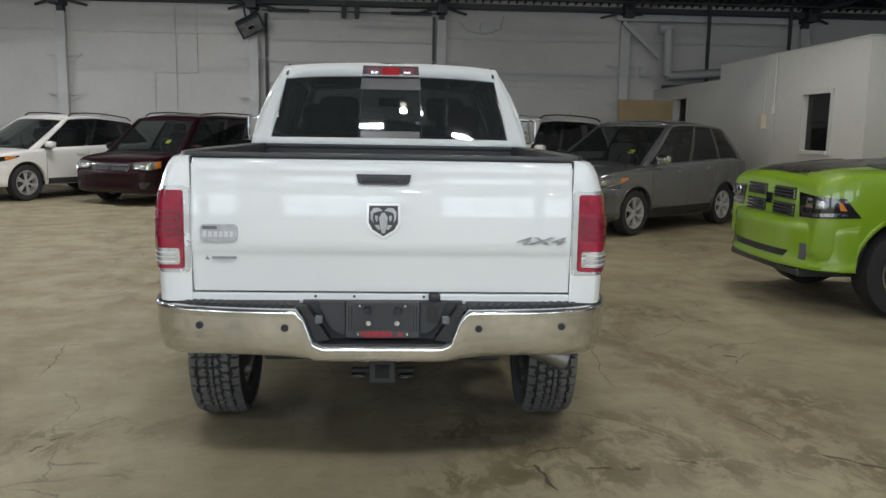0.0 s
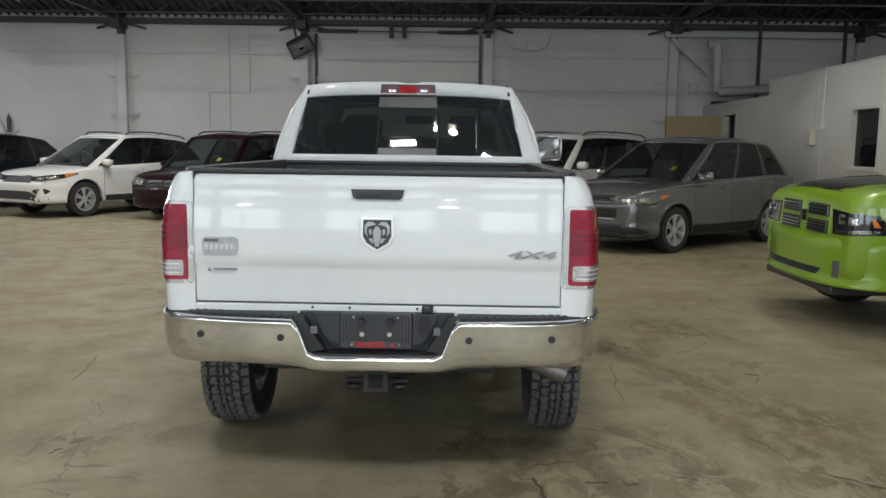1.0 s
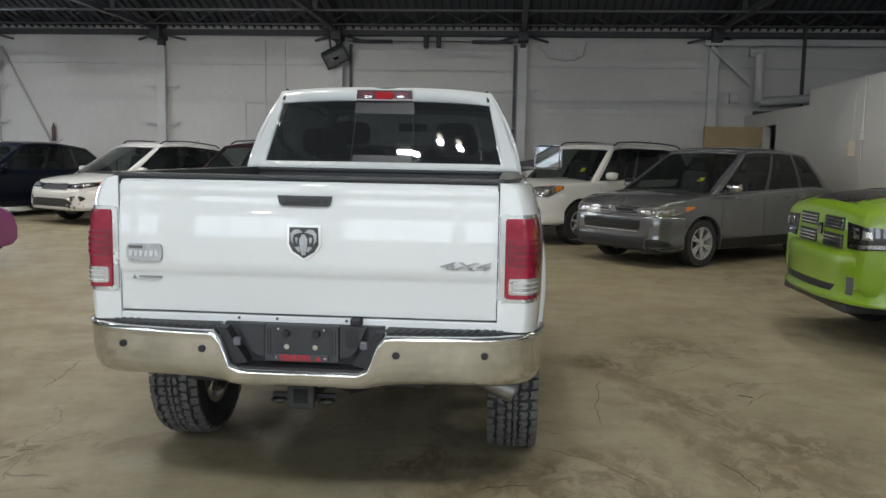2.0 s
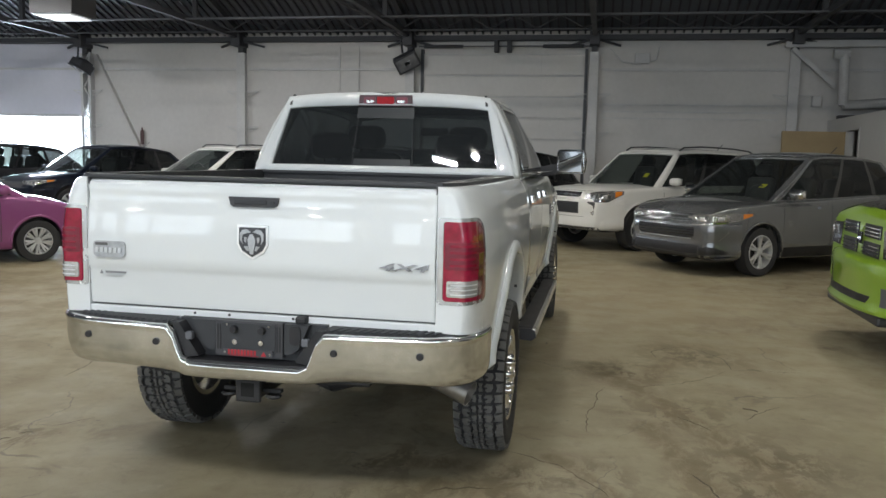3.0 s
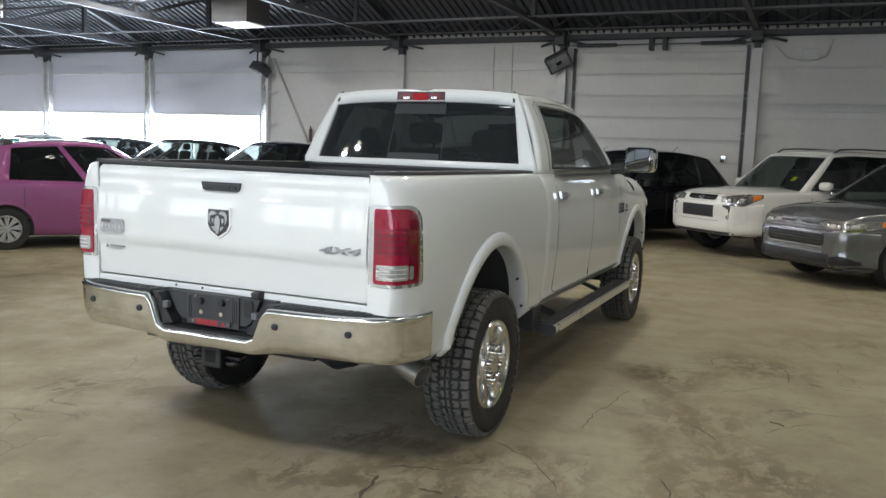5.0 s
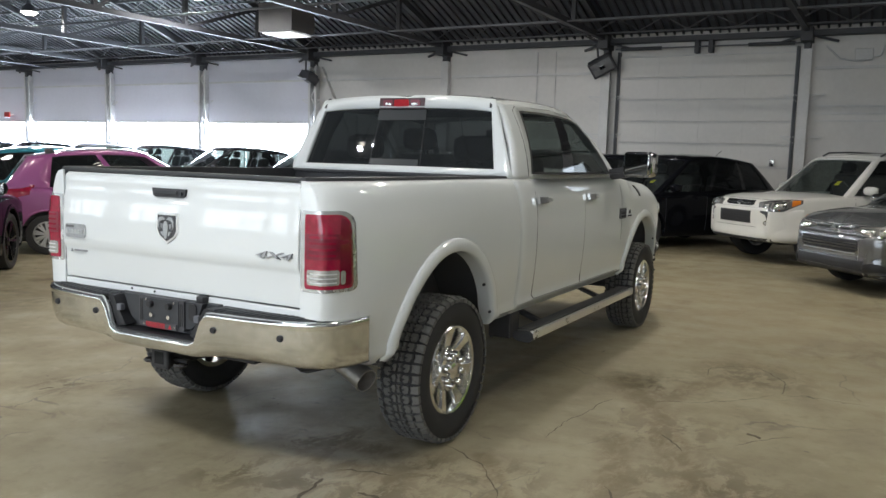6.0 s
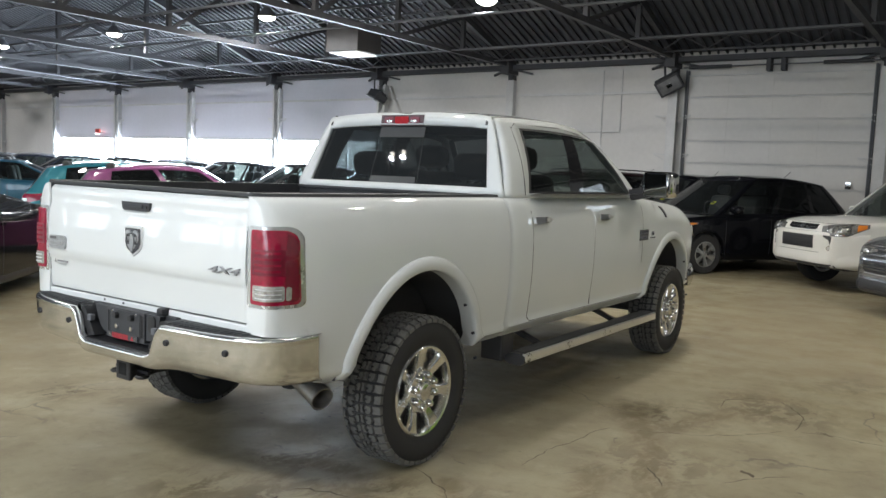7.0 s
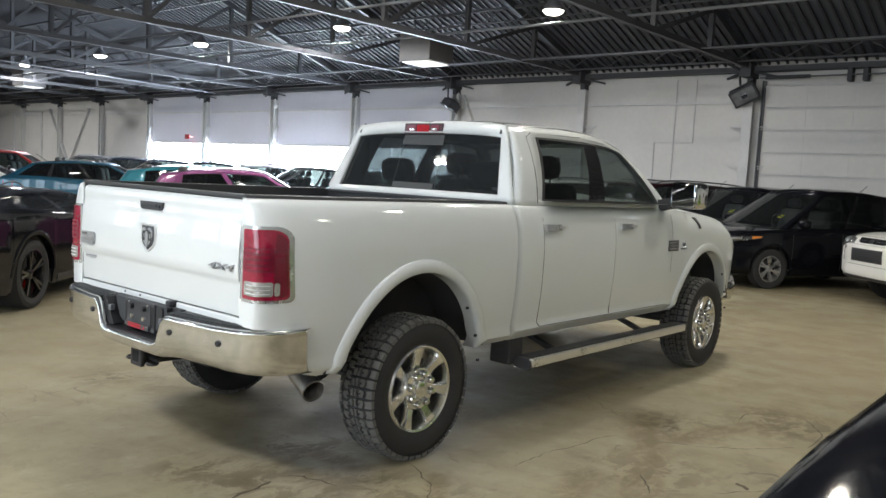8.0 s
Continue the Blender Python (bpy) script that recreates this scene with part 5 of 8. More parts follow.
# ---- the fleet ----
GREY = suv_spec(W=1.86, top=[(-2.335, 0.82), (-2.31, 1.0), (-2.2, 1.10), (-1.6, 1.13), (0.0, 1.08), (0.95, 1.06), (1.2, 1.05), (1.7, 1.01), (2.0, 0.955), (2.14, 0.89), (2.22, 0.78), (2.25, 0.66), (2.265, 0.52)], roof=[(-1.7, 1.63), (-1.1, 1.70), (-0.5, 1.725), (-0.1, 1.72), (0.14, 1.69)], nose=0.74, crown=0.055,
                lamps=dict(lo=[(0.02, 0.805), (0.25, 0.745), (0.55, 0.735), (0.85, 0.80), (1.0, 0.865)], hi=[(0.02, 0.845), (0.3, 0.87), (0.75, 0.895), (1.0, 0.89)], x0=0.40, back=0.72, amber=(0.84, 0.97)), key="grey", paint="grey_paint", mirror_mat="chrome", spokes=6, rim=0.24, tag=True, rails="",
                nose_face=[("grille", "lampblack", *strip(0.44, 0.775, 0.862), False, 0.006), ("grille_bar", "dark_chrome", *strip(0.44, 0.785, 0.803), False, 0.014), ("grille_bar", "dark_chrome", *strip(0.44, 0.835, 0.853), False, 0.014), ("badge", "chrome", [(-0.06, 0.80), (0, 0.79), (0.06, 0.80)], [(-0.06, 0.81), (0, 0.858), (0.06, 0.81)], False, 0.024),
                           ("bonnet_gap", "black", *strip(0.60, 0.872, 0.878), False, 0.003)],
                bumper=(0.27, 0.755, 0.038),
                bumper_face=[("air_intake", "deep_black", [(-0.54, 0.565), (-0.46, 0.535), (0.46, 0.535), (0.54, 0.565)], [(-0.66, 0.665), (-0.60, 0.69), (0.60, 0.69), (0.66, 0.665)], False, 0.006)] + [("intake_slat", "lampblack", *strip(0.54, z, z + 0.010), False, 0.014) for z in (0.575, 0.612, 0.648)]
                + [("chin_bar", "satin_silver", [(-0.50, 0.522), (0.50, 0.522)], [(-0.50, 0.532), (0.50, 0.532)], False, 0.010), ("bumper_crease", "grey_paint", [(0.60, 0.50), (0.72, 0.465), (0.84, 0.53), (0.88, 0.62)], [(0.60, 0.515), (0.72, 0.482), (0.84, 0.55), (0.88, 0.66)], True, 0.012),
                   ("lower_intake", "deep_black", [(-0.62, 0.33), (0.62, 0.33)], [(-0.56, 0.445), (0.56, 0.445)], False, 0.006), ("fog_recess", "deep_black", [(0.64, 0.31), (0.88, 0.33)], [(0.64, 0.40), (0.72, 0.43), (0.80, 0.425), (0.88, 0.37)], True, 0.008), ("chin_skirt", "black", *strip(0.9, 0.272, 0.325), False, 0.008)],
                back=[("taillight", "red_lens", [(0.5, 0.88), (0.85, 0.88), (0.85, 1.0), (0.5, 1.0)], True)],
                sides=[("sill_trim", "deep_black", [(-0.9, 0.25), (0.9, 0.25), (0.9, 0.40), (-0.9, 0.40)])])
h = Vector((-0.765, -0.645)).normalized()
left = Vector((-h.y, h.x))
axle = Vector((3.53, 12.1)) - left * 0.79
c = axle - h * 2.67 / 2
make_car("sport_utility_vehicle", GREY, pose(c.x, c.y, 0, 0, 0, heading(*h)), "grey metallic crossover parked at an angle, chrome mirrors")

ROW = Vector((-0.38, -0.925)).normalized()


def park(fx, fy, S, hd=ROW):
    """The pose of a car whose nose stands at fx, fy."""
    c = Vector((fx, fy)) - hd * (S["wb"] / 2 + S["fo"])
    return pose(c.x, c.y, 0, 0, 0, heading(*hd))


RUNNER = suv_spec(lamps=dict(lo=[(0.06, 0.90), (0.3, 0.865), (0.62, 0.865), (0.88, 0.97), (0.96, 1.0)], hi=[(0.06, 1.0), (0.4, 1.05), (0.75, 1.065), (0.96, 1.06)], x0=0.46, back=0.50, cells=((0.14, 0.36), (0.42, 0.70))), key="runner", paint="white_warm", W=1.92, wb=2.79, fo=0.93, ro=1.1, r=0.385, tw=0.25, rim=0.22, gc=0.36, waist=0.85, nose=0.80, crown=0.05, rails="black", tag=True, spokes=6, double=False,
                  top=[(-2.495, 0.9), (-2.47, 1.08), (-2.3, 1.14), (0.0, 1.13), (1.1, 1.12), (1.9, 1.08), (2.15, 1.03), (2.27, 0.98), (2.315, 0.86), (2.325, 0.70)],
                  ya=1.0, yd=-2.40, yrf=0.28, yrr=-2.12, roof=[(-2.2, 1.72), (-1.2, 1.79), (-0.3, 1.80), (0.3, 1.75)],
                  windows=[(0.04, 0.33, "glass"), (0.36, 0.60, "glass_dark"), (0.69, 0.93, "glass_dark")], doors=(0.85, -0.15, -1.05),
                  nose_face=[("grille", "lampblack", [(-0.36, 0.955), (-0.30, 0.935), (0.30, 0.935), (0.36, 0.955)], [(-0.40, 1.025), (0.40, 1.025)], False, 0.006), ("grille_bar", "dark_chrome", *strip(0.36, 0.972, 0.984), False, 0.014), ("badge", "chrome", [(-0.07, 0.975), (0, 0.935), (0.07, 0.975)], [(-0.07, 0.985), (0, 1.03), (0.07, 0.985)], False, 0.026), ("bonnet_gap", "black", *strip(0.62, 1.043, 1.049), False, 0.003)],
                  bumper=(0.38, 0.915, 0.075),
                  bumper_face=[("air_intake", "black", [(-0.40, 0.655), (0.40, 0.655)], [(-0.40, 0.855), (0.40, 0.855)], False, 0.006)] + [("intake_slat", "trim", *strip(0.38, z, z + 0.012), False, 0.016) for z in (0.69, 0.73, 0.77, 0.81)]
                  + [("fog_slit", "black", [(0.60, 0.845), (0.70, 0.80), (0.735, 0.60), (0.79, 0.60)], [(0.60, 0.87), (0.70, 0.865), (0.735, 0.85), (0.79, 0.80)], True, 0.007), ("fog_ring", "dark_chrome", [(0.67, 0.66), (0.715, 0.625), (0.76, 0.66)], [(0.67, 0.69), (0.715, 0.725), (0.76, 0.69)], True, 0.013), ("fog_lens", "clear_lens", [(0.685, 0.665), (0.715, 0.645), (0.745, 0.665)], [(0.685, 0.685), (0.715, 0.705), (0.745, 0.685)], True, 0.02),
                     ("bumper_line", "seam_grey", *strip(0.52, 0.598, 0.604), False, 0.004), ("skid_plate", "black", [(-0.78, 0.385), (0.78, 0.385)], [(-0.72, 0.43), (0.72, 0.43)], False, 0.006)],
                  sides=[("sill_trim", "black", [(-0.8, 0.38), (0.8, 0.38), (0.8, 0.46), (-0.8, 0.46)])])
make_car("sport_utility_vehicle", RUNNER, park(0.74, 14.72, RUNNER, Vector((-0.71, -0.704)).normalized()), "warm white boxy off-road wagon with black grille")

BLACK = suv_spec(lamps=dict(lo=[(0.05, 0.80), (0.4, 0.775), (0.8, 0.83), (1.0, 0.875)], hi=[(0.05, 0.86), (0.5, 0.90), (1.0, 0.905)], x0=0.44, back=0.70, shell="lampblack", amber=(0.82, 0.98)), bumper=(0.28, 0.76, 0.05), bumper_face=[("air_intake", "black", [(-0.6, 0.32), (0.6, 0.32)], [(-0.55, 0.45), (0.55, 0.45)], False, 0.006), ("chin_bar", "dark_chrome", *strip(0.6, 0.455, 0.47), False, 0.008), ("fog_lens", "clear_lens", [(0.7, 0.42), (0.77, 0.42)], [(0.7, 0.47), (0.77, 0.47)], True, 0.01)], key="blackcar", paint="black_paint", tag=True, rails="", rim_mat="alloy_grey", spokes=6, W=1.86, top=[(-2.335, 0.85), (-2.3, 1.05), (-2.2, 1.12), (0.0, 1.06), (0.95, 1.04), (1.7, 0.98), (2.0, 0.92), (2.15, 0.84), (2.23, 0.72), (2.265, 0.58)], roof=[(-1.7, 1.62), (-1.1, 1.69), (-0.5, 1.72), (-0.1, 1.715), (0.14, 1.68)],
                 front=[("grille", "lampblack", [(-0.45, 0.6), (0.45, 0.6), (0.48, 0.85), (-0.48, 0.85)], False), ])
make_car("sport_utility_vehicle", BLACK, park(-2.13, 14.8, BLACK, Vector((-0.52, -0.85)).normalized()), "black mid-size utility vehicle by the overhead door")
make_car("sport_utility_vehicle", BLACK, park(-3.5, 16.3, BLACK), "black utility vehicle nose out along the wall")

VAN = suv_spec(lamps=dict(lo=[(0.14, 0.70), (0.5, 0.69), (0.80, 0.72)], hi=[(0.14, 0.82), (0.5, 0.85), (0.80, 0.86)], x0=0.42, back=0.55, shell="lamp_bowl", amber=(0.78, 0.97)), bumper=(0.26, 0.66, 0.06), key="van", paint="maroon_paint", W=1.96, wb=3.08, fo=0.95, ro=1.1, r=0.34, tag=True, rails="black", top=[(-2.64, 0.8), (-2.6, 1.0), (-2.45, 1.05), (0.0, 1.0), (1.25, 1.0), (1.9, 0.95), (2.25, 0.88), (2.42, 0.78), (2.49, 0.6)], ya=1.55, yd=-2.5, yrf=0.72, yrr=-2.3, roof=[(-2.4, 1.64), (-1.5, 1.72), (0.0, 1.74), (0.72, 1.67)],
               windows=[(0.05, 0.33, "glass"), (0.36, 0.64, "glass_dark"), (0.68, 0.94, "glass_dark")], doors=(1.4, 0.2, -1.1),
               front=[("grille", "chrome", [(-0.42, 0.66), (0.42, 0.66), (0.46, 0.82), (-0.46, 0.82)], False), ("grille_core", "black", [(-0.38, 0.68), (0.38, 0.68), (0.41, 0.80), (-0.41, 0.80)], False, {"lift": 0.008}), ("grille_cross", "chrome", [(-0.03, 0.67), (0.03, 0.67), (0.03, 0.82), (-0.03, 0.82)], False, {"lift": 0.014}), ("grille_cross", "chrome", [(-0.42, 0.735), (0.42, 0.735), (0.42, 0.755), (-0.42, 0.755)], False, {"lift": 0.014}),
                      ("air_intake", "black", [(-0.6, 0.30), (0.6, 0.30), (0.6, 0.44), (-0.6, 0.44)], False), ("fog_lamp", "black", [(0.68, 0.34), (0.84, 0.34), (0.84, 0.46), (0.68, 0.46)], True)])
make_car("minivan", VAN, park(-5.5, 15.75, VAN), "dark maroon minivan with chrome cross grille", "van")

KIA = suv_spec(lamps=dict(lo=[(0.08, 0.745), (0.4, 0.745), (0.75, 0.80), (0.98, 0.875)], hi=[(0.08, 0.82), (0.45, 0.865), (0.98, 0.90)], x0=0.42, back=0.80, shell="lampblack", amber=(0.76, 0.95)), bumper=(0.30, 0.71, 0.05), bumper_face=[("lower_intake", "black", [(-0.84, 0.305), (0.84, 0.305)], [(-0.76, 0.42), (-0.5, 0.545), (0.5, 0.545), (0.76, 0.42)], False, 0.006), ("fog_pod", "lampblack", [(0.58, 0.53), (0.64, 0.49), (0.74, 0.475), (0.82, 0.50), (0.85, 0.54)], [(0.58, 0.545), (0.64, 0.585), (0.74, 0.60), (0.82, 0.60), (0.85, 0.56)], True, 0.008), ("fog_trim", "chrome", [(0.58, 0.548), (0.69, 0.455), (0.80, 0.445)], [(0.58, 0.575), (0.69, 0.472), (0.80, 0.462)], True, 0.012), ("fog_lens", "clear_lens", [(0.70, 0.50), (0.79, 0.50)], [(0.70, 0.575), (0.79, 0.58)], True, 0.014)], key="kia", paint="white_warm", W=1.88, wb=2.78, fo=0.95, ro=1.02, r=0.36, rim=0.245, spokes=6, gc=0.30, tag=False, rails="black", antenna=True,
               top=[(-2.41, 0.85), (-2.38, 1.05), (-2.25, 1.13), (-1.4, 1.10), (0.0, 1.05), (1.0, 1.02), (1.7, 0.96), (2.05, 0.89), (2.22, 0.78), (2.30, 0.66), (2.34, 0.5)], ya=1.25, yd=-2.24, yrf=0.2, yrr=-1.7, roof=[(-1.8, 1.56), (-1.2, 1.64), (-0.5, 1.69), (-0.1, 1.685), (0.2, 1.65)],
               front=[("grille", "black", [(-0.42, 0.66), (0.42, 0.66), (0.46, 0.84), (-0.46, 0.84)], False), ("grille_bar", "alloy_grey", [(-0.44, 0.83), (0.44, 0.83), (0.45, 0.845), (-0.45, 0.845)], False, {"lift": 0.012})],
               sides=[("sill_trim", "black", [(-0.9, 0.31), (0.9, 0.31), (0.9, 0.43), (-0.9, 0.43)])])
make_car("sport_utility_vehicle", KIA, park(-8.6, 16.05, KIA, Vector((-0.46, -0.89)).normalized()), "white crossover with dark grille and silver wheels")

DARK = suv_spec(lamps=dict(lo=[(0.08, 0.76), (0.5, 0.75), (0.95, 0.85)], hi=[(0.08, 0.84), (0.5, 0.875), (0.95, 0.88)], x0=0.44, back=0.62), bumper=(0.27, 0.70, 0.05), key="dark", paint="navy_paint", W=1.88, rails="", top=[(-2.335, 0.85), (-2.3, 1.05), (-2.2, 1.11), (0.0, 1.05), (0.95, 1.03), (1.7, 0.95), (2.0, 0.88), (2.15, 0.8), (2.23, 0.68), (2.265, 0.55)], roof=[(-1.7, 1.55), (-1.1, 1.63), (-0.5, 1.66), (-0.1, 1.655), (0.14, 1.62)],
                front=[("grille", "black", [(-0.45, 0.6), (0.45, 0.6), (0.48, 0.82), (-0.48, 0.82)], False)])
make_car("sport_utility_vehicle", DARK, park(-11.8, 16.2, DARK), "dark navy utility vehicle parked in the wall row")
BACKLIT = dict(DARK, key="dark", paint="dgrey_paint", rails="galv", windows=[(0.05, 0.40, "glass"), (0.43, 0.69, "glass"), (0.72, 0.92, "glass_dark")], rear_glass="glass")
for i, (fx, pt) in enumerate(((-15.0, "dgrey_paint"), (-18.2, "dgrey_paint"), (-21.2, "silver_paint"), (-24.2, "black_paint"), (-27.4, "navy_paint"), (-30.6, "navy_paint"), (-34.0, "dgrey_paint"))):
    S = dict(BACKLIT, paint=pt)
    word = {"dgrey_paint": "dark grey", "silver_paint": "silver", "black_paint": "black", "navy_paint": "navy", "blue_paint": "blue", "red_paint": "red"}[pt]
    make_car("sport_utility_vehicle", S, park(fx, 16.2, S), word + " utility vehicle parked before the bright openings")

HATCH = suv_spec(key="hatch", paint="magenta_paint", W=1.68, wb=2.45, fo=0.75, ro=0.62, r=0.29, tw=0.175, rim=0.19, gc=0.20, waist=0.65, rim_mat="satin_silver", spokes=9, double=True, rails="", antenna=False, tail=0.86,
                 top=[(-1.845, 0.78), (-1.83, 0.90), (-1.75, 0.97), (-0.5, 0.95), (0.8, 0.92), (1.3, 0.88), (1.7, 0.78), (1.9, 0.66), (1.97, 0.5)], tails=(0.78, 1.02, 0.82), pillar="magenta_paint", ya=1.12, yd=-1.76, yrf=0.16, yrr=-1.46, wr=0.73, roof=[(-1.5, 1.38), (-0.9, 1.47), (-0.3, 1.50), (0.0, 1.49), (0.16, 1.46)],
                 windows=[(0.06, 0.42, "glass"), (0.46, 0.80, "glass_dark")], doors=(0.75, -0.2, -1.0), handles=(0.0, -0.85), seats=(0.1, -0.75), tumble=0.05,
                 back=[("licence_recess", "black", [(-0.3, 0.55), (0.3, 0.55), (0.3, 0.68), (-0.3, 0.68)], False)],
                 front=[("headlight", "clear_lens", [(0.45, 0.62), (0.78, 0.68), (0.8, 0.78), (0.48, 0.72)], True), ("air_intake", "black", [(-0.5, 0.3), (0.5, 0.3), (0.5, 0.42), (-0.5, 0.42)], False)])
hd = Vector((0.564, 0.826)).normalized()
right = Vector((hd.y, -hd.x))
rw = Vector((-7.69, 7.96)) - right * 0.73
cm = rw + hd * 2.45 / 2
make_car("hatchback", HATCH, pose(cm.x, cm.y, 0, 0, 0, heading(*hd)), "small magenta hatchback parked nose to the wall", "car")
TEAL = dict(HATCH, paint="teal_paint", pillar="teal_paint")
make_car("hatchback", TEAL, pose(cm.x - 2.5, cm.y + 0.75, 0, 0, 0, heading(*hd)), "small teal hatchback beside the magenta one", "car")
BLUE = suv_spec(key="bluecar", paint="blue_paint", W=1.78, rails="", roof=[(-1.7, 1.38), (-1.1, 1.45), (-0.5, 1.48), (-0.1, 1.475), (0.14, 1.44)], back=[("taillight", "red_lens", [(0.5, 0.82), (0.85, 0.82), (0.85, 0.96), (0.5, 0.96)], True)])
make_car("hatchback", BLUE, pose(-16.1, 11.05, 0, 0, 0, heading(*hd)), "blue hatchback in the angled row", "car")
make_car("hatchback", dict(BLUE, paint="white_warm"), pose(-19.9, 9.2, 0, 0, 0, heading(*hd)), "white hatchback in the angled row", "car")
make_car("sport_utility_vehicle", dict(BACKLIT, paint="red_paint", rails=""), pose(-22.1, 11.3, 0, 0, 0, heading(*hd)), "red utility vehicle far down the angled row", "car")

COUPE = suv_spec(key="coupe", paint="black_paint", W=1.90, wb=2.95, fo=0.93, ro=0.98, r=0.355, tw=0.27, rim=0.26, gc=0.20, waist=0.62, rim_mat="alloy_black", spokes=5, double=True, rails="", antenna=False, caliper=True, crown=0.04, nose=0.82, tail=0.88, roof_crown=0.03, lip=0.05,
                 top=[(-2.455, 0.86), (-2.40, 1.00), (-2.25, 1.06), (-1.2, 1.02), (0.0, 0.95), (0.8, 0.95), (1.6, 0.93), (2.0, 0.88), (2.25, 0.78), (2.37, 0.62), (2.405, 0.42)], ya=0.95, yd=-2.28, yrf=0.15, yrr=-1.80, roof=[(-1.9, 1.09), (-1.4, 1.13), (-0.6, 1.165), (-0.1, 1.16), (0.15, 1.13)], wr=0.70,
                 windows=[(0.06, 0.50, "glass_black"), (0.54, 0.76, "glass_black")], wind_glass="glass_black", rear_glass="glass_black", doors=(0.8, -0.6), handles=(-0.5,), seats=(), back=[("taillight", "red_deep", [(0.4, 0.82), (0.85, 0.82), (0.85, 0.92), (0.4, 0.92)], True)],
                 sides=[("sill_trim", "black", [(-0.95, 0.21), (0.95, 0.21), (0.95, 0.30), (-0.95, 0.30)])],
                 front=[("headlight", "lampblack", [(0.5, 0.62), (0.84, 0.66), (0.86, 0.75), (0.52, 0.72)], True)])
hc = Vector((-0.67, 0.743)).normalized()
rc = Vector((hc.y, -hc.x))
ca = Vector((-4.80, 4.50)) - rc * 0.82 + hc * 2.95 / 2
make_car("sports_coupe", COUPE, pose(ca.x, ca.y, 0, 0, 0, heading(*hc)), "low glossy black sports coupe with black wheels and red calipers", "car")
NEAR = suv_spec(lamps=dict(lo=[(0.10, 0.98), (0.5, 0.98), (0.92, 1.04)], hi=[(0.10, 1.10), (0.5, 1.14), (0.92, 1.15)], x0=0.42, back=0.5), key="near", paint="black_paint", W=1.84, nose=0.88, top=[(-2.335, 0.85), (-2.3, 1.05), (-2.2, 1.1), (0.0, 1.20), (0.95, 1.20), (1.7, 1.20), (2.0, 1.195), (2.185, 1.175), (2.235, 1.12), (2.258, 1.0), (2.265, 0.6)],
                roof=[(-1.7, 1.70), (-1.1, 1.78), (-0.5, 1.80), (-0.1, 1.79), (0.14, 1.76)], front=[("grille_bar", "chrome", [(-0.48, 1.06), (0.48, 1.06), (0.48, 1.08), (-0.48, 1.08)], False, {"lift": 0.012}), ("grille", "black", [(-0.45, 0.7), (0.45, 0.7), (0.48, 1.05), (-0.48, 1.05)], False)])
make_car("sport_utility_vehicle", NEAR, park(3.475, 2.83, NEAR, Vector((-1, 0))), "black crossover with glossy bonnet parked nose out")

# ---- the white pickup ----
TX, TY = -0.03, 4.3
truck = empty("pickup_truck", pose(TX, TY, 0), "white heavy-duty crew cab pickup with chrome bumper, seen from behind", "pickup truck")
WP = M["white_paint"]
TYRE_R, AXLE_F = 0.405, 3.80


def arch_z(y, c, ry=0.585, rz=0.66):
    d = (y - c + 0.03) / ry
    return TYRE_R + rz * math.sqrt(max(0.0, 1 - d * d)) if abs(d) < 1 else 0.0


def side_x(z):
    """Half width of the truck's flank by height."""
    return curve_at([(0.5, 0.895), (0.572, 0.912), (0.600, 0.940), (0.622, 0.966), (0.65, 0.957), (0.8, 0.974), (1.0, 0.985), (1.15, 0.985), (1.28, 0.972), (1.36, 0.952), (1.41, 0.928), (1.44, 0.898)], z)


def flank(y, f, zb, ztop, fr):
    return [(side_x(lerp(zb, ztop, q)) * f, y, lerp(zb, ztop, q)) for q in fr]


FR = (0, 0.025, 0.05, 0.075, 0.105, 0.14, 0.2, 0.32, 0.45, 0.58, 0.7, 0.8, 0.88, 0.93, 0.97, 1.0)
# bed sides with wheel openings
plan = [(-1.08, 0.905), (-1.065, 0.925), (-1.03, 0.945), (-0.97, 0.962), (-0.85, 0.98), (-0.6, 0.995), (-0.3, 1.0), (0.845, 1.0)]
ys = sorted({-1.08, -1.072, -1.055, -1.03, -1.0, -0.95, -0.88, -0.8, -0.7, -0.62, 0.62, 0.7, 0.78, 0.82, 0.834} | {-0.03 + 0.585 * math.sin(radians(a)) for a in range(-90, 91, 9)})
secs = []
for y in ys:
    zb = max(curve_at([(-1.08, 0.84), (-0.86, 0.82), (-0.82, 0.60), (-0.7, 0.57), (0.85, 0.57)], y, False), arch_z(y, 0))
    s = flank(y, curve_at(plan, y), zb, 1.43, FR)
    x = s[-1][0]
    s += [(x - 0.03, y, 1.438), (0.80 if y > -1.0 else min(0.80, x - 0.05), y, 1.436)]
    secs.append(s)
whole = bmesh.new()
for sg in (1, -1):
    bm = bmesh.new()
    rings = [[bm.verts.new((sg * p[0], p[1], p[2])) for p in s] for s in secs]
    for p, q in zip(rings, rings[1:]):
        for j in range(len(p) - 1):
            bm.faces.new((p[j], p[j + 1], q[j + 1], q[j]))
    for end in (rings[0], rings[-1]):
        # closing strip turned inwards
        inner = [bm.verts.new((sg * 0.784, v.co.y, v.co.z)) for v in end]
        for j in range(len(end) - 1):
            bm.faces.new((end[j], end[j + 1], inner[j + 1], inner[j]))
        if end is rings[0]:
            deep = [bm.verts.new((sg * 0.783, v.co.y + 0.07, v.co.z)) for v in inner]
            for j in range(len(end) - 1):
                bm.faces.new((inner[j], inner[j + 1], deep[j + 1], deep[j]))
    side = part("bed_side", bm, WP, truck, smooth=38)
    whole.from_mesh(side.data)
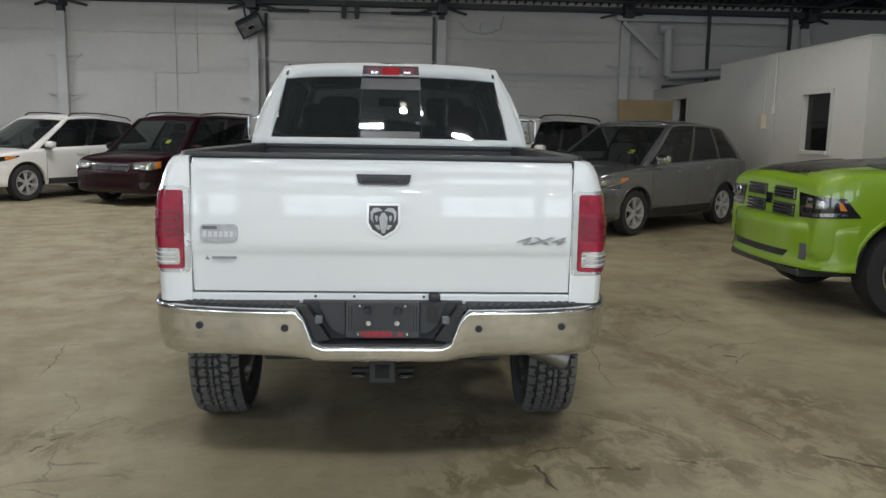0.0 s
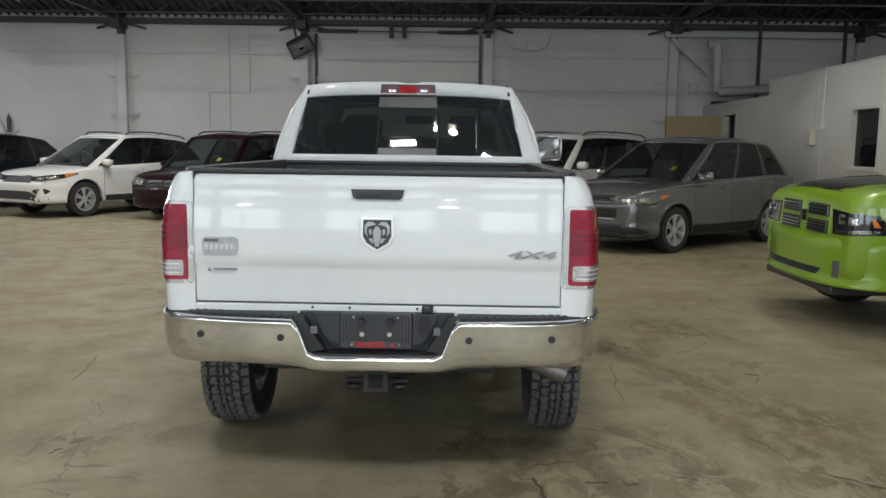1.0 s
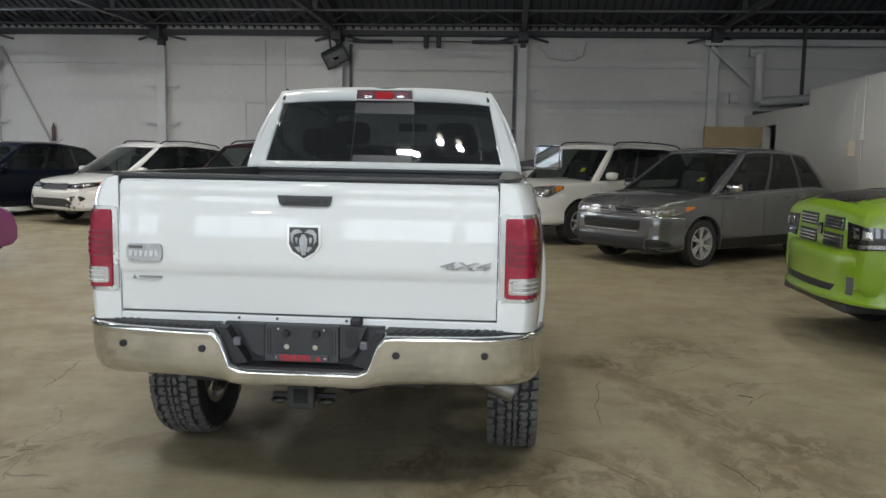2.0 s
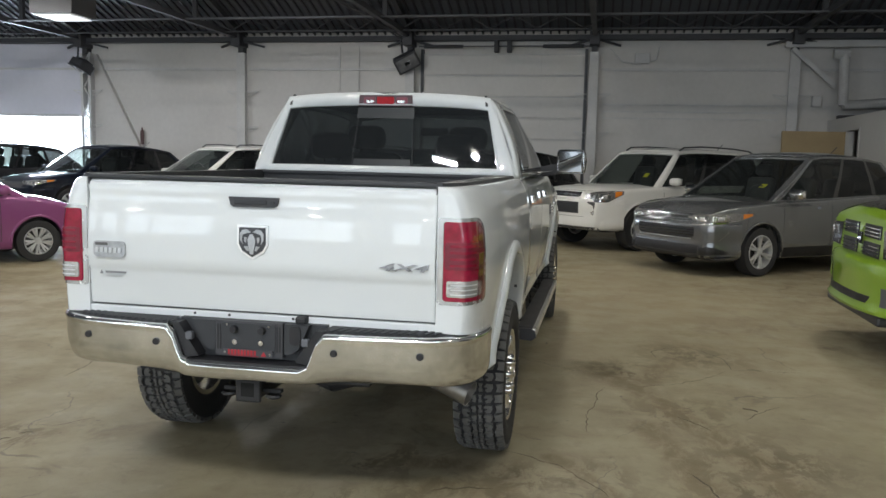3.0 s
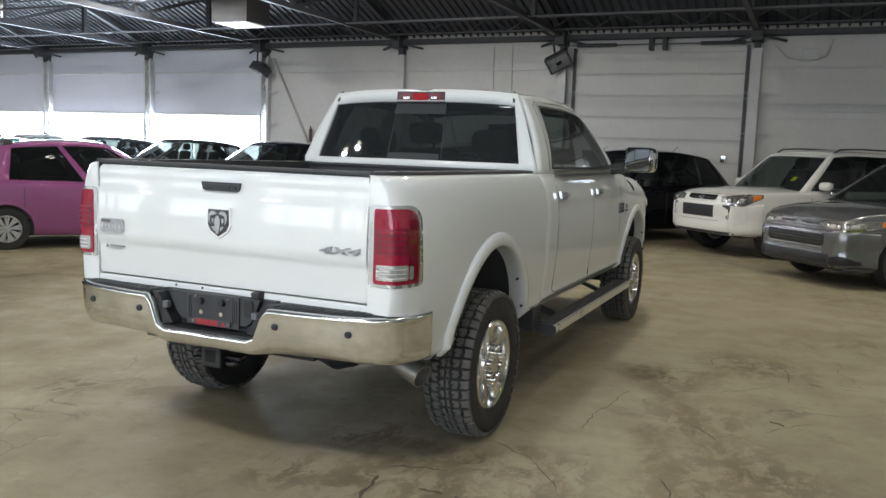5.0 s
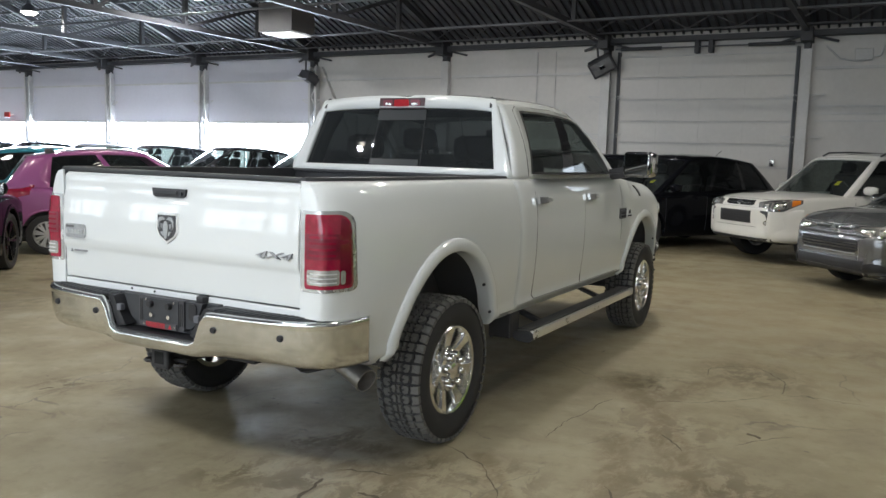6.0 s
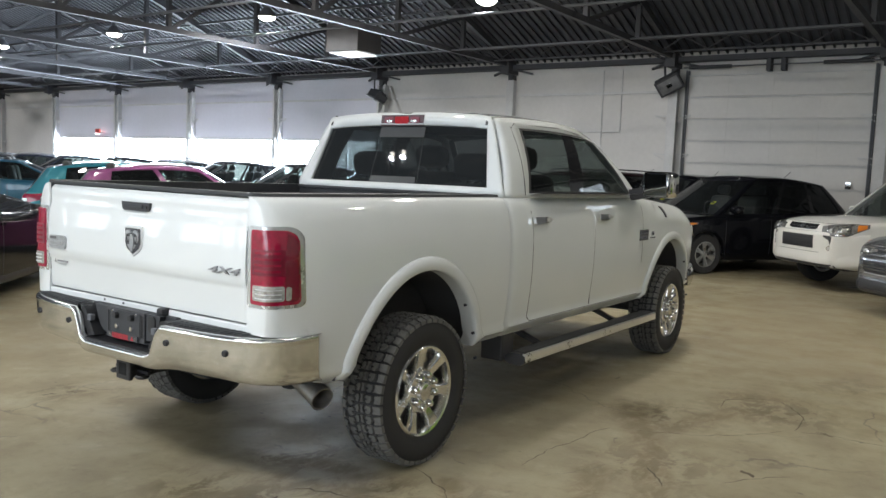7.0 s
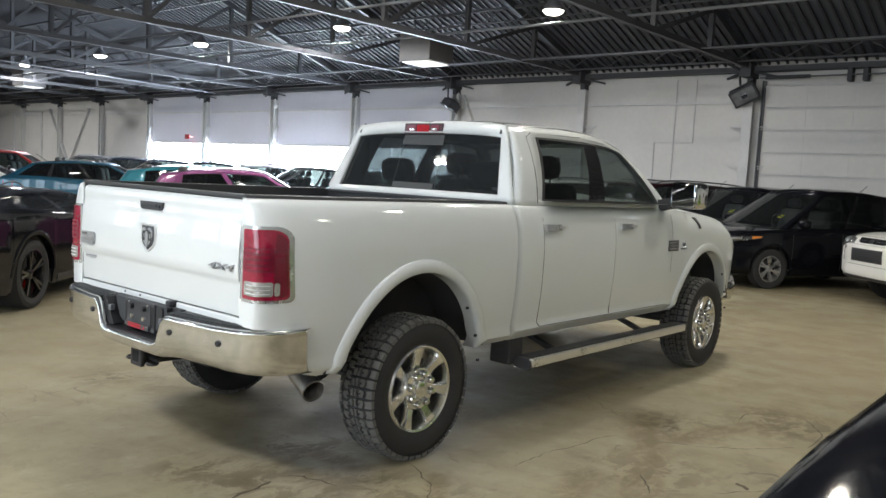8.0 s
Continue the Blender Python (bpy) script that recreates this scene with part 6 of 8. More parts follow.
bed_tree = bvh_of(whole)
whole.free()
# liner: rails, inner walls, floor, bulkhead
liner = part("bed_liner", box(-0.575, 0.575, -0.99, 0.80, 0.93, 0.96), M["trim"], truck, "black bed liner")
for sg in (1, -1):
    part("liner_wall", box(sg * 0.79 - 0.015, sg * 0.79 + 0.015, -1.0, 0.82, 1.09, 1.43), M["trim"], liner)
    part("liner_ledge", box(sg * 0.68 - 0.12, sg * 0.68 + 0.095, -1.0, 0.80, 1.075, 1.12, 0.02), M["trim"], liner)
    part("liner_wall", box(sg * 0.57 - 0.012, sg * 0.57 + 0.012, -0.99, 0.80, 0.963, 1.10), M["trim"], liner)
part("liner_wall", box(-0.78, 0.78, 0.79, 0.83, 0.93, 1.43), M["trim"], liner)
for sg in (1, -1):
    bm = bmesh.new()
    rows = []
    for y in [q for q in ys if q > -1.075]:
        xo = side_x(1.43) * curve_at(plan, y) - 0.030
        rows.append([bm.verts.new((sg * x, y, z)) for x, z in ((xo, 1.4385), (xo - 0.004, 1.452), (0.792, 1.455), (0.776, 1.452), (0.776, 1.40))])
    for p, q in zip(rows, rows[1:]):
        for j in range(4):
            bm.faces.new((p[j], p[j + 1], q[j + 1], q[j]))
    bm.faces.new(rows[0])
    part("bed_rail_cap", bm, M["trim"], truck, "black plastic rail cap", smooth=40)
part("bulkhead_cap", box(-0.79, 0.79, 0.775, 0.838, 1.4305, 1.452, 0.006), M["trim"], truck)

# flares round the wheel openings
def flare(c, out):
    obs = []
    for sg in (1, -1):
        bm = bmesh.new()
        prof = ((0.0, -0.012), (0.0, 0.016), (0.006, 0.022), (0.032, 0.025), (0.056, 0.021), (0.068, 0.013), (0.072, 0.008), (0.074, -0.010))
        rows = []
        a0, a1 = 14, 166
        for i in range(45):
            a = radians(lerp(a0, a1, i / 44))
            row = []
            for dr, ox in prof:
                ry, rz = 0.572 + dr * 0.95, 0.655 + dr
                y, z = c - 0.03 + ry * math.cos(a), TYRE_R + rz * math.sin(a)
                f = curve_at(plan, y - c) if c == 0 else curve_at(FPLAN, y)
                row.append(bm.verts.new((sg * (side_x(max(0.55, min(z, 1.2))) * f + ox * out), y, z)))
            # lip turned into the wheel well
            row.insert(0, bm.verts.new((row[0].co.x - sg * 0.07, row[0].co.y, row[0].co.z)))
            rows.append(row)
        for p, q in zip(rows, rows[1:]):
            for j in range(len(p) - 1):
                bm.faces.new((p[j], p[j + 1], q[j + 1], q[j]))
        fl = part("wheel_flare", bm, WP, truck, smooth=50)
        for ang in (8, 22, 40):
            a = radians(ang)
            y, z = c - 0.03 + 0.570 * math.cos(a), TYRE_R + 0.653 * math.sin(a)
            part("clip", add_lathe(bmesh.new(), [(-0.008, 0.009), (0.006, 0.009)], 8, "y", Matrix.Translation((sg * 0.955, y - 0.006, z))), M["black"], fl)
        obs.append(fl)
    return obs


FPLAN = [(0.86, 0.915), (0.866, 0.942), (0.876, 0.964), (0.892, 0.979), (0.915, 0.987), (0.96, 0.989), (1.02, 0.988), (1.1, 0.985), (1.2, 0.983), (3.0, 0.985), (3.4, 0.99), (4.1, 0.985), (4.4, 0.955), (4.6, 0.90), (4.70, 0.82), (4.75, 0.70)]
flare(0.0, 1.0)

# cab and front: lower body
ys = sorted({0.86, 0.866, 0.876, 0.892, 0.915, 0.96, 1.0, 1.1, 1.3, 1.6, 1.9, 2.2, 2.5, 2.8, 2.95, 3.1, 3.2, 4.42, 4.5, 4.56, 4.62, 4.67, 4.71, 4.74, 4.75} | {AXLE_F - 0.03 + 0.585 * math.sin(radians(a)) for a in range(-90, 91, 10)})
CTOP = [(0.86, 1.43), (2.9, 1.43), (3.05, 1.43), (3.3, 1.405), (3.9, 1.37), (4.3, 1.30), (4.55, 1.17), (4.68, 1.02), (4.75, 0.84)]
secs = []
for y in ys:
    zt = curve_at(CTOP, y)
    zb = max(0.565 if y < 4.3 else curve_at([(4.3, 0.565), (4.5, 0.72), (4.75, 0.74)], y, False), arch_z(y, AXLE_F))
    f = curve_at(FPLAN, y)
    s = flank(y, f, zb, zt, FR)
    if zt < 1.40:
        s = [(p[0] - max(0, (p[2] - (zt - 0.14)) / 0.14) ** 2 * 0.07, p[1], p[2]) for p in s]
    x = s[-1][0]
    s += [(x - 0.03, y, zt + 0.006), (x * 0.75, y, zt + 0.02 + 0.02 * (y > 3.0)), (0, y, zt + 0.03 + 0.05 * (3.0 < y < 4.5))]
    secs.append(s)


def keep(i, j, n):
    mid = (ys[i] + ys[i + 1]) / 2
    return not (0.93 < mid < 2.95 and len(FR) <= j < n - len(FR) - 1)


bm = loft(secs, True, True, keep)
cab_tree = bvh_of(bm)
part("cab_body", bm, WP, truck, smooth=38)
flare(AXLE_F, 0.85)

# greenhouse: columns of (y at the belt, y at the roof rail)
COLS = [(3.08, 2.53), (2.95, 2.44), (2.03, 2.09), (1.80, 1.92), (1.20, 1.31), (0.90, 1.05)]
RZ = [(1.05, 1.935), (1.3, 1.95), (1.8, 1.96), (2.2, 1.95), (2.53, 1.893)]


def col_at(u):
    k = min(int(u), len(COLS) - 2)
    t = u - k
    return lerp(COLS[k][0], COLS[k + 1][0], t), lerp(COLS[k][1], COLS[k + 1][1], t)


def cbase(u, s):
    y = col_at(u)[0]
    return Vector((s * (0.893 * curve_at(FPLAN, y) / 0.985), y, 1.432))


def chead(u, s):
    y = col_at(u)[1]
    return Vector((s * curve_at([(1.05, 0.695), (1.5, 0.70), (2.0, 0.70), (2.53, 0.68)], y), y, curve_at(RZ, y)))


frame_bm, panes = bmesh.new(), []
for s in (1, -1):
    ruled(frame_bm, panes, lambda u: cbase(u, s), None, lambda u: chead(u, s), None, [0, 1, 1.04, 2, 3, 3.95, 4, 5], [0, 0.06, 0.085, 0.858, 0.885, 0.94, 1.0], lambda i, j: (({2: "glass", 3: "lampblack", 4: "glass"}.get(i, "rubber") if j == 2 else "rubber") if j in (1, 2, 3) and 1 <= i <= 5 else None), 4, 0.035, Vector((s, 0, 0)))


def across(u, q, bow, crown, edge=0.928):
    x = 2 * u - 1
    a = abs(x)
    x = math.copysign(a / 0.928 * edge if a < 0.928 else lerp(edge, 1.0, (a - 0.928) / 0.072), x)
    return Vector((x * abs(q.x), q.y + bow * (1 - x * x), q.z + crown * (1 - abs(x) ** 3)))


A, F, D, R = cbase(0, 1), chead(0, 1), cbase(5, 1), chead(5, 1)
ruled(frame_bm, panes, lambda u: across(u, A, 0.18, 0.02), None, lambda u: across(u, F, 0.12, 0.045), None, [0, 0.03, 0.97, 1], [0, 0.02, 0.95, 1], lambda i, j: "glass_clear" if i == 1 and j == 1 else None, 10)
# rear wall of the cab with its three panes
ruled(frame_bm, panes, lambda u: across(u, D, -0.03, 0.0, 0.868), None, lambda u: across(u, R, -0.025, 0.032, 0.945), None, [0, 0.036, 0.3735, 0.3765, 0.6235, 0.6265, 0.964, 1], [0, 0.10, 0.845, 1.0], lambda i, j: ("rubber" if i in (2, 4) else "glass_rear") if j == 1 and i in (1, 2, 3, 4, 5) else None, 4)
n = 12
rows = []
for i in range(n + 1):
    u = 5 * i / n
    p = chead(u, 1)
    bow = lerp(0.12, -0.025, i / n)
    lift = lerp(0.045, 0.032, i / n) + 0.035 * math.sin(math.pi * i / n)
    rows.append([frame_bm.verts.new((p.x * t, p.y + bow * (1 - t * t), p.z + lift * (1 - abs(t) ** 3))) for t in (-1, -0.93, -0.8, -0.5, 0, 0.5, 0.8, 0.93, 1)])
for p, q in zip(rows, rows[1:]):
    for j in range(8):
        frame_bm.faces.new((p[j], p[j + 1], q[j + 1], q[j]))
roof_tree = bvh_of(frame_bm)
bmesh.ops.remove_doubles(frame_bm, verts=frame_bm.verts, dist=0.003)
solid(part("cab_shell", frame_bm, WP, truck, smooth=35), 0.03)
for b, g in panes:
    bmesh.ops.recalc_face_normals(b, faces=b.faces)
    part("window", b, M[g], truck, "tinted window pane", smooth=60)


def on_side(name, pts, material, lift=0.004, thick=0.01, n=6, m=4, tree=cab_tree, parent=truck, label="", sides=(1, -1)):
    for s in sides:
        part(name, plate_on(tree, [(s * 1.0, y, z) for y, z in pts], (-s, 0, 0), n, m, lift, thick), material, parent, label, smooth=40)


# black pillar between the doors, window surrounds
for s in (1, -1):
    part("window_strip", plate_on(roof_tree, [(s * 1.0, 2.85, 1.458), (s * 1.0, 1.22, 1.458), (s * 1.0, 1.22, 1.468), (s * 1.0, 2.84, 1.468)], (-s, 0, 0), 14, 1, 0.004, 0.01), M["black"], truck)
    # seam round the rear door, over the roof rail
    for a, c in (((1.15, 1.45), (1.19, 1.885)), ((1.19, 1.885), (1.26, 1.915)), ((1.26, 1.915), (1.9, 1.925)), ((1.9, 1.925), (2.25, 1.90))):
        part("door_gap", plate_on(roof_tree, [(s * 1.0, a[0], a[1]), (s * 1.0, c[0], c[1]), (s * 1.0, c[0], c[1] + 0.006), (s * 1.0, a[0] + 0.006, a[1])], (-s, 0, 0), 8, 1, 0.003, 0.008), M["black"], truck)
    part("roof_ditch", plate_on(roof_tree, [(s * 0.655, 1.05, 2.2), (s * 0.655, 2.3, 2.2), (s * 0.663, 2.3, 2.2), (s * 0.663, 1.05, 2.2)], (0, 0, -1), 12, 1, 0.002, 0.006), M["black"], truck)
    part("rear_ditch", bar((s * 0.668, 1.001, 1.888), (s * 0.655, 1.042, 1.958), 0.016), M["black"], truck)
on_side("door_gap", [(1.15, 0.66), (1.1535, 0.66), (1.1535, 1.425), (1.15, 1.425)], M["black"], 0.0015, 0.01, 1, 10)
on_side("door_gap", [(2.10, 0.64), (2.1028, 0.64), (2.1028, 1.42), (2.10, 1.42)], M["seam_grey"], 0.0015, 0.01, 1, 10)
on_side("door_gap", [(3.05, 0.9), (3.0535, 0.9), (3.0535, 1.42), (3.05, 1.42)], M["seam_grey"], 0.0015, 0.01, 1, 10)
on_side("door_gap", [(1.18, 0.632), (3.05, 0.632), (3.05, 0.6355), (1.18, 0.6355)], M["black"], 0.0015, 0.01, 12, 1)
on_side("door_gap", [(1.15, 0.66), (1.18, 0.632), (1.184, 0.638), (1.156, 0.664)], M["black"], 0.0015, 0.01, 2, 1)
# rounded rear edge of the cab, proud of the box
on_side("cab_edge", [(0.874, 0.60), (0.902, 0.60), (0.902, 1.415), (0.874, 1.415)], WP, 0.010, 0.014, 4, 24)
# handles: chrome grip with a dark recess
for y in (1.25, 2.25):
    on_side("handle_recess", [(y - 0.05, 1.272), (y + 0.12, 1.272), (y + 0.12, 1.31), (y - 0.05, 1.31)], M["black"], 0.002, 0.01)
    on_side("door_handle", [(y - 0.10, 1.272), (y + 0.05, 1.275), (y + 0.05, 1.311), (y - 0.10, 1.316)], M["chrome"], 0.030, 0.020, 6, 4, label="chrome door handle")
    on_side("handle_bar", [(y + 0.03, 1.282), (y + 0.13, 1.284), (y + 0.13, 1.304), (y + 0.03, 1.306)], M["satin_chrome"], 0.030, 0.014)
# emblems on the front door
on_side("door_emblem", [(2.98, 1.08), (3.16, 1.08), (3.16, 1.17), (2.98, 1.17)], M["dark_print"], 0.006, 0.008)
for i in range(3):
    on_side("emblem_bar", [(2.995, 1.095 + 0.026 * i), (3.145, 1.095 + 0.026 * i), (3.145, 1.107 + 0.026 * i), (2.995, 1.107 + 0.026 * i)], M["chrome"], 0.011, 0.006)
on_side("emblem_bar", [(3.20, 1.09), (3.31, 1.09), (3.31, 1.105), (3.20, 1.105)], M["chrome"], 0.008, 0.008)
on_side("emblem_bar", [(3.225, 1.115), (3.285, 1.115), (3.28, 1.15), (3.23, 1.15)], M["alloy"], 0.008, 0.008)

# cab interior
tub = box(-0.86, 0.86, 0.98, 2.95, 0.72, 0.76)
for s in (-1, 1):
    add_box(tub, s * 0.86 - 0.02, s * 0.86 + 0.02, 0.98, 2.95, 0.72, 1.42)
add_box(tub, -0.84, 0.84, 2.85, 3.10, 0.76, 1.41, 0.04)
add_box(tub, -0.86, 0.86, 0.95, 1.0, 0.72, 1.42)
part("cabin", tub, M["cabin"], truck, "dark cabin lining and dashboard")
part("headliner", box(-0.62, 0.62, 1.12, 2.3, 1.90, 1.905), M["cabin"], truck)


def truck_seat(x, y, w, h):
    s = part("seat", seat_bm(w, h), M["seat"], truck, "dark leather seat with headrest", pose_m=pose(x, y, 0.86), smooth=50)
    return s


truck_seat(-0.40, 2.32, 0.54, 0.64)
truck_seat(0.40, 2.32, 0.54, 0.64)
truck_seat(-0.45, 1.60, 0.62, 0.56)
truck_seat(0.45, 1.60, 0.62, 0.56)
part("console", box(-0.14, 0.14, 1.8, 2.5, 0.8, 1.12, 0.03), M["cabin"], truck)
part("steering_wheel", add_lathe(bmesh.new(), [(0.0, 0.185), (0.015, 0.2), (0.0, 0.215), (-0.015, 0.2)], 24, "y", pose(-0.40, 2.72, 1.36, -22), True), M["black"], truck)
part("rear_view_mirror", box(-0.12, 0.12, 2.55, 2.58, 1.74, 1.81, 0.01), M["black"], truck)

# tow mirrors
for s in (1, -1):
    mir = part("mirror", box(-0.118, 0.118, -0.05, 0.13, -0.105, 0.105, 0.045), M["chrome"], truck, "chrome tow mirror", smooth=50, pose_m=pose(s * 1.15, 2.88, 1.548, 0, 0, -8 * s))
    part("mirror_rim", box(-0.116, 0.116, -0.066, -0.03, -0.103, 0.103, 0.03), M["chrome"], mir, smooth=50)
    part("mirror_glass", box(-0.098, 0.098, -0.0055, 0.0, -0.086, 0.086), M["mirror_glass"], mir, pose_m=pose(0, -0.070, 0, 4))
    part("mirror_arm", bar((-s * 0.1, 0.03, -0.06), (-s * 0.30, 0.02, -0.10), 0.07, 0.09), M["black"], mir)

# tailgate: one pressed panel with a crease, rolled top and black cap
prof = [(-1.068, 0.880), (-1.078, 0.884), (-1.082, 0.91), (-1.084, 1.025), (-1.090, 1.045), (-1.0985, 1.06), (-1.1005, 1.10), (-1.0985, 1.20), (-1.0925, 1.29), (-1.0845, 1.325), (-1.0800, 1.35), (-1.0815, 1.378), (-1.083, 1.395), (-1.078, 1.415), (-1.062, 1.428), (-1.02, 1.430), (-1.02, 0.882)]
bm = bmesh.new()
cuts = [-0.780, -0.776, -0.766, -0.6, -0.3, 0, 0.3, 0.6, 0.766, 0.776, 0.780]
rings = []
for x in cuts:
    e = max(0, (abs(x) - 0.766) / 0.014)
    rings.append([bm.verts.new((x, y + 0.004 * e * e + 0.006 * (x / 0.77) ** 2, z)) for y, z in prof])
for p, q in zip(rings, rings[1:]):
    for j in range(len(prof)):
        k = (j + 1) % len(prof)
        bm.faces.new((p[j], p[k], q[k], q[j]))
bm.faces.new(rings[0])
bm.faces.new(rings[-1][::-1])
gate = part("tailgate", bm, WP, truck, "white pressed tailgate", smooth=30)
part("tailgate_cap", box(-0.79, 0.79, -1.07, -0.995, 1.4315, 1.452, 0.007), M["trim"], gate, "black plastic cap")
hb = prism([(-0.112, 1.372), (0.112, 1.372), (0.104, 1.338), (0.09, 1.330), (-0.09, 1.330), (-0.104, 1.338)], -1.094, -1.076)
hd_ob = part("tailgate_handle", hb, M["black"], gate, "black tailgate handle")
part("handle_grip", box(-0.085, 0.06, -1.101, -1.0945, 1.342, 1.362, 0.003), M["trim"], hd_ob)
part("keyhole", add_lathe(bmesh.new(), [(-1.102, 0.0), (-1.102, 0.009), (-1.094, 0.009)], 12, "y", Matrix.Translation((0.085, 0, 1.350))), M["trim"], hd_ob)
# shield emblem with plain chrome shapes
sh = [(-0.068, 1.256), (0.068, 1.256), (0.070, 1.175), (0.052, 1.142), (0.0, 1.110), (-0.052, 1.142), (-0.070, 1.175)]
emb = part("emblem", prism(sh, -1.106, -1.095), M["satin_chrome"], gate, "chrome-edged shield emblem")
part("emblem_field", prism([(x * 0.86, 1.185 + (z - 1.185) * 0.86) for x, z in sh], -1.1085, -1.1065), M["dark_print"], emb)
for s in (1, -1):
    part("emblem_shape", prism([(s * 0.004, 1.226), (s * 0.020, 1.238), (s * 0.040, 1.236), (s * 0.053, 1.220), (s * 0.052, 1.192), (s * 0.040, 1.176), (s * 0.044, 1.196), (s * 0.040, 1.216), (s * 0.024, 1.222)], -1.114, -1.109), M["badge_metal"], emb)
    part("emblem_shape", prism([(s * 0.022, 1.204), (s * 0.034, 1.206), (s * 0.034, 1.190), (s * 0.026, 1.180)], -1.114, -1.109), M["badge_metal"], emb)
    part("emblem_shape", prism([(s * 0.018, 1.168), (s * 0.036, 1.166), (s * 0.020, 1.146), (s * 0.012, 1.150)], -1.114, -1.109), M["badge_metal"], emb)
part("emblem_shape", prism([(-0.006, 1.218), (0.006, 1.218), (0.018, 1.196), (0.013, 1.160), (0.007, 1.134), (-0.007, 1.134), (-0.013, 1.160), (-0.018, 1.196)], -1.116, -1.109), M["badge_metal"], emb)
bd = part("badge", prism(rounded(-0.742, -0.592, 1.092, 1.162, 0.018), -1.1075, -1.095), M["badge_metal"], gate, "silver rounded badge with raised bars")
part("badge_bar", prism(rounded(-0.732, -0.672, 1.143, 1.155, 0.004), -1.1095, -1.108), M["grime"], bd)
for i in range(6):
    part("badge_bar", prism([(-0.73 + i * 0.0215, 1.112), (-0.715 + i * 0.0215, 1.112), (-0.713 + i * 0.0215, 1.134), (-0.728 + i * 0.0215, 1.134)], -1.1125, -1.108), M["alloy_grey"], bd)


def lettering(text, size, place, material, parent, depth=0.004, stretch=1.0, shear=0.0, name="lettering", label=""):
    """Raised letters in the built-in font, standing on a wall that faces -y."""
    cu = bpy.data.curves.new(name, "FONT")
    cu.body, cu.size, cu.extrude, cu.shear, cu.align_x = text, size, depth, shear, "CENTER"
    cu.bevel_depth = 0.0008
    tmp = bpy.data.objects.new("tmp", cu)
    scene.collection.objects.link(tmp)
    me = bpy.data.meshes.new_from_object(tmp.evaluated_get(bpy.context.evaluated_depsgraph_get()))
    bpy.data.objects.remove(tmp)
    me.materials.clear()
    me.materials.append(material)
    ob = new(name, me)
    ob.parent = parent
    ob.matrix_basis = pose(*place, 90, 0, 0) @ Matrix.Diagonal((stretch, 1, 1, 1))
    if label:
        ob["label"] = label
    return ob


lettering("4X4", 0.043, (0.646, -1.100, 1.092), M["letter_metal"], gate, 0.004, 2.75, 0.25, "lettering", "chrome letters 4X4")
part("dealer_sticker", box(-0.700, -0.600, -1.0858, -1.0838, 1.019, 1.028), M["grey_print"], gate, "small dark printed sticker bar")
part("sticker_mark", prism([(-0.728, 1.014), (-0.710, 1.014), (-0.719, 1.032)], -1.0858, -1.0838), M["grey_print"], gate)
part("sticker_mark", box(-0.700, -0.612, -1.0857, -1.084, 1.008, 1.012), M["alloy_grey"], gate)
# sill under the tailgate, with the camera bump
part("rear_sill", box(-0.86, 0.86, -1.074, -1.0, 0.80, 0.874, 0.006), WP, truck)
for x in (-0.28, -0.12, 0.17):
    part("bumper_stop", add_lathe(bmesh.new(), [(-1.078, 0.0), (-1.078, 0.006), (-1.070, 0.006)], 8, "y", Matrix.Translation((x, 0, 0.862))), M["black"], truck)
part("rear_camera", box(0.190, 0.238, -1.112, -1.058, 0.845, 0.880, 0.010), M["deep_black"], truck, "black reversing camera")

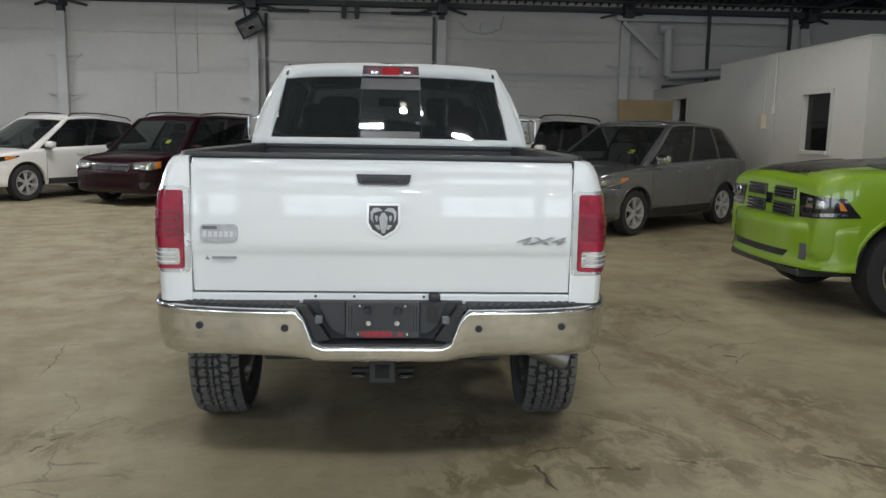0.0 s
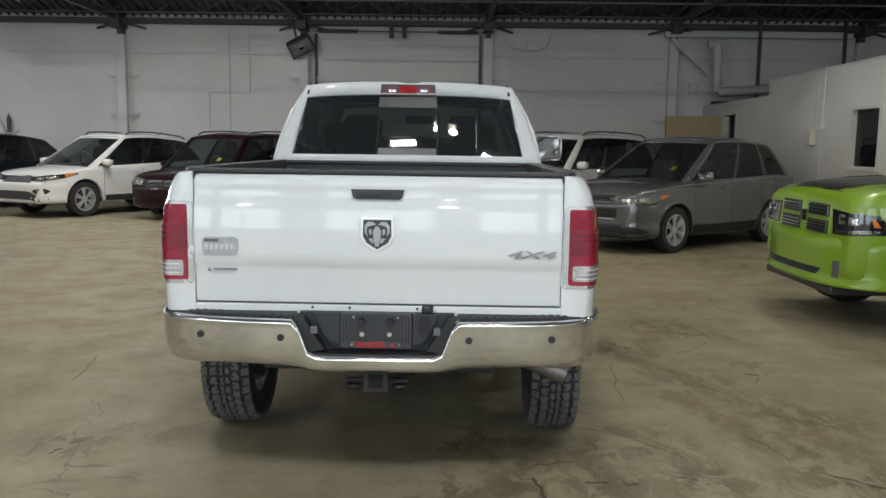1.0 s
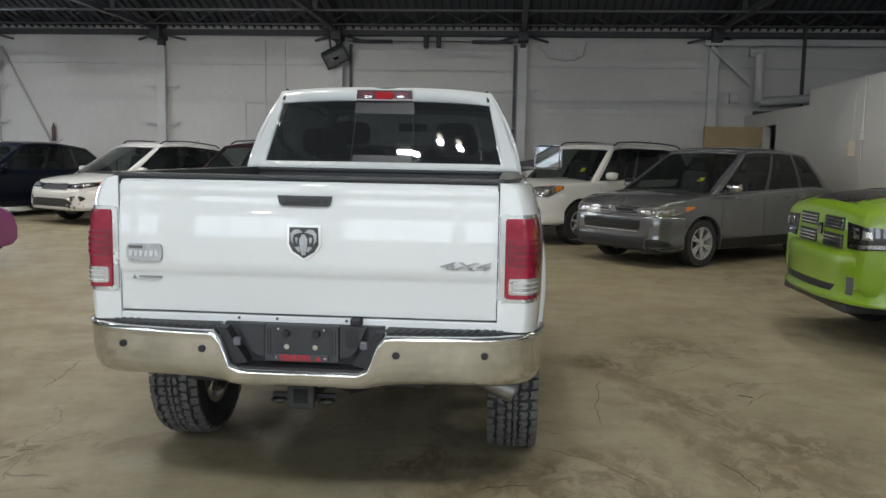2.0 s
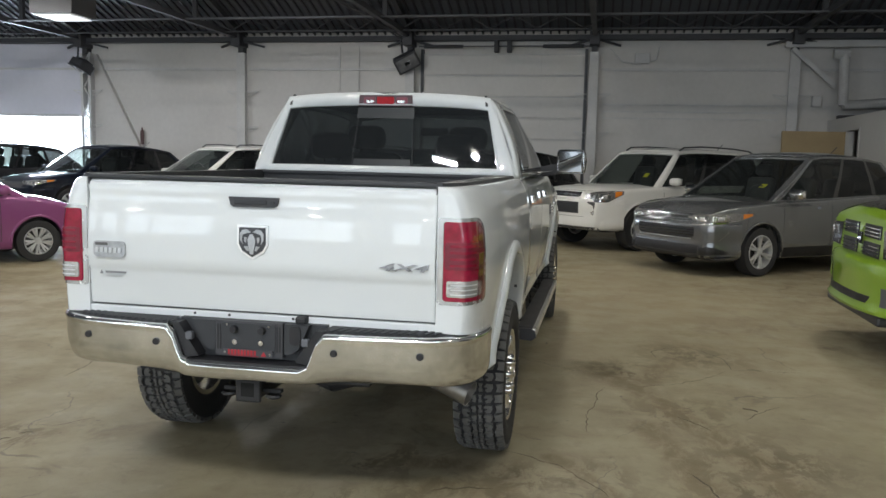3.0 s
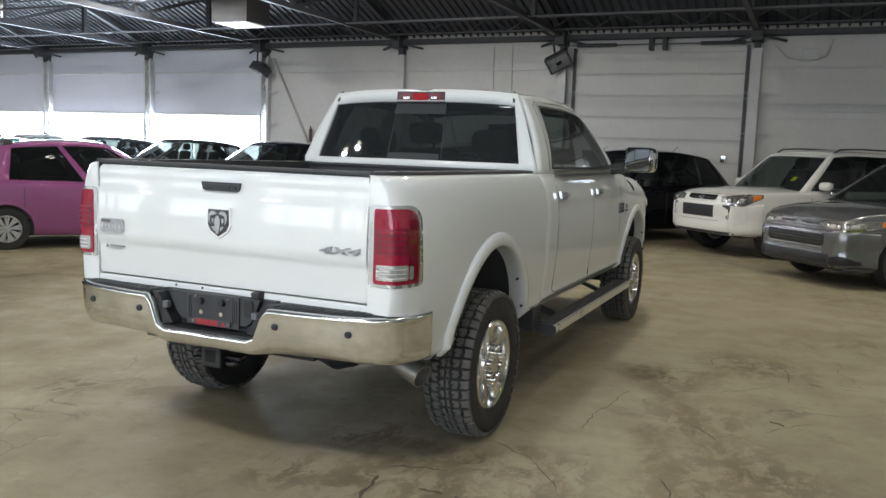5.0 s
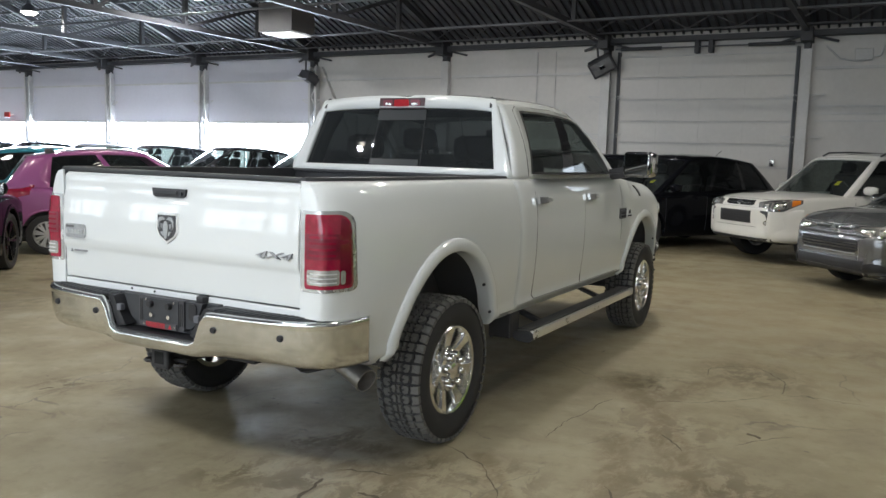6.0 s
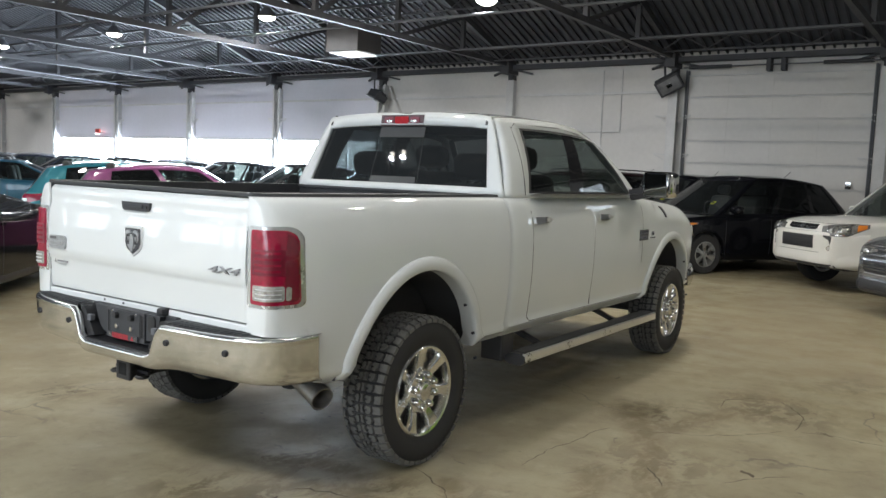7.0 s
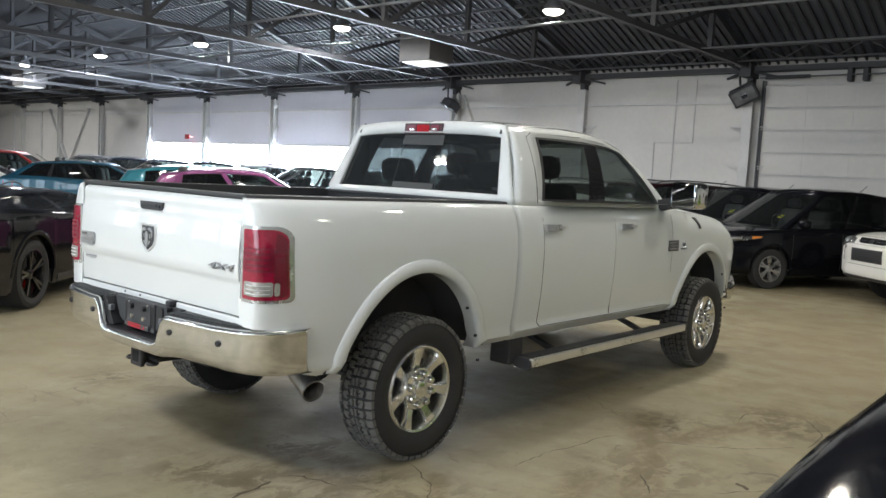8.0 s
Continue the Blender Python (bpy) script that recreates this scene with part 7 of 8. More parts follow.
# tail lamps wrapping the corners
for s in (1, -1):
    trees = bed_tree
    way = Vector((-s * 0.55, 0.83, 0)).normalized()

    def lamp_plate(u0, u1, z0, z1, lift, thick, top_r=0.01, low_r=0.01, in_r=0.008, nx=12, nz=16, lean=0.0):
        """A curved plate on the corner, with rounded corners; u runs round the corner."""
        wide = 0.252
        rows = []
        for i in range(nz + 1):
            v = 0.5 - 0.5 * math.cos(math.pi * i / nz)
            z = lerp(z0, z1, v)
            ins = [0.0, 0.0]
            for near, rr in ((z1 - z, (in_r, top_r)), (z - z0, (in_r, low_r))):
                for k in (0, 1):
                    if near < rr[k]:
                        ins[k] = max(ins[k], rr[k] - math.sqrt(max(0.0, rr[k] ** 2 - (rr[k] - near) ** 2)))
            a, c = u0 + ins[0] / wide, u1 - (ins[1] + lean * v) / wide
            row = []
            for j in range(nx + 1):
                u = lerp(a, c, j / nx)
                p = Vector((s * lerp(0.795, 0.972, u), lerp(-1.08, -0.90, u), z)) - way * 1.5
                hit = trees.ray_cast(p, way, 6.0)
                row.append((hit[0] if hit[0] is not None else p + way * 1.5) - way * lift)
            rows.append(row)
        bm = bmesh.new()
        tops = [[bm.verts.new(q) for q in row] for row in rows]
        lows = [[bm.verts.new(q + way * thick) for q in row] for row in rows]
        for i in range(nz):
            for j in range(nx):
                bm.faces.new((tops[i][j], tops[i][j + 1], tops[i + 1][j + 1], tops[i + 1][j]))
        rim = [(0, j) for j in range(nx)] + [(i, nx) for i in range(nz)] + [(nz, j) for j in range(nx, 0, -1)] + [(i, 0) for i in range(nz, 0, -1)]
        for (i, j), (k, l) in zip(rim, rim[1:] + rim[:1]):
            bm.faces.new((tops[i][j], lows[i][j], lows[k][l], tops[k][l]))
        return bm
    tl = part("taillight", lamp_plate(-0.03, 0.975, 0.960, 1.314, 0.004, 0.02, 0.065, 0.03, 0.012, lean=0.016), M["bezel_silver"], truck, "red tail lamp in a silver bezel", smooth=50)
    part("lens", lamp_plate(0.045, 0.905, 0.976, 1.299, 0.010, 0.02, 0.058, 0.022, 0.010, lean=0.016), M["red_lens"], tl, "crimson lamp lens", smooth=50)
    part("lens_stop", lamp_plate(0.065, 0.88, 1.105, 1.215, 0.012, 0.01, lean=0.006), M["red_mid"], tl, smooth=50)
    for k in range(4):
        part("lens_rib", lamp_plate(0.12, 0.60, 1.118 + 0.026 * k, 1.128 + 0.026 * k, 0.0145, 0.006, 0.004, 0.004, 0.004, 8, 2), M["red_lens"], tl, smooth=50)
    part("lens_side", lamp_plate(0.67, 0.885, 0.990, 1.285, 0.0122, 0.01, 0.05, 0.02, lean=0.014), M["red_deep"], tl, smooth=50)
    part("reverse_lens", lamp_plate(0.09, 0.66, 0.994, 1.060, 0.0135, 0.015), M["reverse_clear"], tl, "clear reversing lens", smooth=50)
    part("reverse_cell", lamp_plate(0.68, 0.76, 0.996, 1.056, 0.0140, 0.015), M["reverse_clear"], tl, smooth=50)
    for k in range(3):
        part("lens_rib", lamp_plate(0.14, 0.62, 1.003 + 0.019 * k, 1.008 + 0.019 * k, 0.0160, 0.006, 0.002, 0.002, 0.002, 8, 2), M["satin_silver"], tl, smooth=50)

# third brake lamp on the cab
bl = part("brake_light", prism([(-0.178, 1.957), (0.178, 1.957), (0.185, 1.886), (-0.185, 1.886)], 0.976, 1.06), mat("dark_red_housing", (0.05, 0.003, 0.008), 0.35, vary=0.2, coat=0.1), truck, "high brake lamp with red centre and clear ends")
part("lens", prism(rounded(-0.058, 0.058, 1.898, 1.946, 0.01), 0.971, 0.9755), M["brake_red"], bl)
for s in (1, -1):
    part("cargo_lens", prism(rounded(min(s * 0.07, s * 0.15), max(s * 0.07, s * 0.15), 1.900, 1.944, 0.012), 0.971, 0.9755), M["red_mid"], bl)
    part("cargo_bulb", prism(rounded(s * 0.105 - 0.024, s * 0.105 + 0.024, 1.906, 1.922, 0.006), 0.968, 0.9705), M["lamp_bowl"], bl)
# frosted bands of the sliding pane
for z0, z1 in ((1.806, 1.882), (1.488, 1.538)):
    def gy(z):
        return lerp(0.90 - 0.03, 1.05 - 0.025, (z - 1.432) / (1.967 - 1.432)) - 0.004
    bm = bmesh.new()
    vs = [bm.verts.new((x, gy(z) - e, z)) for e in (0, 0.003) for x, z in ((-0.195, z0), (0.195, z0), (0.19, z1), (-0.19, z1))]
    for f in ((0, 3, 2, 1), (4, 5, 6, 7), (0, 1, 5, 4), (1, 2, 6, 5), (2, 3, 7, 6), (3, 0, 4, 7)):
        bm.faces.new([vs[i] for i in f])
    part("window_band", bm, mat("frosted_band", (0.016, 0.019, 0.021), 0.35, vary=0.05), truck, "grey band of the sliding pane")

# rear bumper: chrome shell with a stepped cut-out
BX = [(0.0, -1.208), (0.35, -1.204), (0.6, -1.182), (0.76, -1.152), (0.865, -1.105), (0.93, -1.04), (0.963, -0.96), (0.978, -0.89), (0.982, -0.83)]


def bumper_at(s):
    """Point of the bumper's plan line at the share s of one half."""
    k = min(int(s * (len(BX) - 1)), len(BX) - 2)
    t = s * (len(BX) - 1) - k
    p = [Vector(BX[max(0, k - 1)]), Vector(BX[k]), Vector(BX[k + 1]), Vector(BX[min(len(BX) - 1, k + 2)])]
    return 0.5 * ((2 * p[1]) + (p[2] - p[0]) * t + (2 * p[0] - 5 * p[1] + 4 * p[2] - p[3]) * t * t + (3 * p[1] - p[0] - 3 * p[2] + p[3]) * t ** 3)


def b_top(x):
    return curve_at([(0.0, 0.682), (0.252, 0.682), (0.272, 0.690), (0.290, 0.718), (0.314, 0.79), (0.328, 0.820), (0.352, 0.834), (0.99, 0.834)], abs(x))


def b_low(x):
    return curve_at([(0.0, 0.603), (0.25, 0.604), (0.34, 0.613), (0.42, 0.621), (0.6, 0.622), (0.8, 0.614), (0.9, 0.608), (0.99, 0.605)], abs(x))


half = [bumper_at(i / 80) for i in range(81)]
bm = bmesh.new()
rows = []
for p in [Vector((-q.x, q.y)) for q in half[::-1]][:-1] + half:
    zt, zl = b_top(p.x), b_low(p.x)
    out = Vector((p.x * 0.6 if abs(p.x) > 0.75 else 0, -1)).normalized()
    row = []
    for o, drop in ((-0.034, 0.002), (-0.018, 0.0), (-0.006, 0.002), (0.003, 0.007), (0.007, 0.015), (0.006, 0.023), (0.003, 0.030)):
        q = p + out * o
        row.append(bm.verts.new((q.x, q.y, zt - drop)))
    for v, o in ((0.95, 0.002), (0.7, 0.001), (0.45, -0.004), (0.25, -0.014), (0.10, -0.030), (0.03, -0.052), (0.0, -0.075), (0.02, -0.10)):
        q = p + out * o
        row.append(bm.verts.new((q.x, q.y, lerp(zl, zt - 0.032, v))))
    rows.append(row)
for p, q in zip(rows, rows[1:]):
    for j in range(len(p) - 1):
        bm.faces.new((p[j], p[j + 1], q[j + 1], q[j]))
bumper = part("rear_bumper", bm, M["soiled_chrome"], truck, "chrome step bumper, lightly soiled", smooth=60)
solid(bumper, 0.006)
for x in (-0.74, -0.392, 0.392, 0.74):
    s = next(p for p in half if p.x >= abs(x) - 0.02)
    part("parking_sensor", add_lathe(bmesh.new(), [(-0.006, 0.0), (-0.006, 0.0135), (0.002, 0.016), (0.01, 0.016)], 16, "y", Matrix.Translation((x, s.y - 0.002, 0.757))), M["deep_black"], bumper)
# step pads with raised treads
for s in (1, -1):
    bm = bmesh.new()
    pts = [p for p in half if 0.345 < p.x < 0.885]
    rows = []
    for p in pts:
        out = Vector((p.x * 0.6 if p.x > 0.75 else 0, -1)).normalized()
        e = p - out * 0.012
        i1 = p - out * 0.03
        iy = max(-1.03, p.y + 0.03) if p.x < 0.86 else p.y - out.y * 0.09
        ix = p.x if p.x < 0.86 else p.x - 0.09
        rows.append([bm.verts.new(v) for v in ((s * e.x, e.y, 0.832), (s * i1.x, i1.y, 0.840), (s * (i1.x - 0.01), min(i1.y + 0.03, -0.8), 0.843), (s * ix, max(iy, i1.y + 0.03), 0.845), (s * ix, max(iy, i1.y + 0.03), 0.80))])
    for p, q in zip(rows, rows[1:]):
        for j in range(4):
            bm.faces.new((p[j], p[j + 1], q[j + 1], q[j]))
    pad = part("step_pad", bm, M["deep_black"], truck, "black ribbed step pad", smooth=40)
    for i in range(13):
        x = 0.375 + 0.035 * i
        yy = curve_at(BX, x) + 0.045
        part("tread_bar", box(-0.009, 0.009, -0.018, 0.05, 0.0, 0.006), M["trim"], pad, pose_m=pose(s * x, yy, 0.839, 3, 0, -25 * s))
# plate recess
rec = part("plate_recess", box(-0.33, 0.33, -1.105, -1.075, 0.685, 0.848), M["trim"], truck, "dark grey plastic plate recess")
part("recess_floor", box(-0.29, 0.29, -1.20, -1.10, 0.674, 0.690, 0.004), M["deep_black"], rec)
for s in (1, -1):
    part("recess_cheek", prism([(s * 0.275, 0.69), (s * 0.335, 0.828), (s * 0.345, 0.840), (s * 0.305, 0.838), (s * 0.215, 0.70)], -1.172, -1.106), M["deep_black"], rec)
    part("recess_wing", prism([(s * 0.155, 0.85), (s * 0.262, 0.85), (s * 0.235, 0.78), (s * 0.215, 0.745), (s * 0.19, 0.725), (s * 0.155, 0.72)], -1.138, -1.106), M["trim"], rec)
    part("recess_lamp", box(s * 0.258 - 0.015, s * 0.258 + 0.015, -1.177, -1.15, 0.768, 0.800, 0.004), M["galv"], rec)
pl = part("plate_holder", prism(rounded(-0.150, 0.150, 0.705, 0.853, 0.006), -1.145, -1.106), M["dark_print"], rec, "empty dark plate holder")
part("holder_field", prism(rounded(-0.119, 0.119, 0.718, 0.846, 0.004), -1.149, -1.1455), M["trim"], pl)
for s in (1, -1):
    part("knob", add_lathe(bmesh.new(), [(-1.168, 0.0), (-1.168, 0.014), (-1.149, 0.017)], 14, "y", Matrix.Translation((s * 0.062, 0, 0.820))), M["deep_black"], pl)
    part("screw", add_lathe(bmesh.new(), [(-1.158, 0.0), (-1.158, 0.011), (-1.149, 0.013)], 12, "y", Matrix.Translation((s * 0.058, 0, 0.766))), M["alloy"], pl)
    part("screw", add_lathe(bmesh.new(), [(-1.155, 0.0), (-1.155, 0.005), (-1.149, 0.006)], 8, "y", Matrix.Translation((s * 0.093, 0, 0.838))), M["alloy"], pl)
tab = part("plate_tab", prism(rounded(-0.112, 0.112, 0.708, 0.736, 0.004), -1.158, -1.1495), M["well"], pl, "small grey tab with red print")
for s in (1, -1):
    part("screw", add_lathe(bmesh.new(), [(-1.162, 0.0), (-1.162, 0.005), (-1.158, 0.006)], 8, "y", Matrix.Translation((s * 0.10, 0, 0.722))), M["alloy"], tab)
    for x in (0.127, 0.139):
        part("slot", box(s * x - 0.003, s * x + 0.003, -1.1475, -1.1453, 0.73, 0.838), M["deep_black"], pl)
for i in range(9):
    part("print_bar", box(-0.088 + 0.0145 * i, -0.0785 + 0.0145 * i, -1.1595, -1.158, 0.712, 0.734), M["red_print"], tab)
part("print_bar", prism([(0.060, 0.712), (0.084, 0.712), (0.072, 0.732)], -1.1595, -1.158), M["red_print"], tab)
part("print_bar", box(-0.080, 0.050, -1.1595, -1.158, 0.7085, 0.7105), M["red_print"], tab)
part("socket_cover", prism(rounded(0.18, 0.228, 0.765, 0.845, 0.018), -1.145, -1.1375), M["deep_black"], rec)

# hitch, chassis, axles, exhaust, steps
hitch = part("tow_hitch", box(-0.045, 0.045, -1.14, -0.6, 0.52, 0.61, 0.006), M["deep_black"], truck, "black receiver hitch")
part("receiver_lip", box(-0.055, 0.055, -1.16, -1.135, 0.51, 0.62, 0.008), M["deep_black"], hitch)
part("receiver_mouth", box(-0.03, 0.03, -1.1615, -1.160, 0.535, 0.595), mat("hollow_black", (0.004, 0.004, 0.004), 0.9), hitch)
part("hitch_plate", box(-0.13, 0.13, -1.11, -1.085, 0.545, 0.56), M["deep_black"], hitch)
part("cross_tube", box(-0.5, 0.5, -1.05, -0.95, 0.58, 0.66, 0.01), M["deep_black"], hitch)
for s in (1, -1):
    part("chain_loop", add_lathe(bmesh.new(), [(0.0, 0.02), (0.008, 0.028), (0.0, 0.036), (-0.008, 0.028)], 14, "z", Matrix.Translation((s * 0.10, -1.12, 0.535)), True), M["deep_black"], hitch)
ch = bmesh.new()
for s in (1, -1):
    add_box(ch, s * 0.48 - 0.045, s * 0.48 + 0.045, -0.42, 4.4, 0.52, 0.68)
    add_box(ch, s * 0.48 - 0.045, s * 0.48 + 0.045, -1.0, -0.42, 0.635, 0.775)
    add_box(ch, s * 0.48 - 0.04, s * 0.48 + 0.04, -0.45, 0.5, 0.45, 0.50)
    for c in (-0.03, AXLE_F):
        well = bmesh.new()
        add_well(well, s * 0.93, s * 0.58, 0.655, (c, TYRE_R), 15, 165)
        part("wheel_well", well, M["well"], truck, "black wheel well lining", smooth=30)
add_box(ch, -0.82, 0.82, 0.95, 3.2, 0.56, 0.72)
add_box(ch, -0.56, 0.56, -0.98, 0.8, 0.78, 0.925)
add_box(ch, -0.42, -0.05, 0.9, 2.4, 0.42, 0.6, 0.03)
part("chassis", ch, M["deep_black"], truck, "black chassis and wheel wells")
ax = bar((-0.8, 0, TYRE_R), (0.8, 0, TYRE_R), 0.1, None, 12)
add_lathe(ax, [(-0.16, 0.05), (-0.12, 0.13), (0.0, 0.17), (0.12, 0.13), (0.16, 0.05)], 18, "x", Matrix.Translation((0, 0, TYRE_R)))
part("rear_axle", ax, M["black"], truck)
part("front_axle", bar((-0.8, AXLE_F, TYRE_R), (0.8, AXLE_F, TYRE_R), 0.1, None, 12), M["black"], truck)
part("spare_wheel", lathe([(0.47, 0.2), (0.46, 0.36), (0.5, 0.395), (0.62, 0.395), (0.66, 0.36), (0.65, 0.2)], 32, "z", True), M["rubber"], truck, "spare wheel under the bed", smooth=40, pose_m=pose(0, -0.5, 0.06))
ex = bmesh.new()
d = (Vector((0.90, -0.69, 0.475)) - Vector((0.50, -0.60, 0.62)))
end = Vector((0.875, -0.685, 0.482))
turn = Matrix.Translation(end) @ d.to_track_quat("Z", "Y").to_matrix().to_4x4()
add_lathe(ex, [(-0.5, 0.054), (-0.1, 0.058), (0.0, 0.060), (0.0, 0.055), (-0.3, 0.052)], 20, "z", turn)
part("exhaust_tip", ex, M["exhaust_steel"], truck, "wide dull exhaust tip", smooth=50)
for s in (1, -1):
    step = part("side_step", prism([(0.0, 0.0), (0.03, 0.022), (0.10, 0.025), (0.13, 0.01), (0.135, -0.025), (0.11, -0.045), (0.03, -0.04), (0.0, -0.025)], 0.0, 2.32), M["black"], truck, "black side step with brushed metal top", smooth=40, pose_m=pose(0.90, 0.98, 0.425) if s > 0 else pose(-0.90, 3.30, 0.425, 0, 0, 180))
    part("step_edge", box(0.110, 0.140, 0.01, 2.31, -0.032, 0.0275, 0.010), M["satin_chrome"], step, "bright metal edge")
    part("step_tread", box(0.012, 0.106, 0.05, 2.27, 0.018, 0.031, 0.004), M["step_black"], step, "dark ribbed tread")
    for y in (0.02, 2.30):
        part("step_cap", prism([(-0.004, 0.0), (0.028, 0.026), (0.102, 0.029), (0.133, 0.012), (0.139, -0.025), (0.112, -0.049), (0.03, -0.044), (-0.004, -0.025)], y - 0.025, y + 0.025), M["black"], step)
    part("step_mount", box(-0.16, 0.0, -0.05, 0.10, -0.03, 0.15, 0.012), M["black"], step)
    for y in (0.5, 1.8):
        part("step_bracket", bar((0.03, y, -0.02), (-0.3, y, 0.10), 0.05, 0.03), M["black"], step)
part("front_bumper", box(-0.90, 0.90, 4.40, 4.755, 0.52, 0.80, 0.09), M["chrome"], truck, "chrome front bumper", smooth=50)
for s in (1, -1):
    part("headlight", plate_on(cab_tree, [(s * 0.6, 4.75, 1.0), (s * 0.9, 4.75, 1.0), (s * 0.9, 4.75, 1.16), (s * 0.6, 4.75, 1.16)], (0, -1, 0), 8, 6, 0.006, 0.02), M["clear_lens"], truck)
    part("side_lamp", plate_on(cab_tree, [(s * 1.0, 4.40, 1.10), (s * 1.0, 4.56, 1.06), (s * 1.0, 4.56, 1.12), (s * 1.0, 4.40, 1.17)], (-s, 0, 0), 4, 3, 0.012, 0.03), M["lamp_bowl"], truck)
part("grille", box(-0.5, 0.5, 4.70, 4.77, 0.82, 1.08, 0.02), M["black"], truck)
on_side("antenna", [(3.578, 1.262), (3.602, 1.262), (3.585, 1.358), (3.535, 1.358)], M["black"], 0.012, 0.02, 3, 5, label="black aerial base on the wing", sides=(1,))

# wheels: polished rim with seven spokes, domed hub with nuts, blocky all-terrain tread
TR = random.Random(5)
tw, rim_r = 0.255, 0.245
h = tw / 2
tyre = lathe([(-h * 0.84, rim_r), (-h * 0.98, rim_r + 0.03), (-h, rim_r + 0.075), (-h * 0.97, 0.35), (-h * 0.90, TYRE_R - 0.026), (-h * 0.80, TYRE_R - 0.016), (h * 0.80, TYRE_R - 0.016), (h * 0.90, TYRE_R - 0.026), (h * 0.97, 0.35), (h, rim_r + 0.075), (h * 0.98, rim_r + 0.03), (h * 0.84, rim_r)], 64, "x", True)
tread = bmesh.new()
NB = 46
for i in range(NB):
    a0 = 2 * math.pi * i / NB
    da = 2 * math.pi / NB

    def pt(x, a, r):
        edge = max(0.0, (abs(x) / h - 0.72) / 0.28)
        r2 = r - 0.016 * edge * edge
        return tread.verts.new((x, r2 * math.cos(a), r2 * math.sin(a)))

    def block(quad, keep=0.94, top=TYRE_R, low=TYRE_R - 0.014):
        mx, ma = sum(p[0] for p in quad) / len(quad), sum(p[1] for p in quad) / len(quad)
        quad = [(h * (mx + (x - mx) * 0.97), ma + (a - ma) * keep) for x, a in quad]
        t = [pt(x, a0 + da * a, top) for x, a in quad]
        b = [pt(x, a0 + da * a, low) for x, a in quad]
        tread.faces.new(t)
        for j in range(len(quad)):
            k = (j + 1) % len(quad)
            tread.faces.new((t[j], b[j], b[k], t[k]))
    j = lambda: TR.uniform(-0.03, 0.03)
    for s in (1, -1):
        off = 0.0 if s > 0 else 0.5
        # shoulder lugs with a stepped inner edge
        e = 0.66 if i % 2 else 0.72
        block([(s * 0.985, 0.06), (s * e, 0.12 + j()), (s * (e + 0.05), 0.5), (s * e, 0.86 + j()), (s * 0.985, 0.90)], 0.94, low=TYRE_R - 0.02)
        # hooked blocks between two curved grooves, notched on the inside
        block([(s * x, a + off + j()) for x, a in ((0.58, 0.14), (0.61, 0.52), (0.54, 0.90), (0.38, 0.98), (0.29, 0.76), (0.40, 0.58), (0.40, 0.50), (0.25, 0.44), (0.33, 0.12))], 0.92, low=TYRE_R - 0.02)
    # centre blocks that wind between them
    block([(0.20, 0.12), (0.15, 0.40 + j()), (0.17, 0.66), (0.22, 0.88), (0.06, 0.96), (0.04, 0.62), (0.09, 0.55), (0.03, 0.14)], 0.94, low=TYRE_R - 0.02)
    block([(-0.05, 0.20), (-0.02, 0.58), (-0.06, 0.98), (-0.20, 0.92 + j()), (-0.16, 0.70), (-0.24, 0.50), (-0.17, 0.26)], 0.94, low=TYRE_R - 0.02)
rim = bmesh.new()
add_lathe(rim, [(h * 0.86, rim_r + 0.004), (h * 0.92, rim_r - 0.004), (h * 0.88, rim_r - 0.016), (h * 0.55, rim_r - 0.028), (-h * 0.8, rim_r - 0.03), (-h * 0.8, rim_r - 0.004), (h * 0.7, rim_r - 0.001)], 56, "x", closed=True)
for i in range(7):
    a = 2 * math.pi * i / 7 + 0.2
    ca, sa = math.cos(a), math.sin(a)
    u, v = Vector((0, ca, sa)), Vector((0, -sa, ca))
    X = Vector((1, 0, 0))
    secs_ = []
    for rr, wd, xo in ((0.10, 0.031, 0.56), (0.14, 0.028, 0.66), (0.185, 0.029, 0.75), (0.214, 0.037, 0.80), (0.234, 0.058, 0.80)):
        c = u * rr + X * (h * xo)
        secs_.append([rim.verts.new(c + v * (wd * p) + X * q) for p, q in ((-1, -0.05), (-1, -0.005), (-0.72, 0.006), (0.72, 0.006), (1, -0.005), (1, -0.05))])
    for p, q in zip(secs_, secs_[1:]):
        for k in range(5):
            rim.faces.new((p[k], p[k + 1], q[k + 1], q[k]))
add_lathe(rim, [(h * 0.30, 0.124), (h * 0.70, 0.122), (h * 0.80, 0.114), (h * 0.81, 0.056), (h * 0.96, 0.050), (h * 1.01, 0.038), (h * 1.02, 0.0)], 36, "x")
nuts = lathe([(h * 0.74, 0.0225), (h * 0.96, 0.0215), (h * 1.05, 0.015), (h * 1.08, 0.0)], 12, "x")
drum = lathe([(-h * 0.2, 0.0), (-h * 0.2, 0.19), (-h * 0.05, 0.19), (-h * 0.05, 0.0)], 28, "x")
made = []
for nm, b, m, sm in (("wheel", tyre, M["rubber"], 35), ("tread", tread, M["tread"], 0), ("rim", rim, M["polished_rim"], 40), ("wheel_nut", nuts, M["chrome"], 40), ("brake_disc", drum, M["grime"], 30)):
    bmesh.ops.recalc_face_normals(b, faces=b.faces)
    me = bpy.data.meshes.new(nm)
    b.to_mesh(me)
    b.free()
    me.materials.append(m)
    if sm:
        me.shade_smooth()
        me.set_sharp_from_angle(angle=radians(sm))
    made.append(me)
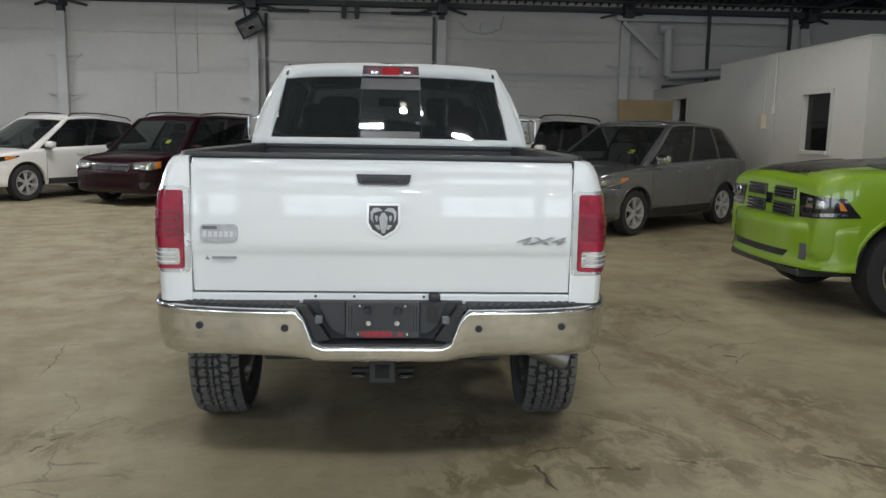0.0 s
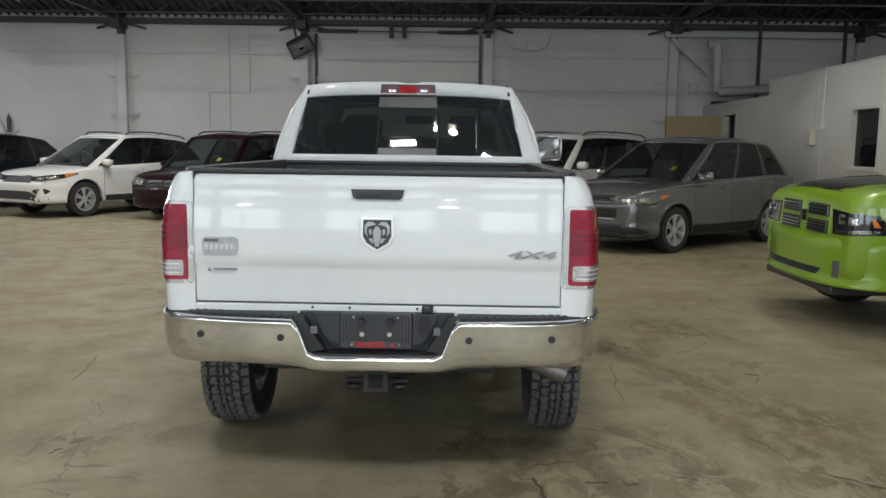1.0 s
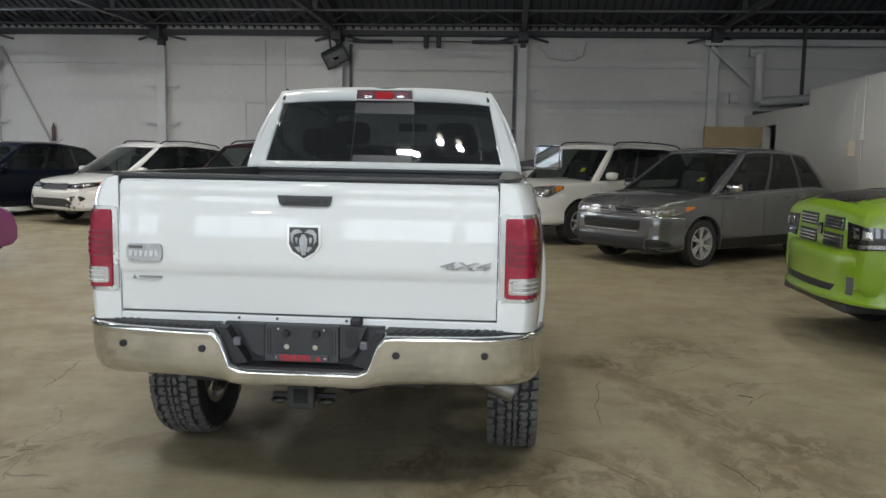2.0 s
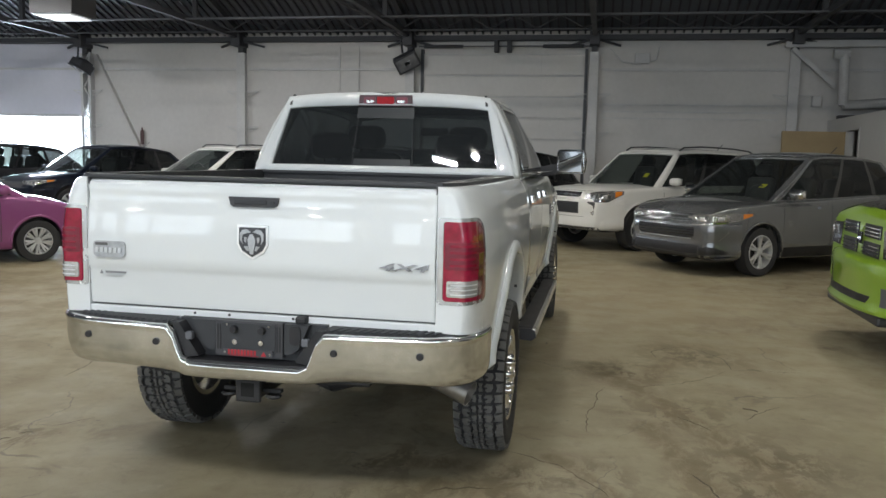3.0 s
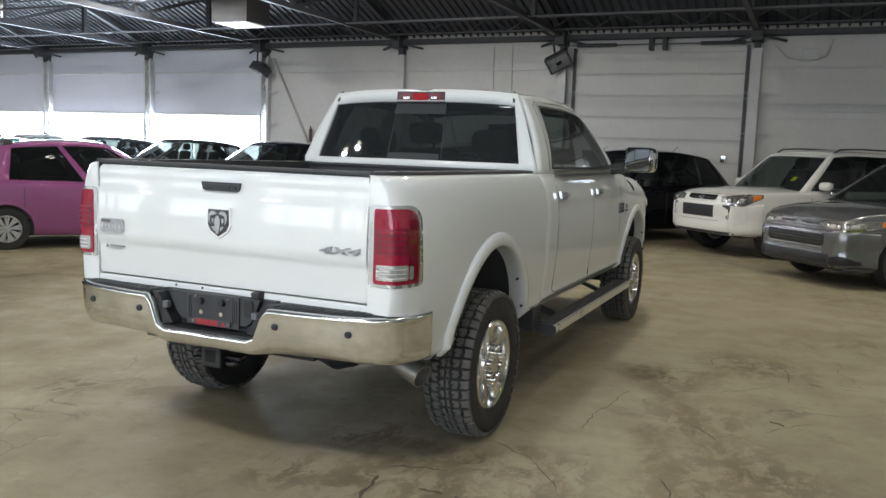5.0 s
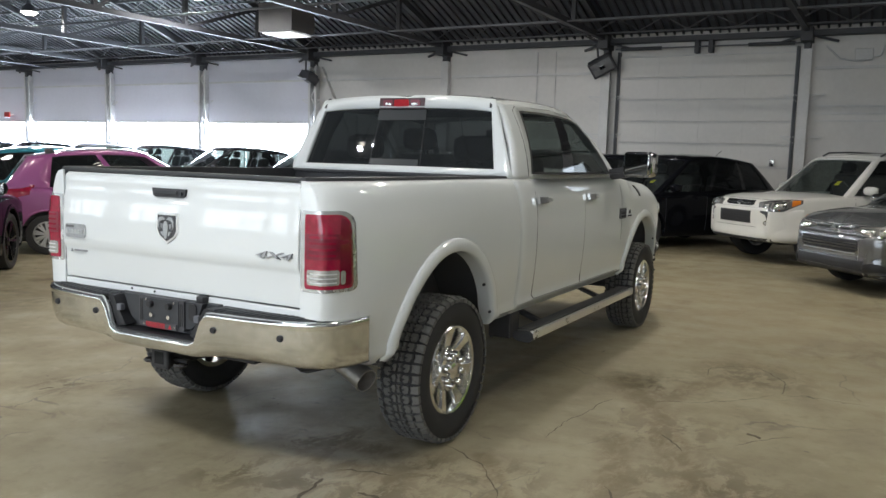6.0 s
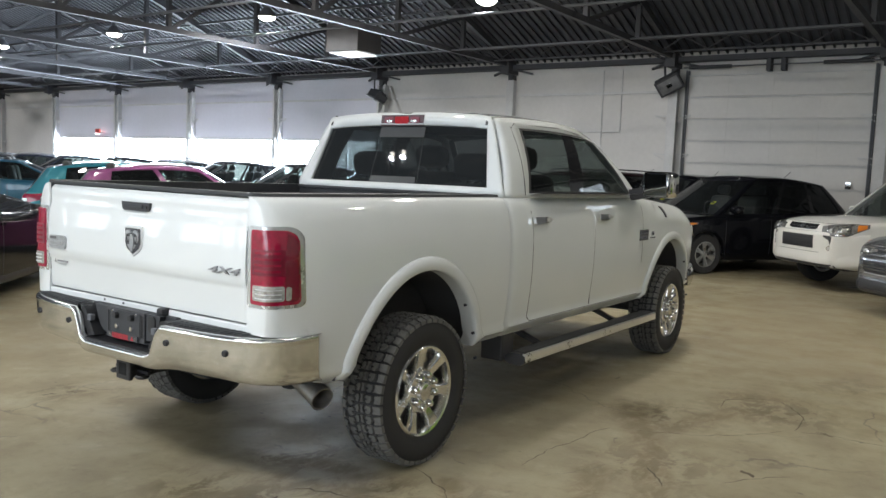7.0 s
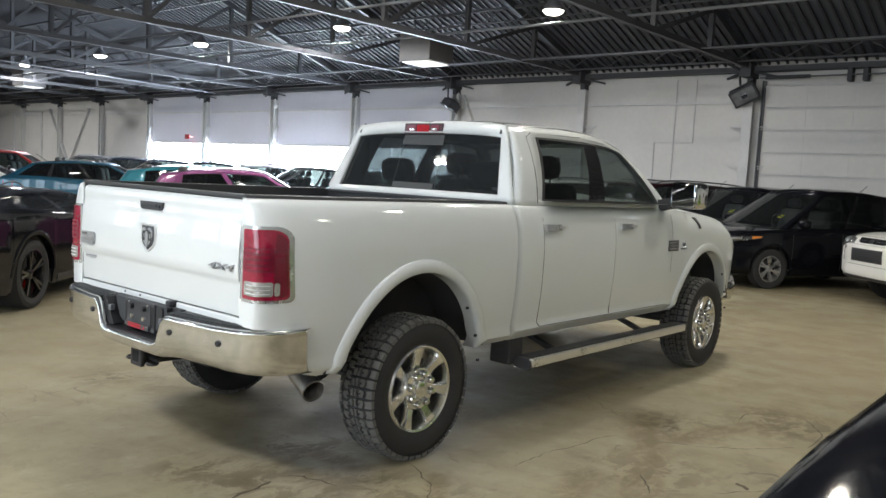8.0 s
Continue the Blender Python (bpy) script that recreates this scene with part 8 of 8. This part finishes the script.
for y in (0.0, AXLE_F):
    for s in (1, -1):
        w = new("wheel", made[0])
        w.parent = truck
        w["label"] = "all-terrain tyre on a polished alloy rim"
        w.matrix_basis = pose(s * 0.865, y, TYRE_R, 31 + 50 * y, 0, 0 if s > 0 else 180)
        for me in made[1:]:
            for i in range(8 if me.name == "wheel_nut" else 1):
                o = new(me.name, me)
                o.parent = w
                if me.name == "wheel_nut":
                    o.matrix_basis = Matrix.Translation((0, 0.087 * math.cos(math.pi * i / 4), 0.087 * math.sin(math.pi * i / 4)))

# ---- the green pickup ----
GREEN = suv_spec(key="green", paint="green_paint", W=2.0, wb=3.57, fo=0.83, ro=1.2, r=0.405, tw=0.27, rim=0.255, gc=0.44, waist=0.85, nose=0.86, tail=0.9, crown=0.05, arch=0.50, rails="", antenna=False, rim_mat="alloy", spokes=5, tumble=0.05,
                 top=[(-2.985, 1.25), (-2.9, 1.36), (-0.6, 1.36), (1.0, 1.30), (1.2, 1.30), (1.9, 1.27), (2.3, 1.235), (2.46, 1.20), (2.56, 1.155), (2.605, 1.09), (2.615, 0.78)],
                 ya=1.05, yd=-0.85, yrf=0.25, yrr=-0.75, roof=[(-0.8, 1.86), (-0.3, 1.90), (0.25, 1.84)], windows=[(0.06, 0.5, "glass_dark"), (0.54, 0.94, "glass_dark")], doors=(0.95, 0.0), handles=(0.1,), seats=(0.1,),
                 front=[("grille", "deep_black", [(s * a, z0), (s * b, z0), (s * b, z1), (s * a, z1)], False, {"lift": 0.008}) for s in (1, -1) for a, b in ((0.085, 0.49),) for z0, z1 in ((0.835, 0.95), (0.985, 1.095))]
                 + [("grille_bar", "chrome", [(s * 0.09, z), (s * 0.485, z), (s * 0.485, z + 0.008), (s * 0.09, z + 0.008)], False, {"lift": 0.022}) for s in (1, -1) for z in (0.858, 0.888, 0.918, 1.005, 1.035, 1.065)]
                 + [("emblem", "lampblack", [(-0.05, 0.92), (0.05, 0.92), (0.055, 1.02), (-0.055, 1.02)], False, {"lift": 0.022}),
                    ("grille_gap", "stripe", [(-0.56, 0.775), (0.56, 0.775), (0.56, 0.781), (-0.56, 0.781)], False, {"lift": 0.003, "thick": 0.006, "n": 16})],
                 sides=[("sill_trim", "black", [(-1.2, 0.45), (1.2, 0.45), (1.2, 0.52), (-1.2, 0.52)])])
gm = pose(3.56 + GREEN["wb"] / 2 + GREEN["fo"], 7.45, 0, 0, 0, heading(-1, 0))
green = make_car("pickup_truck", GREEN, gm, "bright lime green pickup with black bonnet stripes", "pickup truck")
gb = bvh_of(car_lower(GREEN)[0])
yF = GREEN["wb"] / 2 + GREEN["fo"]
part("bonnet_stripe", plate_on(gb, [(-0.50, yF - 0.085, 1.6), (0.50, yF - 0.085, 1.6), (0.62, 1.2, 1.6), (-0.62, 1.2, 1.6)], (0, 0, -1), 16, 14, 0.003, 0.004), M["stripe"], green, "matt black bonnet panel", smooth=50)
for s in (1, -1):
    part("bonnet_scoop", plate_on(gb, [(s * 0.50, yF - 0.62, 1.6), (s * 0.74, yF - 0.62, 1.6), (s * 0.76, yF - 0.98, 1.6), (s * 0.54, yF - 0.98, 1.6)], (0, 0, -1), 6, 6, 0.012, 0.02), M["black"], green, "black bonnet scoop")
# bumper with its lip, lamps wrapping the corners
bplan = [(0.0, 0.125), (0.35, 0.11), (0.58, 0.07), (0.76, 0.01), (0.875, -0.07), (0.935, -0.17), (0.962, -0.26), (0.975, -0.335)]
bm = bmesh.new()
rows = []
for i in range(-30, 31):
    q = abs(i) / 30 * (len(bplan) - 1)
    k = min(int(q), len(bplan) - 2)
    x, y = (lerp(bplan[k][j], bplan[k + 1][j], q - k) for j in (0, 1))
    x = math.copysign(x, i)
    out = Vector((x * max(0.25, (abs(x) - 0.35) * 2.2), 1.0)).normalized()
    rows.append([bm.verts.new((x + out.x * o, yF + y + out.y * o, z)) for o, z in ((-0.12, 0.835), (-0.06, 0.832), (-0.02, 0.815), (-0.002, 0.78), (0.0, 0.72), (-0.004, 0.64), (-0.008, 0.58), (-0.008, 0.51), (0.0, 0.465), (0.018, 0.435), (0.012, 0.412), (-0.03, 0.400), (-0.10, 0.40))])
for p, q in zip(rows, rows[1:]):
    for j in range(len(p) - 1):
        bm.faces.new((p[j], p[j + 1], q[j + 1], q[j]))
bmesh.ops.recalc_face_normals(bm, faces=bm.faces)
bt = bvh_of(bm)
fbump = part("front_bumper", bm, M["green_paint"], green, "green painted bumper with a lip", smooth=45)
part("air_intake", plate_on(bt, [(-0.50, yF, 0.485), (0.50, yF, 0.485), (0.56, yF, 0.545), (-0.56, yF, 0.545)], (0, -1, 0), 20, 4, 0.004, 0.01), M["deep_black"], fbump, smooth=40)
part("lower_shield", box(-0.72, 0.72, yF - 0.5, yF + 0.05, 0.33, 0.405, 0.02), M["black"], green)
for s in (1, -1):
    way = Vector((-s * 0.62, -0.78, 0)).normalized()

    def corner(u, z):
        return Vector((s * lerp(0.52, 0.91, u), lerp(yF, yF - 0.44, u), z))
    hl = part("headlight", plate_on(gb, [corner(0.10, 0.85), corner(0.98, 0.875), corner(0.80, 1.035), corner(0.05, 1.065)], way, 14, 6, 0.008, 0.02), M["lampblack"], green, "black headlamp wrapping the corner", smooth=40)
    part("headlight_strip", plate_on(gb, [corner(0.16, 0.865), corner(0.84, 0.885), corner(0.82, 0.915), corner(0.16, 0.892)], way, 12, 2, 0.013, 0.01), M["dark_chrome"], hl, smooth=40)
    part("projector", plate_on(gb, [corner(0.46, 0.945), corner(0.60, 0.945), corner(0.58, 1.015), corner(0.46, 1.02)], way, 8, 6, 0.014, 0.012, bulge=0.006), M["lamp_bowl"], hl, smooth=60)
    part("reflector", plate_on(gb, [corner(0.22, 0.945), corner(0.40, 0.945), corner(0.40, 1.025), corner(0.22, 1.03)], way, 8, 6, 0.012, 0.012, bulge=0.006), M["dark_chrome"], hl, smooth=60)
    part("turn_signal", plate_on(gb, [corner(0.76, 0.935), corner(0.83, 0.935), corner(0.765, 1.0), corner(0.73, 1.0)], way, 4, 4, 0.014, 0.012), M["amber"], hl, smooth=40)
    part("fog_recess", plate_on(bt, [(s * 0.69, yF, 0.485), (s * 0.76, yF, 0.485), (s * 0.76, yF, 0.63), (s * 0.69, yF, 0.63)], (0, -1, 0), 4, 4, 0.005, 0.01), M["galv"], fbump, "grey fog lamp panel", smooth=40)
    part("bonnet_gap", plate_on(gb, [(s * 0.60, yF - 0.08, 1.6), (s * 0.606, yF - 0.08, 1.6), (s * 0.936, yF - 1.1, 1.6), (s * 0.93, yF - 1.1, 1.6)], (0, 0, -1), 1, 12, 0.002, 0.004), M["stripe"], green, smooth=40)


# ---- cracks and chips in the slab ----
slab = bpy.data.objects["floor"]
crack_dirt = mat("crack_dirt", (0.10, 0.080, 0.054), 0.9, vary=0.35, scale=9, fine=80)
CR = random.Random(11)


def floor_crack(a, c, bend=0.0, width=0.008):
    """A ragged hairline from a to c, bowed sideways, thinning out at its ends."""
    a, c = Vector((*a, 0)), Vector((*c, 0))
    d = c - a
    side = Vector((-d.y, d.x, 0)).normalized()
    n = max(5, int(d.length / 0.035))
    bm = bmesh.new()
    drift, rows = 0.0, []
    for i in range(n + 1):
        t = i / n
        drift = drift * 0.8 + CR.uniform(-0.014, 0.014)
        p = a.lerp(c, t) + side * (bend * 4 * t * (1 - t) + drift * min(1, 4 * t, 4 * (1 - t)))
        w = 0.75 * width * (0.18 + CR.uniform(0.2, 1.0) * min(1, 5 * t + 0.1, 5 * (1 - t) + 0.1)) / 2
        rows.append([bm.verts.new((q.x, q.y, 0.0012)) for q in (p - side * w, p + side * w)])
    for p, q in zip(rows, rows[1:]):
        bm.faces.new((p[0], p[1], q[1], q[0]))
    part("crack", bm, crack_dirt, slab)


floor_crack((0.95, 4.23), (1.5, 3.72), 0.09, 0.012)
floor_crack((0.67, 3.62), (0.95, 3.71), 0.0, 0.022)
floor_crack((0.92, 3.45), (1.04, 3.45), 0.01, 0.055)
floor_crack((1.10, 3.46), (1.18, 3.45), 0.0, 0.05)
floor_crack((0.68, 3.50), (0.74, 3.22), 0.01, 0.035)
floor_crack((1.36, 3.55), (1.47, 3.50), 0.0, 0.03)
floor_crack((1.87, 4.16), (2.00, 3.74), 0.06, 0.016)
floor_crack((2.10, 3.63), (2.42, 3.42), -0.02, 0.035)
floor_crack((1.91, 5.09), (2.08, 4.86), 0.0, 0.014)
floor_crack((2.34, 5.39), (2.42, 5.32), 0.0, 0.045)
floor_crack((2.32, 5.13), (2.58, 5.47), 0.03, 0.010)
floor_crack((-2.76, 5.58), (-1.90, 5.74), -0.06, 0.008)
floor_crack((-2.32, 5.62), (-2.19, 4.88), 0.0, 0.010)
floor_crack((-1.76, 3.95), (-1.45, 4.17), -0.07, 0.009)
floor_crack((-1.68, 3.81), (-1.63, 3.86), 0.0, 0.016)
floor_crack((-1.72, 3.67), (-1.68, 3.75), 0.0, 0.03)
floor_crack((1.37, 4.65), (1.47, 5.64), 0.04, 0.010)
floor_crack((1.58, 5.67), (2.37, 6.35), -0.10, 0.010)
floor_crack((2.41, 6.37), (2.95, 6.44), 0.01, 0.011)
floor_crack((2.53, 6.45), (2.64, 6.41), 0.0, 0.035)
floor_crack((1.87, 6.64), (2.17, 7.08), 0.13, 0.016)
floor_crack((2.17, 7.08), (2.41, 6.39), 0.08, 0.016)
